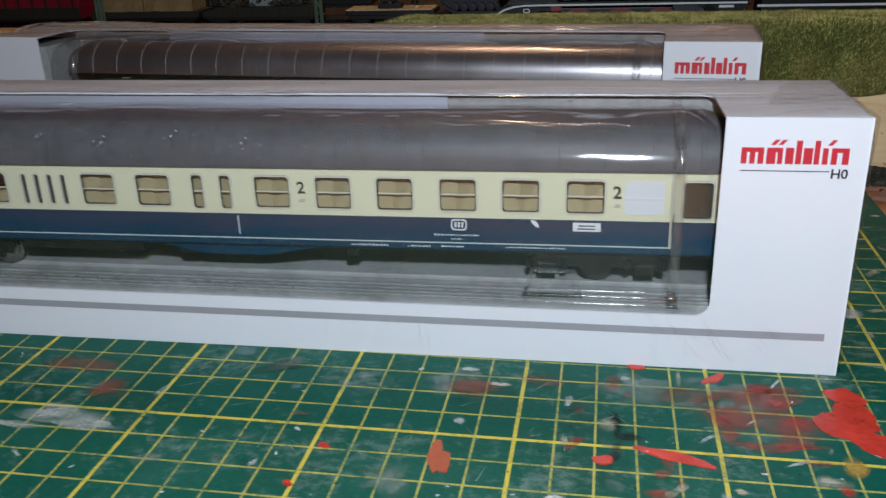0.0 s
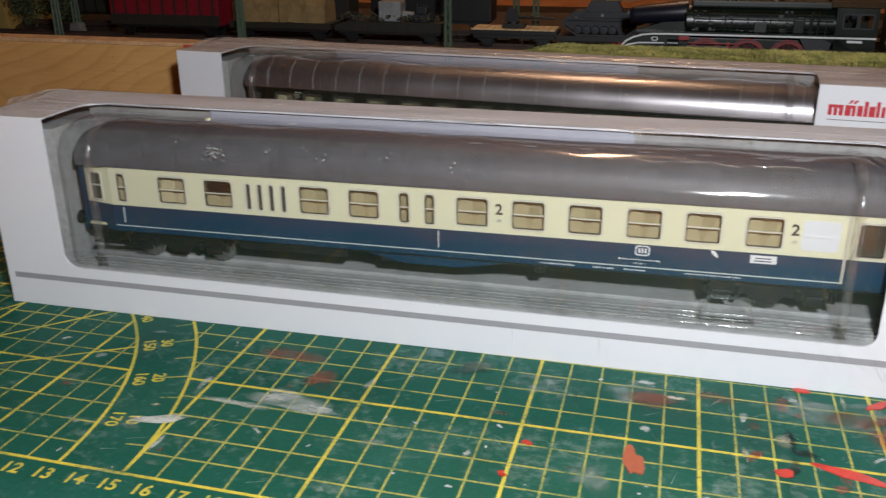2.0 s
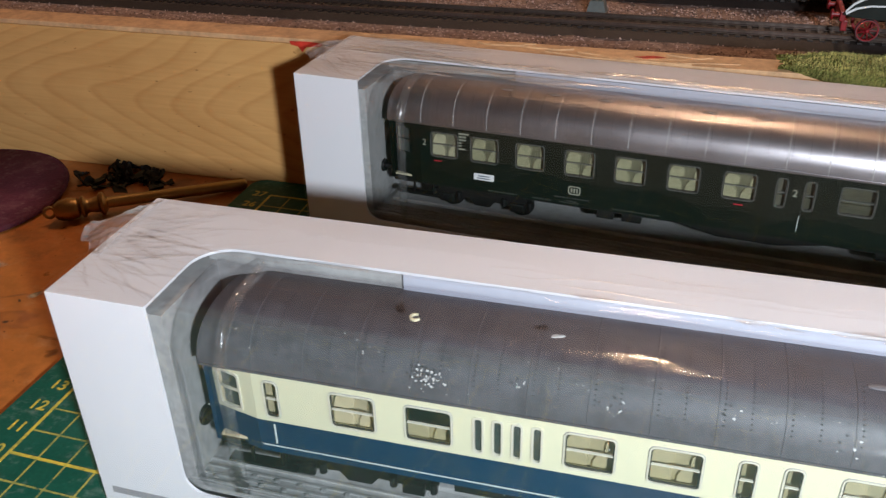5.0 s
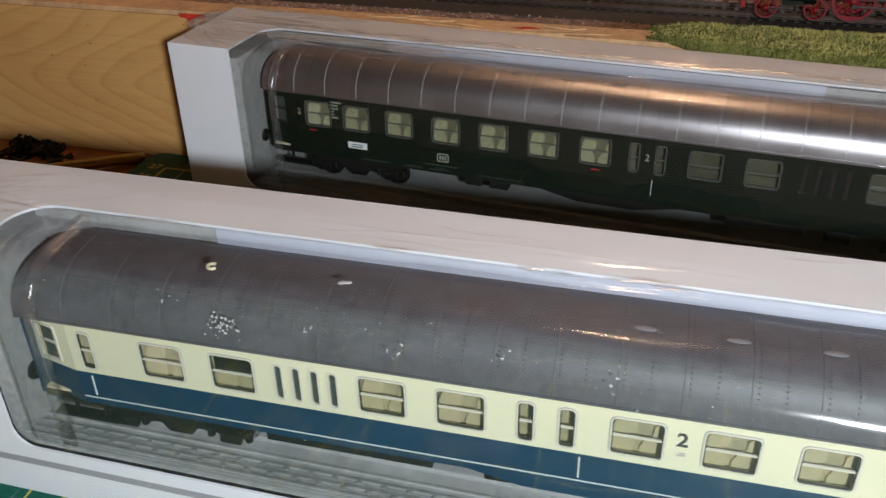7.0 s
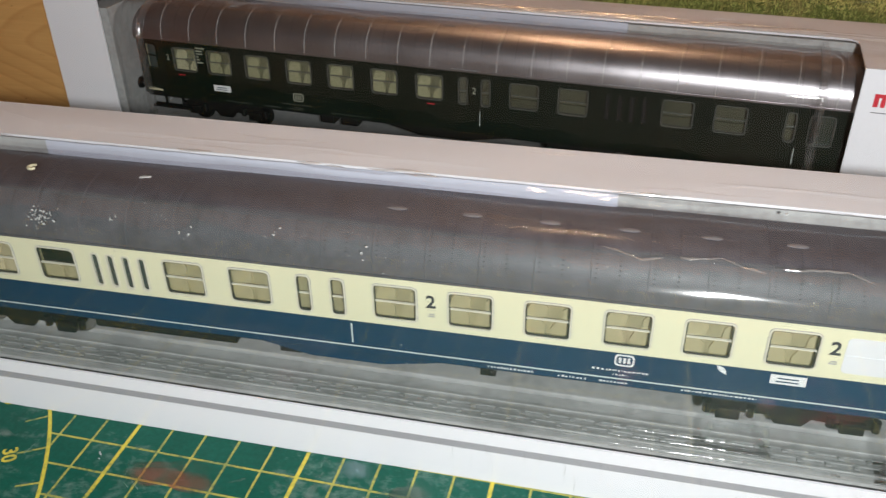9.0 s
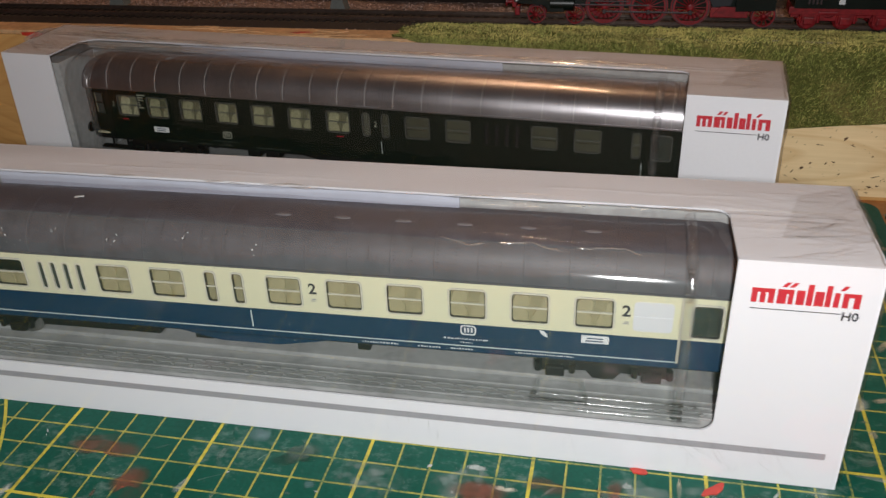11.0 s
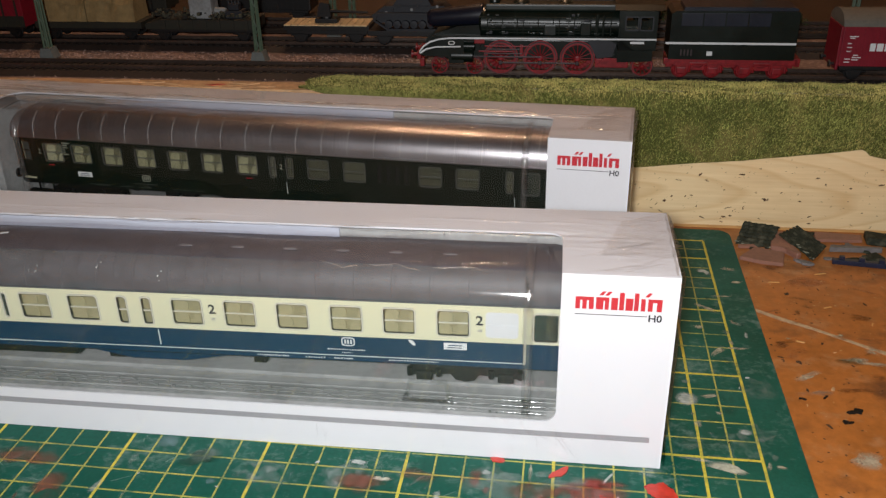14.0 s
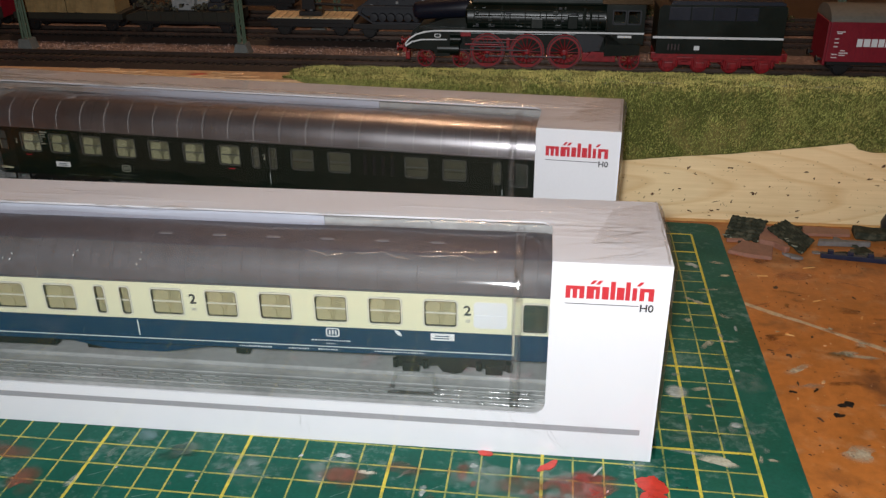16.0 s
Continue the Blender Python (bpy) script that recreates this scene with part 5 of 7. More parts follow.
    # windows: one set built, the rest on the same meshes
    def window(name, w, h, bar):
        r = min(0.1, w * 0.35)
        e = 0.048 if paled else 0.034
        fb = ring_plate(B(), round_rect(-e, -e, w + e, h + e, r + 0.03), round_rect(-0.012, -0.012, w + 0.012, h + 0.012, r), upright(-0.03), 0.06)
        o = part(name, fb, window_frame, c)
        part("gasket", ring_plate(B(), round_rect(-0.02, -0.02, w + 0.02, h + 0.02, r), round_rect(0.022, 0.022, w - 0.022, h - 0.022, r * 0.8), upright(0.0), 0.05), GASKET, o)
        if paled:
            part("outline", ring_plate(B(), round_rect(-0.06, -0.06, w + 0.06, h + 0.06, r + 0.04), round_rect(-0.048, -0.048, w + 0.048, h + 0.048, r + 0.03), upright(-0.008), 0.02), PRINT_GREY, o)
        part("pane", box(B(), 0.0, 0.055, 0.0, w, 0.066, h), PANE, o).visible_shadow = False
        if bar:
            part("glazing_bar", box(B(), 0.01, -0.01, h * 0.5, w - 0.01, 0.05, h * 0.5 + 0.028), window_frame, o)
        return o

    def spread(proto, places, z):
        proto.location = (places[0] * CM, Y0 * CM, z * CM)
        for p in places[1:]:
            again(proto, p, Y0, z)

    spread(window("window", 1.02, wz1 - wz0, True), windows, wz0)
    spread(window("narrow_window", 0.30, wz1 - wz0 + 0.08, True), narrow, wz0 - 0.06)
    for a, b2 in doors:
        dw = window("door_window", b2 - a, wz1 - wz0 + 0.1, a < 10)
        spread(dw, [a], wz0 - 0.1)
        if a > 10:
            part("blind", box(B(), 0.0, 0.075, 0.0, b2 - a, 0.085, wz1 - wz0 + 0.1), PANE_DARK, dw)
    lv = part("louvre", ring_plate(B(), round_rect(-0.03, -0.03, 0.23, wz1 - wz0 + 0.08, 0.09), round_rect(0.02, 0.02, 0.18, wz1 - wz0 + 0.03, 0.06), upright(-0.025), 0.06), window_frame if paled else lower, c)
    part("grille", box(B(), 0.0, 0.04, 0.0, 0.2, 0.06, wz1 - wz0 + 0.05), PANE_DARK if paled else BLACK, lv)
    spread(lv, vents, wz0 - 0.05)
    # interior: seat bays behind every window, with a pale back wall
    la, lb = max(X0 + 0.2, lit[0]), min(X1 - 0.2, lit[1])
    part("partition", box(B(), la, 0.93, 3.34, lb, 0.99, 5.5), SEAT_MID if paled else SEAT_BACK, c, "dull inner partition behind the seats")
    # outside the lit span the bays' shade is painted: darker partition and counter
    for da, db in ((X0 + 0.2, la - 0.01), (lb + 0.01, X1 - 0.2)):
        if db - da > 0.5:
            part("partition", box(B(), da, 0.93, 3.34, db, 0.99, 5.5), SEAT_SHADED, c, "inner partition in a shaded olive tone")
            part("counter", box(B(), da, 0.84, 3.33, db, 0.93, 4.6), SEAT_SHADED, c)
    part("inner_floor", box(B(), X0 + 0.15, Y0 + th + 0.01, 3.25, X1 - 0.15, Y1 - th - 0.01, 3.33), seat, c)
    bays = [u for u in windows if la <= u + 0.5 <= lb]
    sb = plate(B(), [(-0.02, 3.33), (0.5, 3.33), (0.52, 4.52), (0.40, 4.60), (0.40, 4.74), (0.54, 4.78), (0.56, 5.02), (0.44, 5.1), (0.16, 5.12), (0.08, 4.98), (0.02, 4.72)], upright(0.84), 0.08)
    bmesh.ops.bevel(sb, geom=list(sb.edges), offset=0.018, segments=1, affect="EDGES")
    s0 = part("seat", sb, seat, c)
    s0.location.x = (bays[0] - 0.06) * CM
    cush = part("cushion", plate(B(), [(0.58, 3.33), (1.06, 3.33), (1.06, 4.98), (0.98, 5.08), (0.86, 4.96), (0.84, 4.72), (0.70, 4.62), (0.60, 4.4)], upright(0.86), 0.06), seat, c)
    cush.location.x = (bays[0] - 0.02) * CM
    for u in bays[1:]:
        again(s0, u - 0.06)
        again(cush, u - 0.02)
    wall = part("compartment_wall", box(B(), 0, 0.78, 3.33, 0.04, 0.92, 5.4), seat, c)
    wall.location.x = (bays[0] - 0.42) * CM
    for u in bays[1:]:
        again(wall, u - 0.42)
    # markings
    if paled:
        part("waist_line", box(B(), XS + 0.05, Y0 - 0.012, 3.31, 29.3, Y0 - 0.004, 3.345), PALE_LINE, c)
    for n in number_at:
        letters("2", 0.5 if paled else 0.36, print_mat, c, on_front(n, Y0 - 0.006, 4.92 if paled else 4.8), "class_number", bold=0.012 if paled else 0.0)
        if paled:
            part("small_print", box(B(), n - 0.09, Y0 - 0.006, 4.5, n + 0.09, Y0, 4.53), PRINT_GREY, c)
            part("small_print", box(B(), n - 0.05, Y0 - 0.006, 4.56, n + 0.09, Y0, 4.59), PRINT_GREY, c)
    sx, sz = sign_at
    sg = part("paper_sign", box(B(), sx, Y0 - 0.02, sz - 0.13, sx + 0.78, Y0 - 0.005, sz + 0.13), WHITE_PRINT, c, "small white sign with two printed lines")
    for k in range(2):
        part("printed_line", box(B(), sx + 0.12 + 0.04 * k, Y0 - 0.024, sz - 0.07 + k * 0.09, sx + 0.62, Y0 - 0.02, sz - 0.035 + k * 0.09), BLUE, sg)
    bx, bz = badge_at
    bd = part("badge", ring_plate(B(), round_rect(bx, bz, bx + 0.46, bz + 0.34, 0.1), round_rect(bx + 0.04, bz + 0.04, bx + 0.42, bz + 0.30, 0.08), upright(Y0 - 0.012), 0.01), WHITE_PRINT if paled else DIM_PRINT, c, "plain pale rounded badge")
    for k in range(3):
        part("badge_mark", box(B(), bx + 0.1 + 0.1 * k, Y0 - 0.012, bz + 0.09, bx + 0.16 + 0.1 * k, Y0 - 0.003, bz + 0.25), WHITE_PRINT if paled else DIM_PRINT, bd)
    bars = B()
    rng = random.Random(int(bx * 10))
    for a, b2, zz, hh in ((bx - 0.5, bx + 0.8, bz - 0.17, 0.06), (bx, bx + 0.35, bz - 0.29, 0.05), (bx - 3.0, bx - 1.9, Z0 + 0.06, 0.07), (bx - 1.3, bx - 0.6, Z0 + 0.06, 0.06), (bx - 0.3, bx + 0.4, Z0 + 0.07, 0.06), (bx + 1.6, bx + 3.3, Z0 + 0.09, 0.05)):
        u = a
        while u < b2:
            w = rng.uniform(0.02, 0.07)
            box(bars, u, Y0 - 0.014, zz, min(u + w, b2), Y0 - 0.004, zz + hh * rng.uniform(0.5, 0.85))
            u += w + rng.uniform(0.02, 0.05)
    part("printed_bars", bars, WHITE_PRINT if paled else DULL_GREY, c, "rows of tiny pale lettering", kind="stuff")
    rod = part("grab_rail", cyl(B(), (16.7 if paled else 17.98, Y0 - 0.05, ZM - 0.05), (16.7 if paled else 17.98, Y0 - 0.05, Z0 + 0.35), 0.022 if paled else 0.014, None, 6), PALE_LINE, c)
    again(rod, (5.0 if paled else 29.0) - (16.7 if paled else 17.98), 0, 0)
    # underframe
    ub = B()
    plate(ub, [(13.6, Z0), (19.6, Z0), (17.4, 2.72), (15.5, 2.72)], upright(Y0 + 0.12), 0.16)
    plate(ub, [(13.6, Z0), (19.6, Z0), (17.4, 2.72), (15.5, 2.72)], upright(Y1 - 0.3), 0.16)
    part("truss_skirt", ub, lower if paled else BLACK, c)
    part("floor_pan", box(B(), X0 + 0.1, Y0 + 0.1, Z0 - 0.1, X1 - 0.1, Y1 - 0.1, Z0 + 0.06), BLACK, c)
    for a, b2, lo in under:
        part("equipment_box", box(B(), a, Y0 + 0.15, lo, b2, Y0 + 1.0, Z0 - 0.1, 0.04), BLACK, c)
    bog = B()
    for yy in (Y0 + 0.25, Y1 - 0.45):
        plate(bog, [(-2.0, 2.72), (-1.7, 2.95), (1.7, 2.95), (2.0, 2.72), (1.8, 2.5), (0.5, 2.6), (0.3, 2.35), (-0.3, 2.35), (-0.5, 2.6), (-1.8, 2.5)], upright(yy), 0.18)
        for xx in (-1.4, 1.4):
            box(bog, xx - 0.28, yy - 0.12, 2.38, xx + 0.28, yy + 0.05, 2.72, 0.05)
            cyl(bog, (xx - 0.5, yy - 0.06, 2.55), (xx - 0.5, yy - 0.06, 2.85), 0.1, None, 8)
            cyl(bog, (xx + 0.5, yy - 0.06, 2.55), (xx + 0.5, yy - 0.06, 2.85), 0.1, None, 8)
    box(bog, -0.6, Y0 + 0.5, 2.6, 0.6, Y1 - 0.5, 2.95)
    b0 = part("bogie", bog, BLACK, c)
    wl = B()
    for yy in (1.33, 2.85):
        lathe(wl, (0, yy, 2.42), (0, 1, 0), [(0, 0.16), (0.02, 0.44), (0.14, 0.45), (0.15, 0.5), (0.2, 0.5), (0.21, 0.16)], 22)
    cyl(wl, (0, 1.2, 2.42), (0, 3.1, 2.42), 0.07, None, 8)
    w0 = part("wheelset", wl, STEEL if paled else BLACK, b0, smooth=True)
    w0.location.x = -1.4 * CM
    again(w0, 1.4)
    b0.location.x = 6.9 * CM
    again(b0, 27.3)
    bf = part("buffer", lathe(B(), (X0, 1.25, 3.3), (-1, 0, 0), [(0, 0.1), (0.5, 0.1), (0.5, 0.24), (0.58, 0.26), (0.62, 0.2)], 12), BLACK, c, smooth=True)
    again(bf, 0, 1.8)
    st = B()
    for xx in (4.2, 5.0):
        box(st, xx, Y0 + 0.02, 2.62, xx + 0.06, Y0 + 0.1, 3.1)
    box(st, 3.6, Y0 - 0.05, 2.58, 5.4, Y0 + 0.25, 2.66)
    part("footstep", st, BLACK, c)
    return c


def coaches():
    product_box(4.57, 8.69, 0.9, "white window box in clear film holding a blue-cream coach", 3)
    product_box(3.76, 23.47, -4.0, "white window box in clear film holding a green coach", 11)
    a = coach(4.57, 8.69, 0.9, "cream and ocean-blue model railway coach with grey roof, boxed", CREAM, BLUE, ROOF_GREY, surface("roof_seam_grey", (0.088, 0.088, 0.097), 0.55), SEAT,
              [6.48, 8.27, 11.83, 13.6, 17.32, 19.17, 21.0, 22.84, 24.63, 26.44], [4.84, 15.37, 16.24], [9.82, 10.25, 10.68, 11.12], [(29.62, 30.38)],
              [18.72, 27.82], (26.62, 3.9), (23.13, 3.72), True, DARK_PRINT, FRAME, [(9.3, 13.4, 2.74), (19.9, 20.3, 2.75), (14.6, 15.2, 2.7)], 0.8, 0.70, (3.0, 31.2))
    y0 = 0.65
    wp = part("frosted_window", plate(B(), round_rect(28.02, 4.3, 29.1, 5.27, 0.12), upright(y0 - 0.012), 0.015), PANE_WHITE, a, "blank white window")
    part("glazing_bar", box(B(), 28.06, y0 - 0.03, 4.74, 29.06, y0 - 0.012, 4.79), PANE_WHITE, wp)
    part("dark_bag", box(B(), 8.3, 0.76, 4.74, 9.26, 0.80, 5.2, 0.02), BLACK, a, "dark shape behind the window")
    part("pillar", box(B(), 29.28, y0 - 0.02, 3.3, 29.36, y0 - 0.002, 5.5), FRAME, a)
    part("paint_chip", plate(B(), blob(25.55, 3.98, 0.16, 0.05, -30, 5), upright(y0 - 0.012), 0.01), WHITE_PRINT, a)
    # the silver seams' highlight is put into their colour, lighter than the roof
    g = coach(3.72, 23.78, -4.27, "dark bottle-green model railway coach with silver roof, boxed", GREEN, GREEN, ROOF_SILVER, surface("roof_seam_silver", (0.50, 0.48, 0.48), 0.45, 0.4), SEAT_Y,
              [5.0, 6.57, 8.29, 10.1, 11.88, 13.68, 15.49, 19.11, 20.9, 24.55, 26.31], [17.16, 18.03, 28.6], [22.54, 22.97, 23.4, 23.83], [(29.35, 30.1)],
              [4.72, 17.74], (6.68, 3.72), (10.25, 3.55), False, DIM_PRINT, FRAME_DULL, [(11.3, 11.9, 2.7), (12.2, 12.9, 2.7), (20.5, 23.0, 2.74), (23.6, 24.4, 2.6)], 0.0, 0.62, (3.5, 16.9))
    bars = B()
    rng = random.Random(2)
    for k in range(6):
        box(bars, 6.08, y0 - 0.012, 5.3 - k * 0.12, 6.08 + (0.42 if k == 0 else rng.uniform(0.1, 0.3)), y0 - 0.002, 5.36 - k * 0.12)
    part("printed_bars", bars, DIM_PRINT, g, "block of tiny pale lettering")
    for xx in (5.1, 15.9):
        part("red_dash", box(B(), xx, y0 - 0.012, 4.1, xx + 0.3, y0 - 0.002, 4.14), PRINT_RED, g)
    for xx, w in ((16.9, 1.0), (22.4, 2.2), (28.4, 0.8)):
        part("rain_strip", box(B(), xx, y0 - 0.09, 5.6, xx + w, y0 - 0.03, 5.62), VENT, g)


# ---- the railway layout behind ----
FT = 0.95          # the layout's front edge runs a degree off the mat


def layout_frame():
    f = thing("fascia_board", 0, 28.6, TZ, FT, "pale plywood front board of the railway layout, red paint marks", "board")
    part("panel", box(B(), -62, 0, 0, 36.0, 1.15, 6.9, 0.05), PLY, f, "pale plywood with curved grain")
    part("top_edge", box(B(), -62, 0.06, 6.9, 22.3, 1.5, 7.12, 0.04), PLY_EDGE, f, "rough brown board edge")
    part("red_mark", plate(B(), [(1.0, 7.02), (1.9, 7.04), (2.5, 7.0), (2.45, 6.86), (1.75, 6.8), (1.55, 6.56), (1.38, 6.8), (1.05, 6.86)], upright(-0.015), 0.015), PAINT_RED, f, "small red paint mark")
    part("red_mark", plate(B(), blob(16.0, 0.6, 0.5, 0.18, 10, 3), flat(7.16), 0.01), PAINT_RED, f)
    rng = random.Random(6)
    for k in range(11):
        x, y = rng.uniform(4, 21), rng.uniform(0.15, 1.2)
        l, w = rng.uniform(0.3, 1.6), rng.uniform(0.06, 0.22)
        part("splinter", plate(B(), blob(x, y, l, w, rng.uniform(-9, 9), k, 0.55, 14), flat(7.12), rng.uniform(0.02, 0.07)), PLY_EDGE, f)
    p = thing("pine_board", 0, 28.6, TZ, FT, "pale knotty pine front board flecked with dark specks, ragged upper edge", "board")
    rag = [(36.0, 0.0), (70.0, 0.0), (70.0, 4.4), (58, 4.3), (50.6, 4.25), (49.9, 4.35), (49.55, 4.72), (48.0, 4.5), (43.7, 3.95), (41, 3.7), (38.4, 3.4), (36.0, 3.2)]
    part("panel", plate(B(), rag, upright(0.05), 1.1), PINE, p)
    part("bright_edge", box(B(), 36.0, 0.0, 0.0, 70.0, 0.05, 0.14), PLY, p)
    rng = random.Random(17)
    flecks = B()
    for _ in range(230):
        x, zz = rng.uniform(36.5, 58), rng.uniform(0.3, 3.6)
        l = rng.choice([rng.uniform(0.012, 0.03), rng.uniform(0.015, 0.04), rng.uniform(0.03, 0.13)])
        plate(flecks, blob(x, zz, l, l * rng.uniform(0.15, 0.6), rng.uniform(-40, 70), rng.random(), 0.6, 8), upright(0.035), 0.02)
    part("fleck", flecks, FLECK, p, "small dark chips and marks on the pine", kind="stuff")
    # ground of the layout
    g = thing("layout_ground", 0, 28.6, 0, FT, "brown ballasted baseboard of the railway layout", "baseboard", kind="structure")
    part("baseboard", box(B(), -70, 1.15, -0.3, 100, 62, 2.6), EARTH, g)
    verts, faces = [], []
    nx, ny = 170, 44
    for i in range(nx + 1):
        for j in range(ny + 1):
            x, y = -60 + 140 * i / nx, 8 + 22 * j / ny
            verts.append((x, y, 2.72 + 0.10 * noise.noise((x * 0.5, y * 0.5, 1)) + 0.05 * noise.noise((x * 3, y * 3, 2))))
    for i in range(nx):
        for j in range(ny):
            a = i * (ny + 1) + j
            faces.append((a, a + ny + 1, a + ny + 2, a + 1))
    raw_part("ballast_bed", verts, faces, BALLAST, g, "brown-grey ballast", kind="stuff")
    rng = random.Random(12)
    verts, faces = [], []
    for _ in range(9000):
        x, y = rng.uniform(-32, 50), rng.choice([rng.uniform(13.0, 16.4), rng.uniform(19.6, 24.0), rng.uniform(19.6, 22.5)])
        z, s = 2.76, rng.uniform(0.035, 0.085)
        b = len(verts)
        verts += [(x + s * rng.uniform(0.7, 1.3), y, z), (x, y + s * rng.uniform(0.7, 1.3), z), (x - s, y, z), (x, y - s, z), (x + rng.uniform(-0.3, 0.3) * s, y, z + s * rng.uniform(0.6, 1.2))]
        faces += [(b, b + 1, b + 4), (b + 1, b + 2, b + 4), (b + 2, b + 3, b + 4), (b + 3, b, b + 4)]
    raw_part("ballast_stones", verts, faces, STONE, g, "loose ballast stones", kind="stuff")
    part("tan_platform", box(B(), -12, 31, 2.6, 78, 52, 3.0), TAN_BOARD, g, "bare tan board beyond the tracks, coloured dark for dim light")


def grass_bank():
    g = thing("grass_bank", 0, 28.6, 0, FT, "green and straw static grass bank draped over the board", "grass", kind="stuff")
    rag = [(20.7, 6.93), (22, 6.7), (24, 6.2), (26, 5.8), (30, 5.0), (34, 3.6), (38.4, 3.08), (41, 3.38), (43.7, 3.62), (48.0, 4.16), (49.55, 4.38), (49.9, 4.05), (50.6, 3.92), (58, 3.95), (70, 4.0)]

    def low(x):
        for (xa, za), (xb, zb) in zip(rag, rag[1:]):
            if xa <= x <= xb:
                return za + (zb - za) * (x - xa) / (xb - xa)
        return 4.0

    def surf(x, f):
        """f 0 to 1 climbs the front, 1 to 2 runs back over the top."""
        bump = 0.07 * noise.noise((x * 0.9, f * 5, 3)) + 0.04 * noise.noise((x * 3, f * 12, 5))
        if f <= 1:
            zl = low(x)
            start = max(0.0, min(1.0, (x - 20.7) / 2.2))
            return (x, 0.30 - 0.56 * start + 0.18 * f ** 3 * start + bump, zl + (6.97 - zl) * f)
        start = max(0.0, min(1.0, (x - 20.7 - 0.9 * noise.noise((f * 6, 2, 1))) / 1.4))
        return (x, 0.30 - 0.38 * start + 1.85 * (f - 1) + bump, 6.80 + 0.17 * start + 0.2 * start * math.sin((f - 1) * 2.6) + bump * start)

    verts, faces = [], []
    nx, nf = 220, 40
    for i in range(nx + 1):
        for j in range(nf + 1):
            verts.append(surf(20.7 + 49 * i / nx, 2 * j / nf))
    for i in range(nx):
        for j in range(nf):
            a = i * (nf + 1) + j
            faces.append((a, a + nf + 1, a + nf + 2, a + 1))
    raw_part("grass_mat", verts, faces, GRASS_BASE, g, "matted green backing of the grass")
    rng = random.Random(21)
    sets = {BLADE: ([], []), BLADE_DRY: ([], [])}
    for k in range(105000):
        x = rng.uniform(20.8, 58)
        f = rng.uniform(0, 2)
        px, py, pz = surf(x, f)
        n = Vector((0, -0.6, 0.7)) if f < 0.95 else Vector((0, -0.15, 1))
        n = (n + Vector((rng.uniform(-0.55, 0.55), rng.uniform(-0.4, 0.3), rng.uniform(-0.5, 0.7)))).normalized()
        if x < 23 and rng.random() > (x - 20.6) / 2.4:
            continue
        l = rng.uniform(0.06, 0.17) if f > 0.97 else rng.uniform(0.12, 0.32)
        side = n.cross(Vector((rng.uniform(-1, 1), rng.uniform(-1, 1), rng.uniform(-1, 1)))).normalized() * rng.uniform(0.008, 0.021)
        patch = noise.noise((x * 0.7, f * 3.0, 8.0))
        dry = (f > 0.93 and rng.random() < 0.62 + 0.5 * patch) or rng.random() < 0.16 + 0.3 * patch
        v, fc = sets[BLADE_DRY if dry else BLADE]
        b = len(v)
        p = Vector((px, py, pz))
        for q in (p - side, p + side, p + n * l):
            v.append(tuple(q))
        fc.append((b, b + 1, b + 2))
    for m, (v, fc) in sets.items():
        raw_part("grass_fibres", v, fc, m, g, "short standing grass fibres", kind="stuff")
    bare = B()
    rng = random.Random(19)
    for _ in range(60):
        x, z = rng.gauss(44.8, 0.38), rng.gauss(5.35, 0.48)
        plate(bare, blob(x, z, rng.uniform(0.05, 0.16), rng.uniform(0.12, 0.35), rng.uniform(-15, 15), rng.random(), 0.5, 8), upright(-0.2 + 0.12 * (z - 4) + rng.uniform(-0.05, 0.05)), 0.03)
    part("bare_patch", bare, LEAF, g, "dark worn patch in the grass", kind="stuff")
    part("twig", cyl(B(), (46.9, -0.02, 6.75), (50.1, -0.05, 6.45), 0.04, 0.02, 7), SLEEPER, g, "dark twig in the grass")
    seam = B()
    rng = random.Random(3)
    for k in range(60):
        x = 26 + k * 0.55 + rng.uniform(-0.2, 0.2)
        if rng.random() < 0.4:
            plate(seam, blob(x, 0.1 + rng.uniform(-0.05, 0.12), rng.uniform(0.1, 0.35), 0.045, rng.uniform(-20, 20), k, 0.5, 9), flat(7.02 + rng.uniform(0, 0.08)), 0.02)
    part("pale_backing_edge", seam, S_TAN, g, "torn pale edge of the grass mat", kind="stuff")


def track(y, label, x0=-58, x1=82):
    t = thing("railway_track", 0, y, 2.75, FT, label, "track", "tracks")
    part("roadbed", plate(B(), [(-2.0, 0), (2.0, 0), (1.45, 0.32), (-1.45, 0.32)], lambda u, v, w: (x0 + w, u, v), x1 - x0), ROADBED, t, "dark brown ballast bed")
    s = part("sleeper", box(B(), -0.13, -1.3, 0.30, 0.13, 1.3, 0.40), SLEEPER, t)
    n = int((x1 - x0) / 0.62)
    s.location.x = x0 * CM
    for k in range(1, n):
        again(s, x0 + 0.62 * k)
    rail = B()
    prof = [(-0.11, 0.38), (0.11, 0.38), (0.11, 0.42), (0.03, 0.45), (0.03, 0.56), (0.055, 0.58), (0.055, 0.63), (-0.055, 0.63), (-0.055, 0.58), (-0.03, 0.56), (-0.03, 0.45), (-0.11, 0.42)]
    plate(rail, prof, lambda u, v, w: (x0 + w, u, v), x1 - x0)
    r = part("rail", rail, RAIL, t)
    r.location.y = -0.825 * CM
    again(r, 0, 0.825)
    return t


RZ = 3.38          # rail head
LT = FT


def circle(x, z, r, n=36):
    return [(x + r * math.cos(2 * math.pi * k / n), z + r * math.sin(2 * math.pi * k / n)) for k in range(n)]


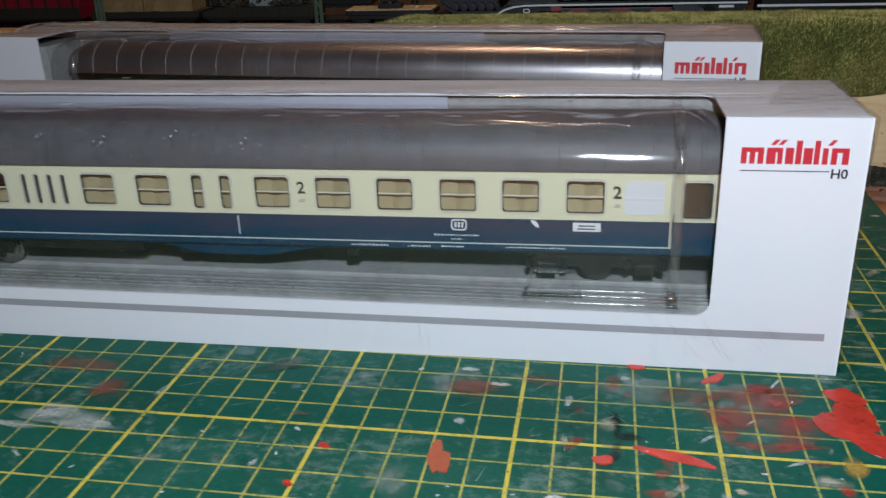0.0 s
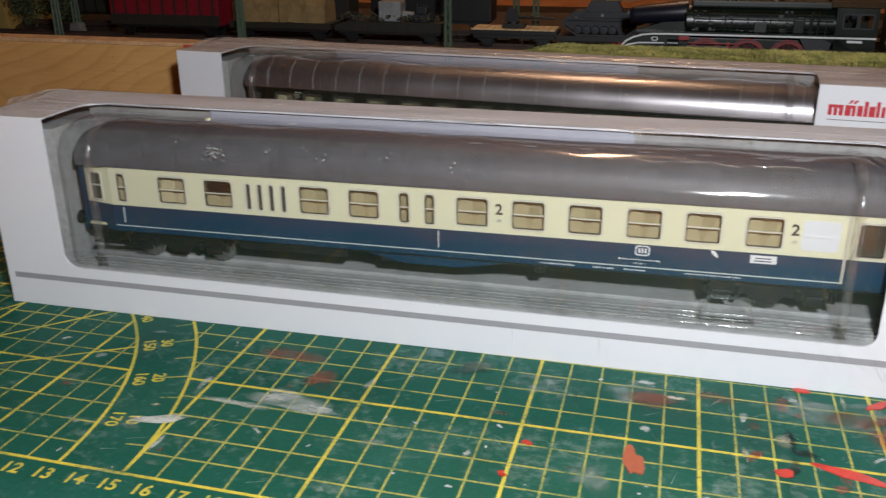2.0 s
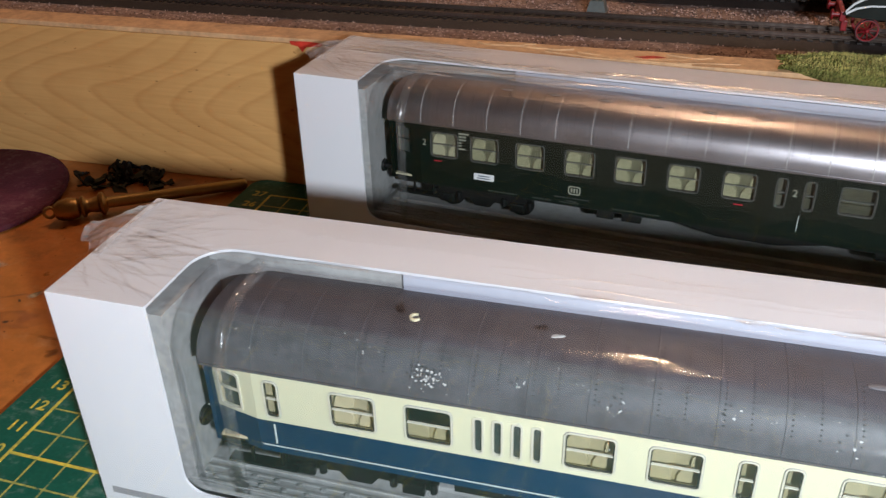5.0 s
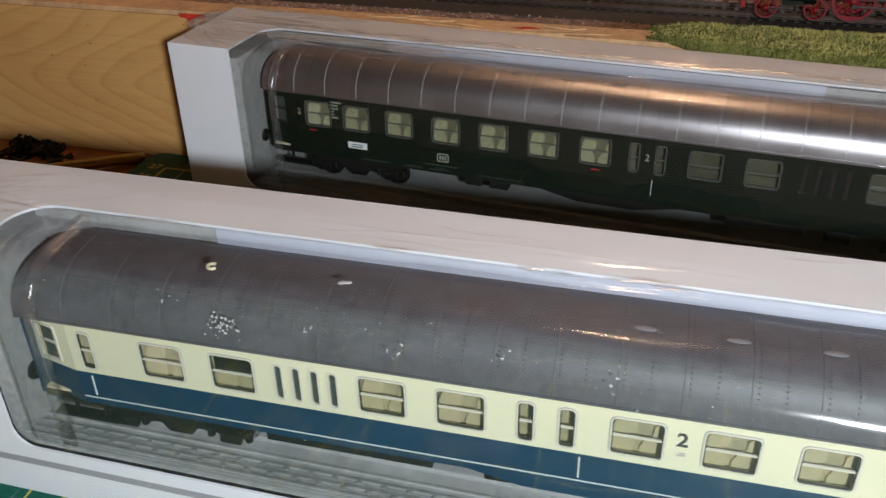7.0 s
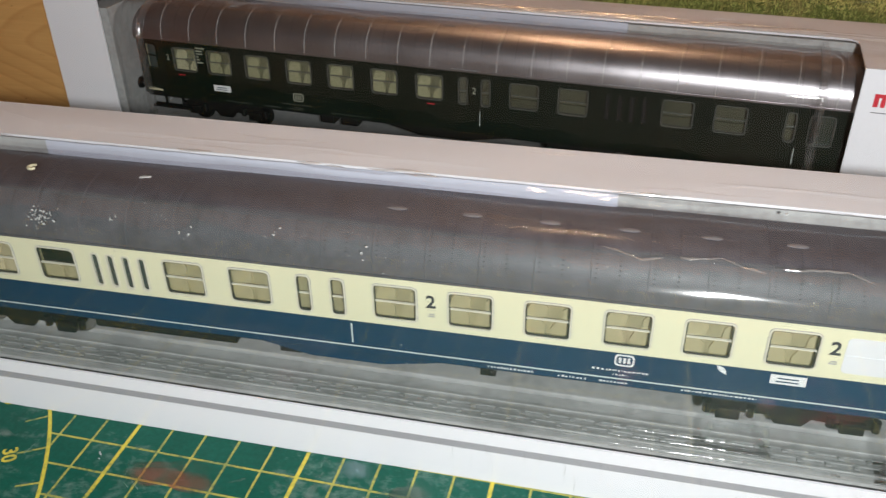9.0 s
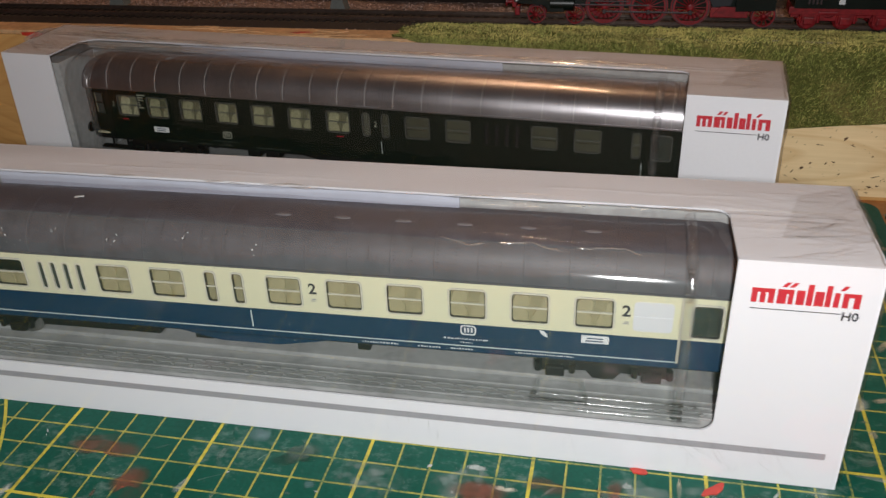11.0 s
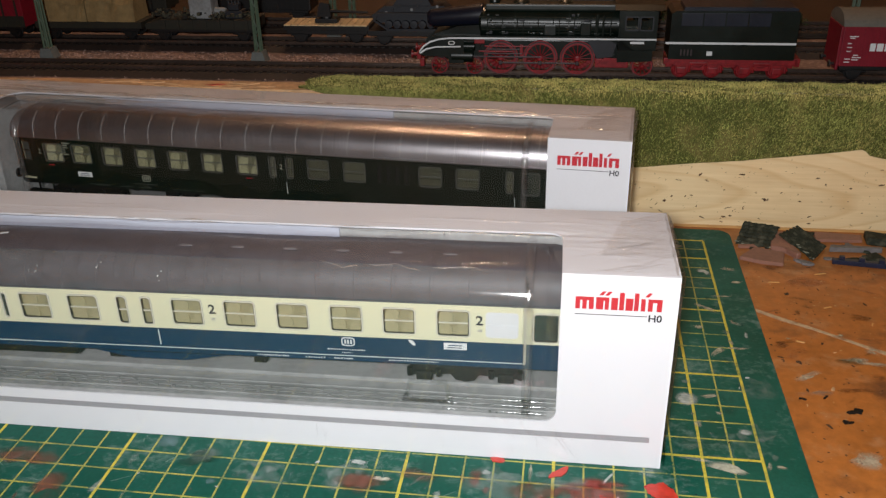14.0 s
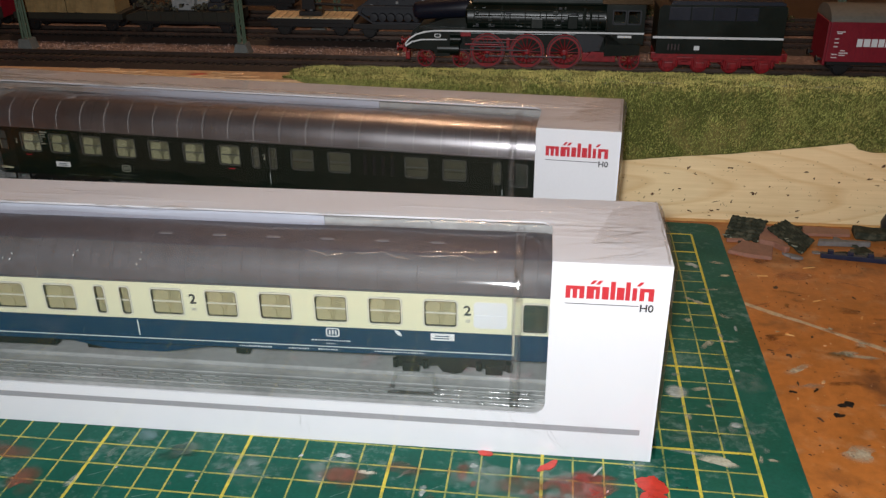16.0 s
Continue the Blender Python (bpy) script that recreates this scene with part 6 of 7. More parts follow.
def spoked_wheel(parent, x, z, r, spokes, y0=-0.98):
    """An open wheel: rim with flange, and hub, spokes, tyre and counterweight as its pieces."""
    rim = ring_plate(B(), circle(0, 0, r * 0.95), circle(0, 0, r * 0.84), upright(0.02), 0.2)
    ring_plate(rim, circle(0, 0, r * 1.06), circle(0, 0, r * 0.86), upright(0.2), 0.06)
    w = part("wheel", rim, LOCO_RED, parent, "red spoked wheel with dull tyre")
    w.location = (x * CM, y0 * CM, z * CM)
    part("tyre", ring_plate(B(), circle(0, 0, r * 1.0), circle(0, 0, r * 0.95), upright(0.0), 0.2), LOCO_STEELGREY, w)
    part("hub", lathe(B(), (0, -0.05, 0), (0, 1, 0), [(0, r * 0.1), (0.03, r * 0.17), (0.24, r * 0.17)], 14), LOCO_RED, w)
    s0 = part("spoke", cyl(B(), (r * 0.14, 0.1, 0), (r * 0.86, 0.1, 0), 0.04, 0.028, 5), LOCO_RED, w)
    for k in range(1, spokes):
        o = again(s0)
        o.matrix_basis = pose(0, 0, 0, 0, 360.0 * k / spokes, 0)
    if r > 1:
        part("counterweight", plate(B(), [(r * 0.86 * math.cos(radians(a)), r * 0.86 * math.sin(radians(a))) for a in range(238, 303, 8)], upright(0.05), 0.08), LOCO_RED, w)


def locomotive():
    y = 46.4 - 0.46
    e = thing("steam_locomotive", 24.0, y, RZ, LT, "black streamlined model steam locomotive with red wheels, white stripe", "locomotive")
    # boiler and streamlined nose
    part("boiler", lathe(B(), (4.6, 0, 3.35), (1, 0, 0), [(0, 0.95), (0.15, 1.12), (9.6, 1.15), (9.6, 0.9)], 30), LOCO_BLACK, e, smooth=True)
    hood = lathe(B(), (0.95, 0, 3.62), (1, 0, 0.075), [(0, 0.12), (0.04, 0.38), (0.14, 0.5), (0.4, 0.58), (3.9, 0.78), (3.95, 0.6)], 30)
    part("smokebox_cowl", hood, LOCO_NOSE, e, "smooth blue-black tapering hood", smooth=True)
    saddle = plate(B(), [(0.9, 1.9), (4.7, 1.9), (4.7, 3.4), (3.2, 3.3), (1.5, 2.75)], upright(-0.95), 1.9)
    part("smokebox_saddle", saddle, LOCO_BLACK, e)
    skirt = B()
    edge = [(0.45, 1.5), (0.7, 2.0), (1.3, 2.45), (2.3, 2.72), (3.6, 2.8), (3.6, 0.9), (2.6, 0.88), (2.5, 1.3), (1.0, 1.38)]
    for yy in (-1.5, 1.42):
        plate(skirt, edge, upright(yy), 0.08)
    box(skirt, 3.6, -1.5, 2.55, 15.8, -1.42, 2.8)
    box(skirt, 3.6, 1.42, 2.55, 15.8, 1.5, 2.8)
    box(skirt, 1.5, -1.42, 2.6, 15.6, 1.42, 2.72)
    part("running_board", skirt, LOCO_BLACK, e)
    line = B()
    upper = [(0.55, 1.75), (0.85, 2.12), (1.3, 2.4), (1.9, 2.58), (2.6, 2.66), (3.6, 2.68), (16.4, 2.7)]
    lower = [(0.55, 1.62), (0.9, 2.02), (1.35, 2.3), (1.95, 2.48), (2.6, 2.56), (3.6, 2.57), (16.4, 2.59)]
    plate(line, upper + lower[::-1], upright(-1.52), 0.02)
    part("white_stripe", line, WHITE_PRINT, e)
    l2 = B()
    plate(l2, [(0.55, 1.62), (1.0, 1.9), (1.7, 2.05), (3.4, 2.08), (3.4, 2.0), (1.7, 1.96), (1.05, 1.8), (0.62, 1.52)], upright(-1.52), 0.02)
    part("white_stripe", l2, WHITE_PRINT, e)
    part("badge", ring_plate(B(), round_rect(2.55, 2.16, 3.0, 2.42, 0.12), round_rect(2.62, 2.21, 2.93, 2.37, 0.08), upright(-1.515), 0.012), WHITE_PRINT, e)
    part("frame", box(B(), 1.6, -0.5, 0.95, 16.2, 0.5, 2.3, 0.05), LOCO_BLACK, e)
    bb = B()
    box(bb, 0.35, -1.3, 1.1, 0.62, 1.3, 1.6, 0.04)
    box(bb, 0.5, -1.1, 0.55, 0.8, -0.5, 1.1, 0.04)
    for yy in (-1.0, 1.0):
        lathe(bb, (0.35, yy, 1.38), (-1, 0, 0), [(0, 0.12), (0.3, 0.12), (0.32, 0.27), (0.4, 0.28), (0.44, 0.2)], 14)
    part("buffer_beam", bb, LOCO_RED, e, "red buffer beam with two buffers")
    for x, z, r, s in ((1.85, 0.58, 0.58, 9), (4.3, 0.58, 0.58, 9), (6.1, 1.16, 1.12, 16), (8.78, 1.16, 1.12, 16), (11.3, 1.16, 1.12, 16), (15.65, 0.72, 0.70, 11)):
        spoked_wheel(e, x, z, r, s)
        part("far_wheel", ring_plate(B(), circle(x, z, r * 1.04), circle(x, z, r * 0.8), upright(0.75), 0.25), LOCO_RED, e)
    for x0, y0, z0, x1, z1 in ((6.0, -1.2, 0.84, 11.4, 0.95), (4.2, -1.3, 1.28, 8.8, 1.37), (5.0, -1.28, 1.5, 7.6, 1.58), (5.2, -1.24, 1.78, 7.5, 1.86)):
        part("rod", box(B(), x0, y0, z0, x1, y0 + 0.08, z1, 0.02), LOCO_STEELGREY, e)
    for x in (6.1, 8.78, 11.3):
        part("crank_pin", lathe(B(), (x, -1.25, 0.9), (0, 1, 0), [(0, 0.1), (0.02, 0.14), (0.2, 0.14)], 12), LOCO_STEELGREY, e)
    for nm, x0, y0, z0, x1, y1, z1 in (("guide_bar", 4.6, -1.22, 1.62, 6.9, -1.1, 1.72), ("link", 7.4, -1.25, 1.3, 7.62, -1.12, 2.15), ("bracket", 4.3, -1.25, 2.2, 5.0, -1.0, 2.5), ("valve_rod", 5.0, -1.28, 2.0, 8.2, -1.2, 2.08), ("ash_pan", 12.5, -1.0, 0.6, 14.7, -0.7, 1.2)):
        part(nm, box(B(), x0, y0, z0, x1, y1, z1, 0.03), LOCO_RED, e)
    part("side_plate", plate(B(), [(12.6, 0.75), (14.7, 0.75), (14.2, 1.25), (13.1, 1.3)], upright(-1.12), 0.1), LOCO_RED, e)
    part("side_plate", plate(B(), [(11.9, 2.5), (13.9, 2.5), (13.6, 1.4), (12.6, 1.3)], upright(-1.3), 0.08), SLATE, e)
    cylb = B()
    lathe(cylb, (2.7, -1.12, 1.35), (1, 0, 0), [(0, 0.3), (0.05, 0.45), (1.5, 0.45), (1.55, 0.3)], 16)
    lathe(cylb, (2.6, -1.0, 1.95), (1, 0, 0), [(0, 0.2), (0.05, 0.3), (1.7, 0.3), (1.75, 0.2)], 14)
    part("cylinder", cylb, LOCO_BLACK, e, smooth=True)
    cab = B()
    holed_wall(cab, 13.9, 16.4, 1.9, 4.6, [(14.35, 3.25, 15.15, 4.1), (15.3, 3.25, 16.1, 4.1)], -1.5, 0.1)
    holed_wall(cab, 13.9, 16.4, 1.9, 4.6, [(14.35, 3.25, 15.15, 4.1), (15.3, 3.25, 16.1, 4.1)], 1.4, 0.1)
    box(cab, 13.9, -1.4, 1.9, 14.0, 1.4, 4.6)
    plate(cab, [(13.0, 2.7), (13.9, 2.7), (13.9, 1.1), (16.2, 1.2), (16.2, 2.0), (15.0, 1.9)], upright(-1.5), 0.08)
    part("cab", cab, LOCO_BLACK, e)
    part("cab_roof", plate(B(), [(-1.6, 4.55), (-1.1, 4.85), (0, 5.0), (1.1, 4.85), (1.6, 4.55), (1.5, 4.5), (0, 4.85), (-1.5, 4.5)], lambda u, v, w: (13.6 + w, u, v), 3.2), LOCO_BLACK, e)
    cf = part("cab_window", ring_plate(B(), round_rect(14.3, 3.2, 15.2, 4.15, 0.1), round_rect(14.38, 3.28, 15.12, 4.07, 0.06), upright(-1.53), 0.06), SLATE, e)
    part("pane", box(B(), 14.35, -1.47, 3.25, 15.15, -1.46, 4.1), PANE, cf).visible_shadow = False
    c2 = part("cab_window", ring_plate(B(), round_rect(15.25, 3.2, 16.15, 4.15, 0.1), round_rect(15.33, 3.28, 16.07, 4.07, 0.06), upright(-1.53), 0.06), SLATE, e)
    part("pane", box(B(), 15.3, -1.47, 3.25, 16.1, -1.46, 4.1), PANE, c2).visible_shadow = False
    for z, a, b in ((3.95, 4.6, 13.8), (3.6, 5.2, 13.8), (3.15, 4.8, 12.6), (2.95, 6.0, 13.6)):
        part("pipe", cyl(B(), (a, -1.12 - 0.05 * (z < 3.7), z), (b, -1.12 - 0.05 * (z < 3.7), z), 0.05, None, 6), LOCO_GREY, e)
    stan = part("stanchion", cyl(B(), (0, -1.2, 3.9), (0, -1.14, 2.8), 0.035, None, 5), LOCO_GREY, e)
    stan.location.x = 5.2 * CM
    for k in range(1, 11):
        again(stan, 5.2 + k * 0.8 + 0.2 * (k % 3))
    part("pump", box(B(), 9.0, -1.32, 2.8, 9.8, -1.0, 3.5, 0.06), LOCO_GREY, e)
    part("pump", box(B(), 11.4, -1.3, 2.8, 12.1, -1.0, 3.7, 0.06), LOCO_BLACK, e)
    part("pipe", cyl(B(), (12.5, -1.25, 2.8), (12.5, -1.25, 4.2), 0.09, None, 8), LOCO_GREY, e)
    part("pipe", cyl(B(), (12.9, -1.25, 2.8), (12.9, -1.25, 4.1), 0.07, None, 8), LOCO_GREY, e)
    rng = random.Random(31)
    for k in range(26):
        x, z = rng.uniform(5, 13.4), rng.choice([2.85, 3.25, 3.7, 4.05])
        part("fitting", box(B(), x, -1.24, z, x + rng.uniform(0.08, 0.35), -1.05, z + rng.uniform(0.06, 0.25), 0.02), rng.choice([LOCO_GREY, LOCO_BLACK, SLATE]), e)
    part("boiler_band", ring_plate(B(), circle(0, 3.35, 1.17, 30), circle(0, 3.35, 1.1, 30), lambda u, v, w: (7.0 + w, u, v), 0.08), LOCO_GREY, e)
    part("boiler_band", ring_plate(B(), circle(0, 3.35, 1.17, 30), circle(0, 3.35, 1.1, 30), lambda u, v, w: (10.6 + w, u, v), 0.08), LOCO_GREY, e)
    part("upper_casing", box(B(), 5.0, -0.75, 4.3, 13.8, 0.75, 4.75, 0.12), LOCO_GREY, e, "grey-green upper casing")
    for nm, x, z, pr in (("dome", 7.4, 4.3, [(0, 0.6), (0.5, 0.55), (0.7, 0.3), (0.75, 0.02)]), ("chimney", 5.6, 4.2, [(0, 0.4), (0.6, 0.38), (0.62, 0.42), (0.75, 0.4)]), ("dome", 10.4, 4.3, [(0, 0.55), (0.45, 0.5), (0.62, 0.3), (0.66, 0.02)])):
        part(nm, lathe(B(), (x, 0, z), (0, 0, 1), pr, 16), LOCO_BLACK, e, smooth=True)
    part("number_bar", box(B(), 14.7, -1.535, 2.35, 15.6, -1.51, 2.5), WHITE_PRINT, e, "small pale number bar")
    # tender
    t = thing("tender", 24.0, y, RZ, LT, "black-green model locomotive tender with white stripe and red frames", "tender")
    tb = plate(B(), [(17.25, 1.35), (25.3, 1.35), (25.3, 4.4), (25.2, 4.5), (17.5, 4.5), (17.25, 4.3)], upright(-1.45), 2.9)
    part("body", tb, LOCO_BLACK, t)
    part("coal_bunker", plate(B(), [(17.9, 4.0), (25.2, 4.0), (25.2, 4.62), (24.9, 4.72), (18.1, 4.72)], upright(-1.2), 2.4), BLUEBLACK, t)
    panel = part("side_sheet", box(B(), 17.9, -1.5, 3.55, 19.25, -1.45, 4.4, 0.02), BLUEBLACK, t)
    for k in range(1, 4):
        again(panel, 1.42 * k)
    part("white_stripe", box(B(), 17.0, -1.47, 2.36, 25.3, -1.45, 2.5), WHITE_PRINT, t)
    part("printed_patch", box(B(), 19.7, -1.475, 1.62, 20.05, -1.455, 1.9), WHITE_PRINT, t)
    nb = B()
    for k in range(4):
        box(nb, 18.0 + k * 0.22, -1.47, 1.6, 18.1 + k * 0.22, -1.45, 2.0)
    part("printed_bars", nb, LOCO_STEELGREY, t)
    tf = B()
    box(tf, 17.0, -1.3, 0.95, 25.6, -1.15, 1.4, 0.04)
    for xa in (17.5, 21.6):
        plate(tf, [(xa, 0.62), (xa + 3.45, 0.62), (xa + 3.3, 0.98), (xa + 2.2, 1.02), (xa + 1.9, 0.8), (xa + 1.55, 0.8), (xa + 1.25, 1.02), (xa + 0.15, 0.98)], upright(-1.36), 0.14)
        for dx in (0.7, 2.75):
            box(tf, xa + dx - 0.3, -1.44, 0.36, xa + dx + 0.3, -1.24, 0.82, 0.07)
            for e2 in (-0.5, 0.5):
                cyl(tf, (xa + dx + e2, -1.4, 0.5), (xa + dx + e2, -1.4, 0.95), 0.09, None, 8)
        box(tf, xa + 1.2, -1.42, 0.98, xa + 2.3, -1.28, 1.16, 0.05)
    box(tf, 25.4, -1.3, 0.9, 25.75, 1.3, 1.45, 0.04)
    box(tf, 17.2, -0.9, 0.7, 25.4, 0.9, 1.3)
    part("frame", tf, LOCO_RED, t, "red bogie frames")
    for k in range(4):
        part("wheel", lathe(B(), (18.2 + k * 2.05, -0.98, 0.55), (0, 1, 0), [(0, 0.15), (0.02, 0.5), (0.2, 0.55), (0.22, 0.6), (0.27, 0.6)], 22), LOCO_RED, t, smooth=True)
        part("far_wheel", lathe(B(), (18.2 + k * 2.05, 0.72, 0.55), (0, 1, 0), [(0, 0.15), (0.02, 0.5), (0.2, 0.55), (0.25, 0.6)], 18), LOCO_RED, t)


def wagon_gear(parent, x0, x1, y0=-1.2, material=None, base=0.0):
    material = material or BLACK
    ub = B()
    box(ub, x0, y0, base + 0.75, x1, -y0, base + 1.05)
    for x in (x0 + 1.0, x1 - 1.0):
        for yy in (y0, -y0 - 0.1):
            plate(ub, [(x - 0.5, base + 0.8), (x + 0.5, base + 0.8), (x + 0.25, base + 0.35), (x - 0.25, base + 0.35)], upright(yy), 0.1)
            box(ub, x - 0.7, yy - 0.04, base + 0.6, x + 0.7, yy + 0.1, base + 0.7)
    part("underframe", ub, material, parent)
    for x in (x0 + 1.0, x1 - 1.0):
        w = B()
        for yy in (-0.95, 0.72):
            lathe(w, (x, yy, base + 0.55), (0, 1, 0), [(0, 0.15), (0.02, 0.48), (0.16, 0.52), (0.18, 0.58), (0.23, 0.58)], 20)
        cyl(w, (x, -0.9, base + 0.55), (x, 0.9, base + 0.55), 0.07, None, 8)
        part("wheelset", w, material, parent, smooth=True)


def red_wagon():
    w = thing("goods_wagon", 52.1, 45.95 + 0.45, RZ, LT, "crimson covered model goods wagon with grey roof, pale lettering bars", "wagon")
    part("body", box(B(), 0, -1.5, 1.05, 11, 1.5, 3.65, 0.03), CRIMSON, w)
    for k in range(24):
        if k == 0:
            bd = part("board_joint", box(B(), 0.4, -1.515, 1.1, 0.43, -1.5, 3.6), CRIMSON, w)
        else:
            again(bd, 0.45 * k)
    part("roof", plate(B(), [(-1.6, 3.62)] + [(-1.6 * math.cos(radians(a)), 3.65 + 0.85 * math.sin(radians(a))) for a in range(0, 181, 12)] + [(1.6, 3.62)], lambda u, v, x: (-0.1 + x, u, v), 11.2), ROOF_DUSTY, w, "dusty grey curved roof")
    bars = B()
    for k, (u, wd) in enumerate(((1.75, 0.34), (2.17, 0.4), (2.65, 0.36), (3.08, 0.36), (3.5, 0.12), (3.7, 0.38), (4.15, 0.34), (4.6, 0.36))):
        box(bars, u, -1.52, 2.05, u + wd, -1.5, 2.55)
    part("lettering_bars", bars, WHITE_PRINT, w, "row of plain white blocks")
    small = B()
    for a, b, z in ((0.4, 0.95, 2.95), (0.45, 0.75, 2.85), (0.35, 0.6, 2.5), (0.35, 0.65, 2.25), (0.35, 0.6, 2.0), (0.8, 1.1, 1.75), (0.75, 1.3, 1.6), (0.75, 1.15, 1.45), (0.3, 0.65, 1.5), (0.3, 0.65, 1.3)):
        box(small, a, -1.52, z, b, -1.5, z + 0.06)
    part("printed_bars", small, WHITE_PRINT, w)
    part("end_frame", box(B(), -0.16, -1.45, 0.8, 0.0, 1.45, 3.6, 0.03), CRIMSON, w)
    for yy in (-1.0, 1.0):
        part("buffer", lathe(B(), (0, yy, 1.1), (-1, 0, 0), [(0, 0.1), (0.4, 0.1), (0.42, 0.25), (0.5, 0.22)], 12), BLACK, w)
    wagon_gear(w, 0.2, 10.8)


def second_row():
    Y = 54.2
    # open wagons with loads, from the far end to beside the engine
    r = thing("low_wagon", 0.6, Y, RZ, LT, "weathered olive low-sided model wagon carrying pale machine parts", "wagon")
    part("body", plate(B(), [(0, 1.0), (9.2, 1.0), (9.2, 1.75), (1.2, 1.75), (0.0, 1.4)], upright(-1.35), 2.7), OLIVE, r)
    wagon_gear(r, 0.3, 9.0)
    rib = part("stake", box(B(), 1.6, -1.43, 1.0, 1.75, -1.35, 1.8), OLIVE, r)
    for k in range(1, 7):
        again(rib, 1.15 * k)
    heap = B()
    rng = random.Random(90)
    for k in range(150):
        x, y, z, q = rng.uniform(0.4, 8.8), rng.uniform(-1.2, 1.2), 1.75 + rng.uniform(0, 0.5) * math.sin(rng.uniform(0.3, 2.8)), rng.uniform(0.08, 0.24)
        plate(heap, blob(x, y, q, q * rng.uniform(0.5, 0.9), rng.uniform(0, 180), rng.random(), 0.4, 6), flat(z), rng.uniform(0.06, 0.25))
    part("rubble", heap, RUBBLE, r, "heap of dark green-brown rubble", kind="stuff")
    m = thing("machine_load", 4.3, Y, RZ + 1.75, LT, "pale grey machine block standing on a low wagon", "machine part")
    part("block", box(B(), 0, -0.8, 0, 1.9, 0.8, 1.6, 0.12), PALE_LOAD, m)
    part("pipe", cyl(B(), (1.9, 0, 0.5), (2.8, 0, 0.5), 0.3, 0.24, 12), PALE_LOAD, m, smooth=True)
    m2 = thing("machine_load", 7.2, Y, RZ + 1.75, LT, "dull grey small engine standing on a low wagon", "machine part")
    mb = B()
    box(mb, 0, -0.6, 0, 1.4, 0.6, 0.6, 0.06)
    box(mb, 0.2, -0.4, 0.6, 1.1, 0.4, 1.1, 0.06)
    for k in range(4):
        cyl(mb, (0.25 + 0.28 * k, -0.2, 1.1), (0.25 + 0.28 * k, -0.2, 1.35), 0.09, None, 8)
    part("block", mb, SLATE, m2)
    tw = thing("tarpaulin_wagon", -9.0, Y, RZ, LT, "dark model wagon with two tan tarpaulin-covered loads", "wagon")
    part("deck", box(B(), 0, -1.4, 1.0, 9.2, 1.4, 1.5, 0.03), OLIVE, tw)
    for x in (0.4, 4.6):
        tv, tfc = [], []
        for i in range(11):
            for j in range(9):
                u, a = i / 10, math.pi * j / 8
                n1 = 0.12 * noise.noise((x + u * 4, a * 2, 3))
                tv.append((x + 4.1 * u, -1.3 * math.cos(a) * (1 + n1), 1.5 + (2.4 + 0.25 * math.sin(u * 6)) * math.sin(a) ** 0.5 + n1))
        for i in range(10):
            for j in range(8):
                a = i * 9 + j
                tfc.append((a, a + 9, a + 10, a + 1))
        tfc += [tuple(range(9)), tuple(range(90, 99))]
        raw_part("tarpaulin", tv, tfc, TARP, tw, "lumpy tan tarpaulin")
    wagon_gear(tw, 0.3, 8.9)
    rw = thing("goods_wagon", -20.5, Y, RZ, LT, "dark weathered red model goods wagon", "wagon")
    part("body", box(B(), 0, -1.4, 1.0, 10.5, 1.4, 3.6, 0.04), CRIMSON, rw)
    rib = part("rib", box(B(), 0.3, -1.48, 1.0, 0.45, -1.4, 3.6), OLIVE, rw)
    for k in range(1, 9):
        again(rib, 1.2 * k)
    part("lower_side", box(B(), -0.02, -1.46, 1.0, 10.52, -1.42, 1.9), OLIVE, rw)
    part("roof", plate(B(), [(-1.5 * math.cos(radians(a)), 3.6 + 0.7 * math.sin(radians(a))) for a in range(0, 181, 15)], lambda u, v, x: (-0.1 + x, u, v), 10.7), ROOF_DUSTY, rw)
    wagon_gear(rw, 0.3, 10.2)
    fw = thing("flat_wagon", 12.2, Y, RZ, LT, "black model flat wagon with tan plank deck", "wagon")
    part("deck", box(B(), 0, -1.35, 1.05, 6.9, 1.35, 1.4, 0.03), BLACK, fw)
    pl = part("plank", box(B(), 0.05, -1.3, 1.4, 0.55, 1.3, 1.47), DECK, fw)
    for k in range(1, 12):
        again(pl, 0.56 * k)
    wagon_gear(fw, 0.2, 6.7)
    gn = thing("gun_load", 14.6, Y, RZ + 1.47, LT, "black model field gun on a flat wagon", "gun")
    gb = B()
    box(gb, 0, -0.6, 0, 1.8, 0.6, 0.35, 0.05)
    lathe(gb, (0.8, 0, 0.3), (0, 0, 1), [(0, 0.5), (0.4, 0.42), (0.5, 0.3)], 14)
    plate(gb, [(0.2, 0.5), (1.3, 0.5), (1.2, 1.5), (0.5, 1.6), (0.3, 1.2)], upright(-0.5), 0.2)
    part("mount", gb, BLACK, gn)
    part("barrel", cyl(B(), (1.1, 0, 0.85), (4.2, 0, 0.75), 0.14, 0.1, 10), BLACK, gn, smooth=True)
    tk = thing("tracked_vehicle", 19.4, Y, RZ + 0.75, LT, "slate-grey tracked model vehicle on a flat wagon", "vehicle")
    part("hull", plate(B(), [(0.2, 0.9), (6.0, 0.9), (6.4, 1.5), (5.6, 2.2), (1.0, 2.2), (0.0, 1.5)], upright(-1.0), 2.0), SLATE, tk)
    ring_o = [(0.1, 1.15), (0.35, 1.7), (0.9, 1.75), (5.6, 1.75), (6.2, 1.5), (6.2, 1.1), (5.4, 0.4), (1.2, 0.4)]
    ring_i = [(0.28, 1.18), (0.45, 1.55), (0.95, 1.6), (5.5, 1.6), (6.0, 1.42), (6.0, 1.16), (5.32, 0.54), (1.26, 0.54)]
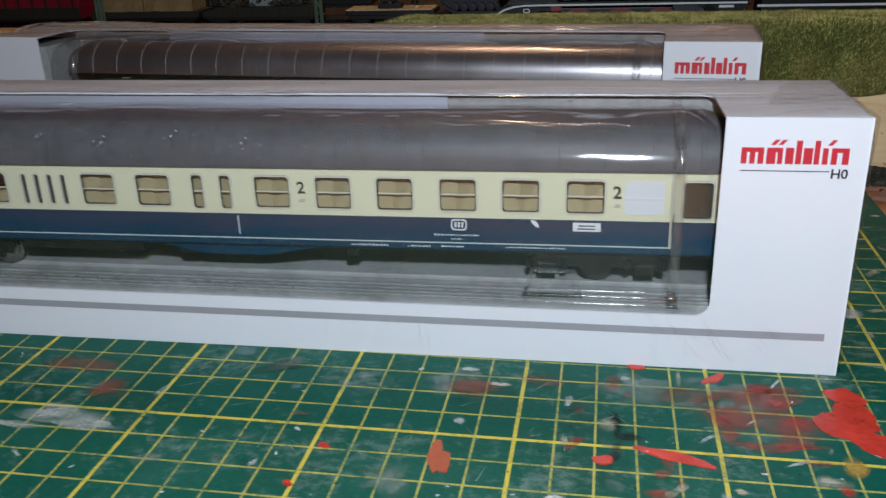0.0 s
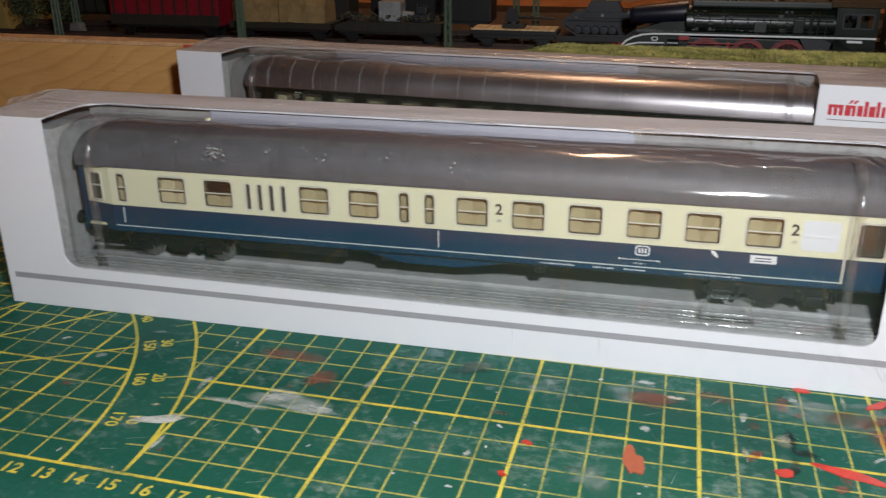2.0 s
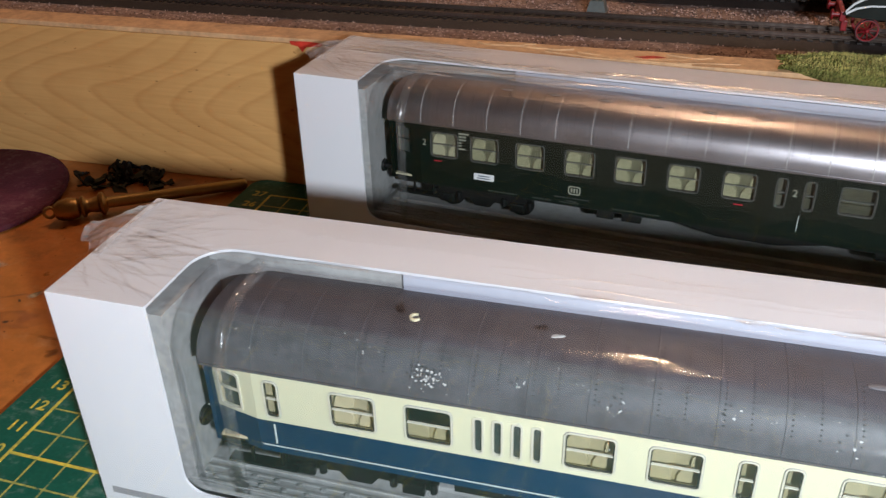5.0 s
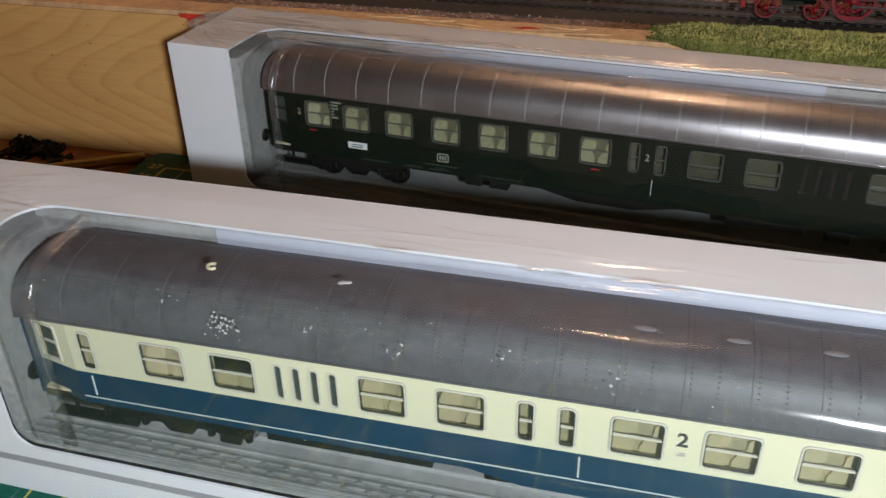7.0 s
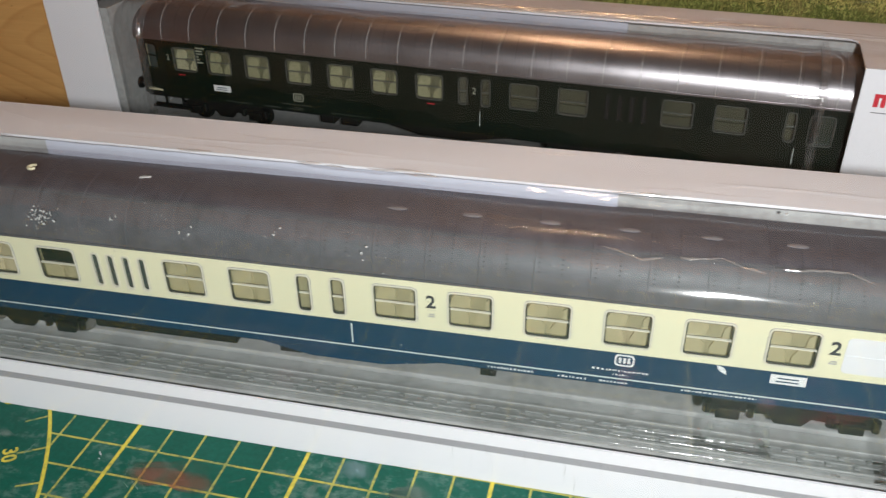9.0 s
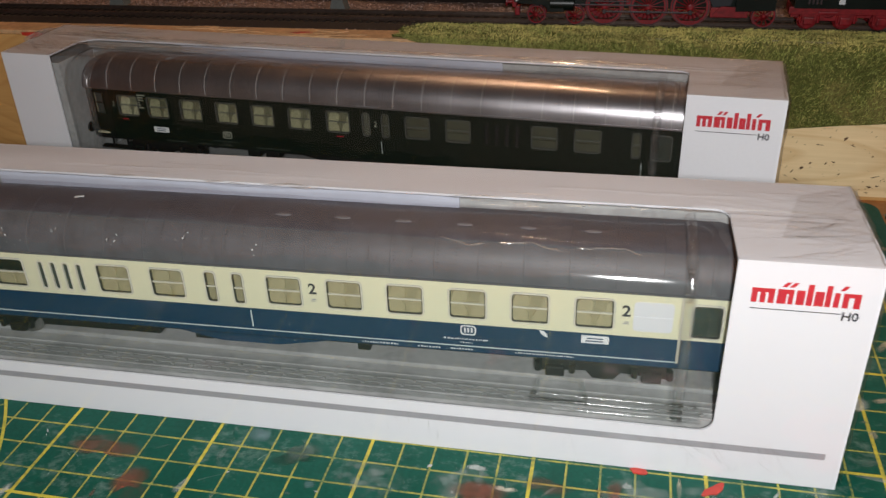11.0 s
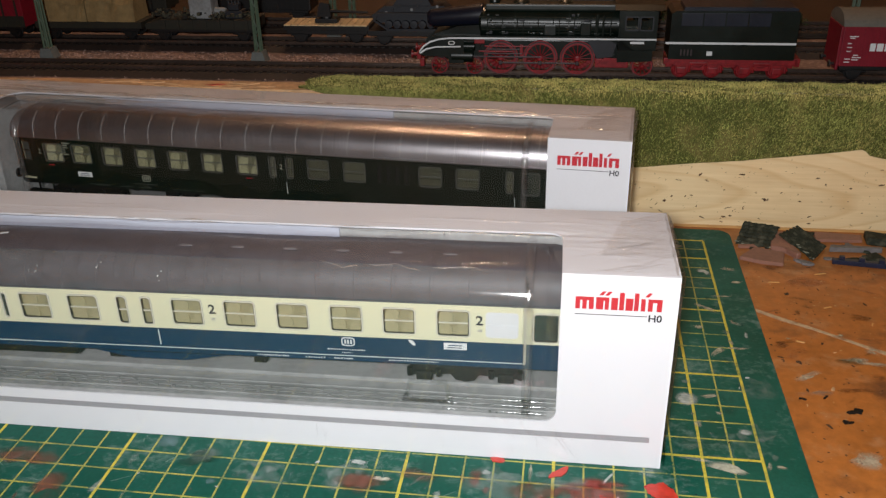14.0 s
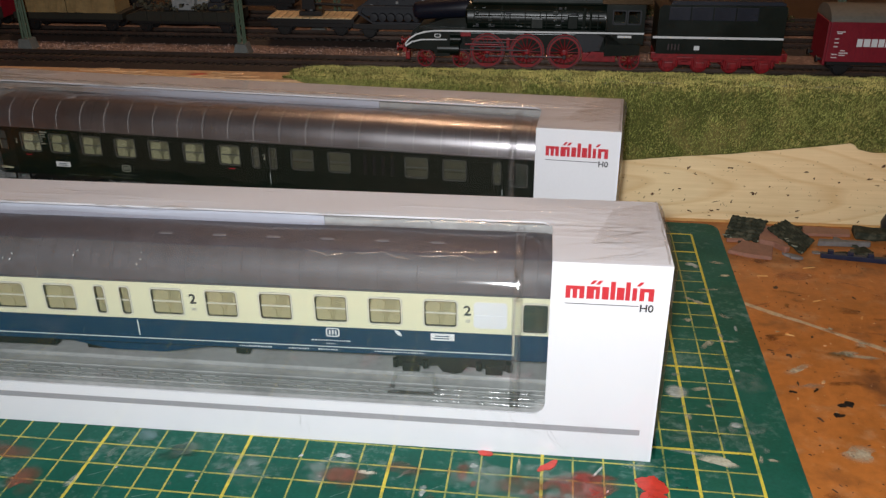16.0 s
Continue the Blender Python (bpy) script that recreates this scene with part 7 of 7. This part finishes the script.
    for yy in (-1.45, 1.05):
        part("track_belt", ring_plate(B(), ring_o, ring_i, upright(yy), 0.4), SLATE, tk)
    for k in range(7):
        part("road_wheel", lathe(B(), (1.3 + 0.66 * k, -1.4, 0.85), (0, 1, 0), [(0, 0.1), (0.02, 0.3), (0.3, 0.32)], 16), SLATE, tk, smooth=True)
    part("turret", plate(B(), [(1.6, 2.2), (4.6, 2.2), (4.2, 3.0), (2.2, 3.0)], upright(-0.8), 1.6), SLATE, tk)
    cr = thing("wooden_crate", 22.6, Y - 0.1, RZ + 3.75, LT + 6, "small tan crate on top of the tracked vehicle", "crate")
    part("box", box(B(), 0, -0.6, 0, 2.4, 0.6, 0.9, 0.08), TARP, cr)
    part("strap", box(B(), 1.1, -0.63, -0.0, 1.22, 0.63, 0.93), BLACK, cr)
    for k in range(9):
        part("fitting", box(B(), 1.0 + 0.5 * k, -1.12, 1.6 + 0.25 * (k % 3), 1.2 + 0.5 * k, -0.98, 1.8 + 0.25 * (k % 3), 0.03), PALE_LOAD if k % 4 == 0 else SLATE, tk)
    fw2 = thing("flat_wagon", 19.0, Y, RZ, LT, "black model flat wagon under a tracked vehicle", "wagon")
    part("deck", box(B(), 0, -1.4, 0.72, 7.4, 1.4, 1.12, 0.03), BLACK, fw2)
    wagon_gear(fw2, 0.2, 7.2, base=-0.1)
    # a further dim row of stock
    Y3 = 61.5
    for n, (x, w, m, h, lb) in enumerate(((-33, 9, OLIVE, 3.2, "dim olive model wagon in the back row"), (-22, 10, CRIMSON, 3.4, "dim red model wagon in the back row"), (-10.5, 9.5, OLIVE, 3.0, "dim olive model wagon in the back row"), (1.2, 11, BLACK, 3.2, "dim black model wagon in the back row"), (30, 12, SLATE, 2.0, "dim slate-grey model wagon in the back row"))):
        b = thing("goods_wagon", x, Y3 + 0.3, RZ, LT, lb, "wagon", "back row wagons")
        part("body", box(B(), 0, -1.4, 1.0, w, 1.4, 1.0 + h, 0.06), m, b)
        rb = part("rib", box(B(), 0.3, -1.47, 1.0, 0.42, -1.4, 1.0 + h), BLACK, b)
        for k in range(1, int(w / 1.3)):
            again(rb, 1.3 * k)
        wagon_gear(b, 0.3, w - 0.3)
    for x, s in ((11.5, 1.0), (23.5, 1.2)):
        st = thing("timber_stack", x, 60.5, 3.0, 4, "stack of tan planks beside the tracks, coloured dark for dim light", "timber")
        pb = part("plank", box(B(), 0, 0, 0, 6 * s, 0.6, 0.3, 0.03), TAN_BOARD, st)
        for k in range(1, 9):
            again(pb, 0.2 * (k % 3), 0.65 * (k % 3), 0.31 * (k // 3))


def masts():
    def mast(x, y, group="overhead line masts"):
        m = thing("catenary_mast", x, y, 2.8, LT, "green overhead-line mast on a grey concrete foot", "mast", group)
        part("foot", plate(B(), [(-0.62, 0), (0.62, 0), (0.4, 0.8), (-0.4, 0.8)], upright(-0.5), 1.0), CONCRETE, m)
        pb = B()
        for dx, dy in ((-0.2, -0.2), (0.2, -0.2), (0.2, 0.2), (-0.2, 0.2)):
            cyl(pb, (dx, dy, 0.8), (dx * 0.5, dy * 0.5, 11.5), 0.09, 0.06, 6)
        part("post", pb, MAST_GREEN, m)
        for k in range(14):
            z = 1.0 + k * 0.75
            s = 1 if k % 2 else -1
            part("brace", cyl(B(), (-0.2 * s, -0.2, z), (0.18 * s, -0.18, z + 0.75), 0.035, None, 5), MAST_GREEN, m)
        part("arm", cyl(B(), (0, 0, 10.2), (0, -3.6, 10.0), 0.07, None, 6), MAST_GREEN, m)
        return m

    for x in (-23.6, -6.2, 11.2, 47.5):
        mast(x, 49.6)
    for x, y in ((14.9, 58.2), (16.6, 58.0), (33.0, 58.0), (38.5, 58.2), (-28.0, 58.0), (56.5, 58.3)):
        mast(x, y)


def house_and_bushes():
    h = thing("model_house", -46.5, 57.5, 2.7, 2, "ochre rendered model house with dark mullioned windows", "house")
    holes = [(4.8 + k * 3.0, 0.2, 6.0 + k * 3.0, 1.95) for k in range(2)] + [(1.6, 0.2, 2.8, 1.95)]
    part("wall", holed_wall(B(), 0, 10.5, 0, 7.5, holes, 0, 0.3), OCHRE, h)
    sides = B()
    box(sides, 0, 0.3, 0, 0.3, 7, 7.5)
    box(sides, 10.2, 0.3, 0, 10.5, 7, 7.5)
    box(sides, 0, 7, 0, 10.5, 7.3, 7.5)
    part("side_wall", sides, OCHRE, h)
    part("roof", plate(B(), [(-0.5, 7.3), (3.65, 10.5), (7.8, 7.3), (7.8, 7.6), (3.65, 10.9), (-0.5, 7.6)], lambda u, v, w: (-0.4 + w, u, v), 11.3), SCRAP_BROWN, h)
    for x0, z0, x1, z1 in holes:
        w = part("window", ring_plate(B(), [(x0, z0), (x1, z0), (x1, z1), (x0, z1)], [(x0 + 0.12, z0 + 0.12), (x1 - 0.12, z0 + 0.12), (x1 - 0.12, z1 - 0.12), (x0 + 0.12, z1 - 0.12)], upright(-0.02), 0.12), SLATE, h)
        part("pane", box(B(), x0, 0.12, z0, x1, 0.16, z1), PANE_DARK, w)
        part("glazing_bar", box(B(), (x0 + x1) / 2 - 0.05, -0.02, z0, (x0 + x1) / 2 + 0.05, 0.1, z1), SLATE, w)
        part("glazing_bar", box(B(), x0, -0.02, z0 + 0.6, x1, 0.1, z0 + 0.7), SLATE, w)
        part("glazing_bar", box(B(), x0, -0.02, z0 + 1.15, x1, 0.1, z0 + 1.25), SLATE, w)
    for n, (x, y, s, hgt) in enumerate(((-33.5, 57.5, 2.0, 4.2), (-31.0, 59.5, 1.8, 3.4), (-36.5, 63, 2.5, 6), (41.5, 63.0, 2.0, 2.6), (47.0, 64, 2.4, 2.8), (52.0, 62.0, 1.6, 2.0))):
        b = thing("model_bush", x, y, 2.7, 0, "dark green flocked model bush", "bush", "bushes")
        tr = B()
        cyl(tr, (0, 0, 0), (0.1, 0, hgt * 0.6), 0.16, 0.07, 8)
        for k in range(7):
            a = k * 0.9
            cyl(tr, (0, 0, hgt * (0.2 + 0.05 * k)), (s * 0.6 * math.cos(a), s * 0.6 * math.sin(a), hgt * (0.4 + 0.06 * k)), 0.07, 0.03, 5)
        part("trunk", tr, SLEEPER, b)
        rng = random.Random(n + 50)
        v, f = [], []
        clumps = [(rng.gauss(0, s * 0.42), rng.gauss(0, s * 0.42), hgt * rng.uniform(0.15, 0.95)) for _ in range(16)]
        for _ in range(1500):
            c = rng.choice(clumps)
            p = Vector((c[0] + rng.gauss(0, s * 0.2), c[1] + rng.gauss(0, s * 0.2), max(0.05, c[2] + rng.gauss(0, hgt * 0.09))))
            d = Vector((rng.uniform(-1, 1), rng.uniform(-1, 1), rng.uniform(-1, 1))).normalized() * 0.18
            q = d.orthogonal().normalized() * 0.12
            i = len(v)
            v += [tuple(p - q), tuple(p + q), tuple(p + d)]
            f.append((i, i + 1, i + 2))
        raw_part("crown", v, f, LEAF, b, "clumped dark foliage", kind="stuff")


# ---- clutter on the workbench ----
def clutter():
    d = thing("felt_pad", -14.4, 23.5, TZ, 0, "round dark purple felt pad lying on the workbench", "pad")
    pad = B()
    lathe(pad, (0, 0, 0), (0, 0, 1), [(0, 4.75), (0.05, 4.87), (0.25, 4.87), (0.33, 4.75), (0.35, 0.1)], 48)
    part("pad", pad, PURPLE, d, smooth=True)
    part("rolled_edge", torus(B(), (0, 0, 0.2), (0, 0, 1), 4.83, 0.14, 64, 8), PURPLE, d, "thick worn edge", smooth=True)
    h = thing("brass_tool", -8.35, 22.72, TZ + 0.53, 37.8, "turned aged-brass tool with a ring end and long round shaft", "tool")
    part("grip", lathe(B(), (0, 0, 0), (1, 0, 0), [(0.1, 0.32), (0.25, 0.42), (0.7, 0.52), (1.05, 0.44), (1.12, 0.3), (1.2, 0.46), (1.3, 0.5), (1.4, 0.34), (1.5, 0.3), (1.9, 0.36), (2.0, 0.5), (2.12, 0.52), (2.2, 0.42), (2.3, 0.26)], 24), BRASS, h, smooth=True)
    part("shaft", lathe(B(), (2.25, 0, 0), (1, 0, -0.045), [(0, 0.25), (5.95, 0.25), (6.12, 0.23), (6.2, 0.15)], 18), BRASS_PALE, h, "pale brass shaft", smooth=True)
    part("ring", torus(B(), (-0.14, 0, 0), (0.1, -1, 0.25), 0.22, 0.075), BRASS, h, smooth=True)
    rng = random.Random(8)
    for n in range(14):
        x = rng.uniform(-9.7, -5.6)
        y = rng.uniform(26.2 + 0.18 * (x + 9.7), 28.0)
        s = thing("charred_scrap", x, y, TZ, rng.uniform(0, 180), "charred black crumpled scrap on the workbench", "scrap", "black scraps")
        vs, fs = [], []
        w, l, hgt = rng.uniform(0.3, 0.75), rng.uniform(0.8, 2.3), rng.uniform(0.2, 0.8)
        for i in range(9):
            for j in range(4):
                vs.append((l * (i / 8 - 0.5) + rng.uniform(-0.06, 0.06), w * (j / 3 - 0.5) + 0.25 * math.sin(i * 0.7 + n) + rng.uniform(-0.05, 0.05), max(0.0, hgt * (0.5 + 0.5 * math.sin(i * 0.9 + n * 2.0)) * rng.uniform(0.4, 1.0))))
        for i in range(8):
            for j in range(3):
                a = i * 4 + j
                if rng.random() < 0.85:
                    fs.append((a, a + 4, a + 5, a + 1))
        o = raw_part("flake", vs, fs, BURNT, s)
        so = o.modifiers.new("thickness", "SOLIDIFY")
        so.thickness = 0.0007
    tb = thing("metal_tube", -23.6, 29.0 - 1.2, TZ + 0.6, 12, "dull steel tube end beside the purple pad", "tube")
    part("tube", lathe(B(), (0, 0, 0), (1, 0, 0), [(0, 0.3), (0, 0.6), (2.2, 0.6), (2.25, 0.5), (2.3, 0.3)], 20), LOCO_STEELGREY, tb, smooth=True)
    part("collar", lathe(B(), (1.6, 0, 0), (1, 0, 0), [(0, 0.6), (0.02, 0.7), (0.3, 0.7), (0.32, 0.6)], 20), STEEL, tb, smooth=True)

    def roof_plate(corners, seed):
        """A torn corrugated plate between four corners (front-left, front-right, back-right, back-left)."""
        a, b_, c_, d_ = (Vector(p) for p in corners)
        o = thing("roof_plate", a.x, a.y, TZ, 0, "dark green corrugated scrap of model roof", "roof scrap", "scrap pieces")
        nu, nv, vs, fs = 22, 44, [], []
        for i in range(nv + 1):
            for j in range(nu + 1):
                u, v = j / nu, i / nv
                rag = 0.10 * noise.noise((u * 7, v * 7, seed)) + 0.05 * noise.noise((u * 19, v * 19, seed))
                p = (a * (1 - u) + b_ * u) * (1 - v) + (d_ * (1 - u) + c_ * u) * v - Vector((a.x, a.y, 0))
                edge = max(0.0, 1 - 9 * min(u, 1 - u, v, 1 - v))
                p += Vector((rag * edge, rag * edge, 0))
                lap = 0.05 * ((u * 5) % 1.0)
                vs.append((p.x, p.y, p.z + 0.09 * abs(math.sin(v * math.pi * 6)) + lap + 0.03 * noise.noise((u * 9, v * 9, seed)) + 0.02))
        for i in range(nv):
            for j in range(nu):
                q = i * (nu + 1) + j
                fs.append((q, q + 1, q + nu + 2, q + nu + 1))
        torn = raw_part("sheet", vs, fs, SCRAP_GREEN, o)
        so = torn.modifiers.new("thickness", "SOLIDIFY")
        so.thickness, so.offset = 0.0009, -1
        rng = random.Random(seed)
        chips = B()
        for _ in range(6):
            u = rng.uniform(0, 1)
            p = a * (1 - u) + b_ * u - Vector((a.x, a.y, 0))
            plate(chips, blob(p.x + rng.uniform(-0.1, 0.1), p.y + rng.uniform(-0.02, 0.12), rng.uniform(0.05, 0.16), rng.uniform(0.02, 0.05), rng.uniform(-40, 20), rng.random(), 0.5, 8), flat(p.z + rng.uniform(0.05, 0.16)), 0.03)
        part("torn_edge", chips, GLUE_CHIP, o, "pale dried glue on the torn edge", kind="stuff")

    roof_plate(((43.7, 27.45, 0.0), (45.25, 26.9, 0.05), (46.05, 28.6, 0.5), (44.3, 29.0, 0.55)), 1)
    roof_plate(((45.85, 27.9, 0.38), (47.1, 25.7, 0.08), (48.1, 27.3, 0.08), (47.0, 28.9, 0.45)), 2)

    def scrap(x, y, turn, outline, th, m, label):
        o = thing("model_scrap", x, y, TZ, turn, label, "scrap", "scrap pieces")
        pb = plate(B(), outline, flat(0.0), th)
        bmesh.ops.bevel(pb, geom=list(pb.edges), offset=th * 0.16, segments=1, affect="EDGES")
        part("piece", pb, m, o)

    scrap(43.6, 25.1, 0, [(0, 0.55), (1.0, 0.2), (2.0, 0.0), (2.3, 1.25), (1.3, 1.55), (0.95, 1.8)], 0.2, SCRAP_BROWN, "red-brown flat scrap of model wall")
    scrap(45.3, 25.9, 0, [(0, 0.9), (0.7, 0.75), (1.1, 0.05), (1.35, 0.2), (0.75, 2.6), (0.3, 2.6)], 0.3, SCRAP_BROWN, "red-brown flat scrap of model wall")
    scrap(43.75, 26.9, 8, [(0, 0), (0.9, -0.05), (0.85, 0.2), (0.05, 0.22)], 0.16, SCRAP_BROWN, "narrow red-brown scrap strip")
    scrap(47.75, 28.05, -1, [(0, 0), (2.3, 0.15), (2.4, 0.85), (0.1, 0.95)], 0.16, SCRAP_BROWN, "narrow red-brown scrap strip")
    scrap(48.15, 26.95, 0, [(0, 0), (2.55, 0.1), (2.6, 0.35), (1.2, 0.32), (1.1, 0.7), (0.9, 0.7), (0.85, 0.3), (0.15, 0.42)], 0.26, SCRAP_GREY, "grey moulded scrap part")
    scrap(50.2, 27.75, 0, [(0, 0.2), (0.9, 0.0), (1.7, 0.15), (2.0, 1.1), (1.0, 0.8), (0.1, 1.2)], 0.4, SCRAP_GREEN, "dark green scrap of model roof")
    scrap(49.5, 25.85, 0, [(0, 0.5), (0.25, 0.0), (0.75, 0.1), (1.1, 0.3), (0.8, 0.95), (0.5, 0.7)], 0.22, SCRAP_GREEN, "dark green scrap of model roof")
    scrap(45.4, 28.4, 0, [(0, 0), (1.4, 0.1), (1.6, 0.6), (0.2, 0.5)], 0.12, SCRAP_BROWN, "red-brown flat scrap of model wall")
    scrap(52.2, 28.6, 0, [(0, 0), (2.6, 0.1), (2.4, 0.8), (0.3, 0.7)], 0.2, SCRAP_GREY, "grey moulded scrap part")
    rng = random.Random(77)
    for k in range(16):
        x, y = rng.uniform(43.8, 53.5), rng.uniform(25.2, 29.0)
        m = rng.choice([SCRAP_GREEN, SCRAP_GREEN, SCRAP_BROWN, SCRAP_GREY])
        scrap(x, y, rng.uniform(0, 180), blob(0, 0, rng.uniform(0.12, 0.5), rng.uniform(0.05, 0.2), 0, k, 0.5, 9), rng.uniform(0.05, 0.2), m, {SCRAP_GREEN: "small dark green crumb of model roof", SCRAP_BROWN: "small red-brown crumb of model wall", SCRAP_GREY: "small grey crumb of moulded plastic"}[m])
    bl = thing("blue_strip", 48.0, 25.65, TZ, -7, "dark blue moulded plastic strip with pegs", "strip")
    bb = box(B(), 0, 0, 0, 5.6, 0.28, 0.25, 0.03)
    for k in range(6):
        box(bb, 0.3 + 0.9 * k, 0.05, 0.25, 0.55 + 0.9 * k, 0.25, 0.42, 0.02)
    part("strip", bb, SCRAP_BLUE, bl)
    kn = thing("grey_knob", 52.4, 29.0, TZ, 0, "small round dark grey knob by the board", "knob")
    part("knob", lathe(B(), (0, 0, 0), (0, 0, 1), [(0, 0.6), (0.5, 0.7), (0.9, 0.55), (1.1, 0.05)], 18), SLATE, kn, smooth=True)
    for x, y, s, a in ((46.0, 13.6, 0.25, -20), (45.5, 12.9, 0.17, 30), (45.1, 14.4, 0.08, 50), (44.2, 14.2, 0.09, 0), (47.6, 12.2, 0.12, 10)):
        fl = thing("black_flake", x, y, TZ, a, "small black flake on the workbench", "flake", "black flakes")
        part("flake", plate(B(), blob(0, 0, s, s * 0.55, 0, x, 0.8, 22), flat(0.0), 0.05), BURNT, fl)
    for x, y, a, l in ((-1.0, 17.5, 40, 0.3), (46.6, 21.2, 20, 0.4), (44.8, 18.3, -20, 0.35), (48.3, 19.9, 60, 0.25), (44.6, 23.4, 0, 0.5), (46.9, 24.4, 15, 0.6)):
        sl = thing("pale_splinter", x, y, TZ, a, "tiny pale wood splinter on the workbench", "splinter", "splinters")
        part("splinter", plate(B(), [(0, 0), (l, 0.03), (l * 0.9, 0.08), (0.05, 0.06)], flat(0.0), 0.04), PLY, sl)
    # specks stuck to the film over the blue coach
    curl = thing("stuck_crumb", 12.97, 9.93, 7.28, 25, "tiny tan shaving curl lying on the film", "crumb", "crumbs")
    part("curl", plate(B(), arc(0, 0, 0.13, 50, 310, 12) + arc(0, 0, 0.08, 310, 50, 12), flat(0.0), 0.05), SEAT_Y, curl)
    for x, y, z, s in ((16.0, 10.1, 7.26, 0.09), (31.0, 11.4, 7.34, 0.05)):
        c = thing("stuck_crumb", x, y, z, 30, "small white crumb lying on the film", "crumb", "crumbs")
        part("crumb", plate(B(), blob(0, 0, s, s * 0.7, 0, int(x), 0.7, 14), flat(0.0), 0.03), DUST, c)


room()
workbench()
cutting_mat()
coaches()
layout_frame()
grass_bank()
track(46.4, "dark model railway track with browned rails, front line")
track(54.2, "dark model railway track with browned rails, second line")
track(61.5, "dark model railway track with browned rails, back line")
locomotive()
red_wagon()
second_row()
masts()
house_and_bushes()
clutter()
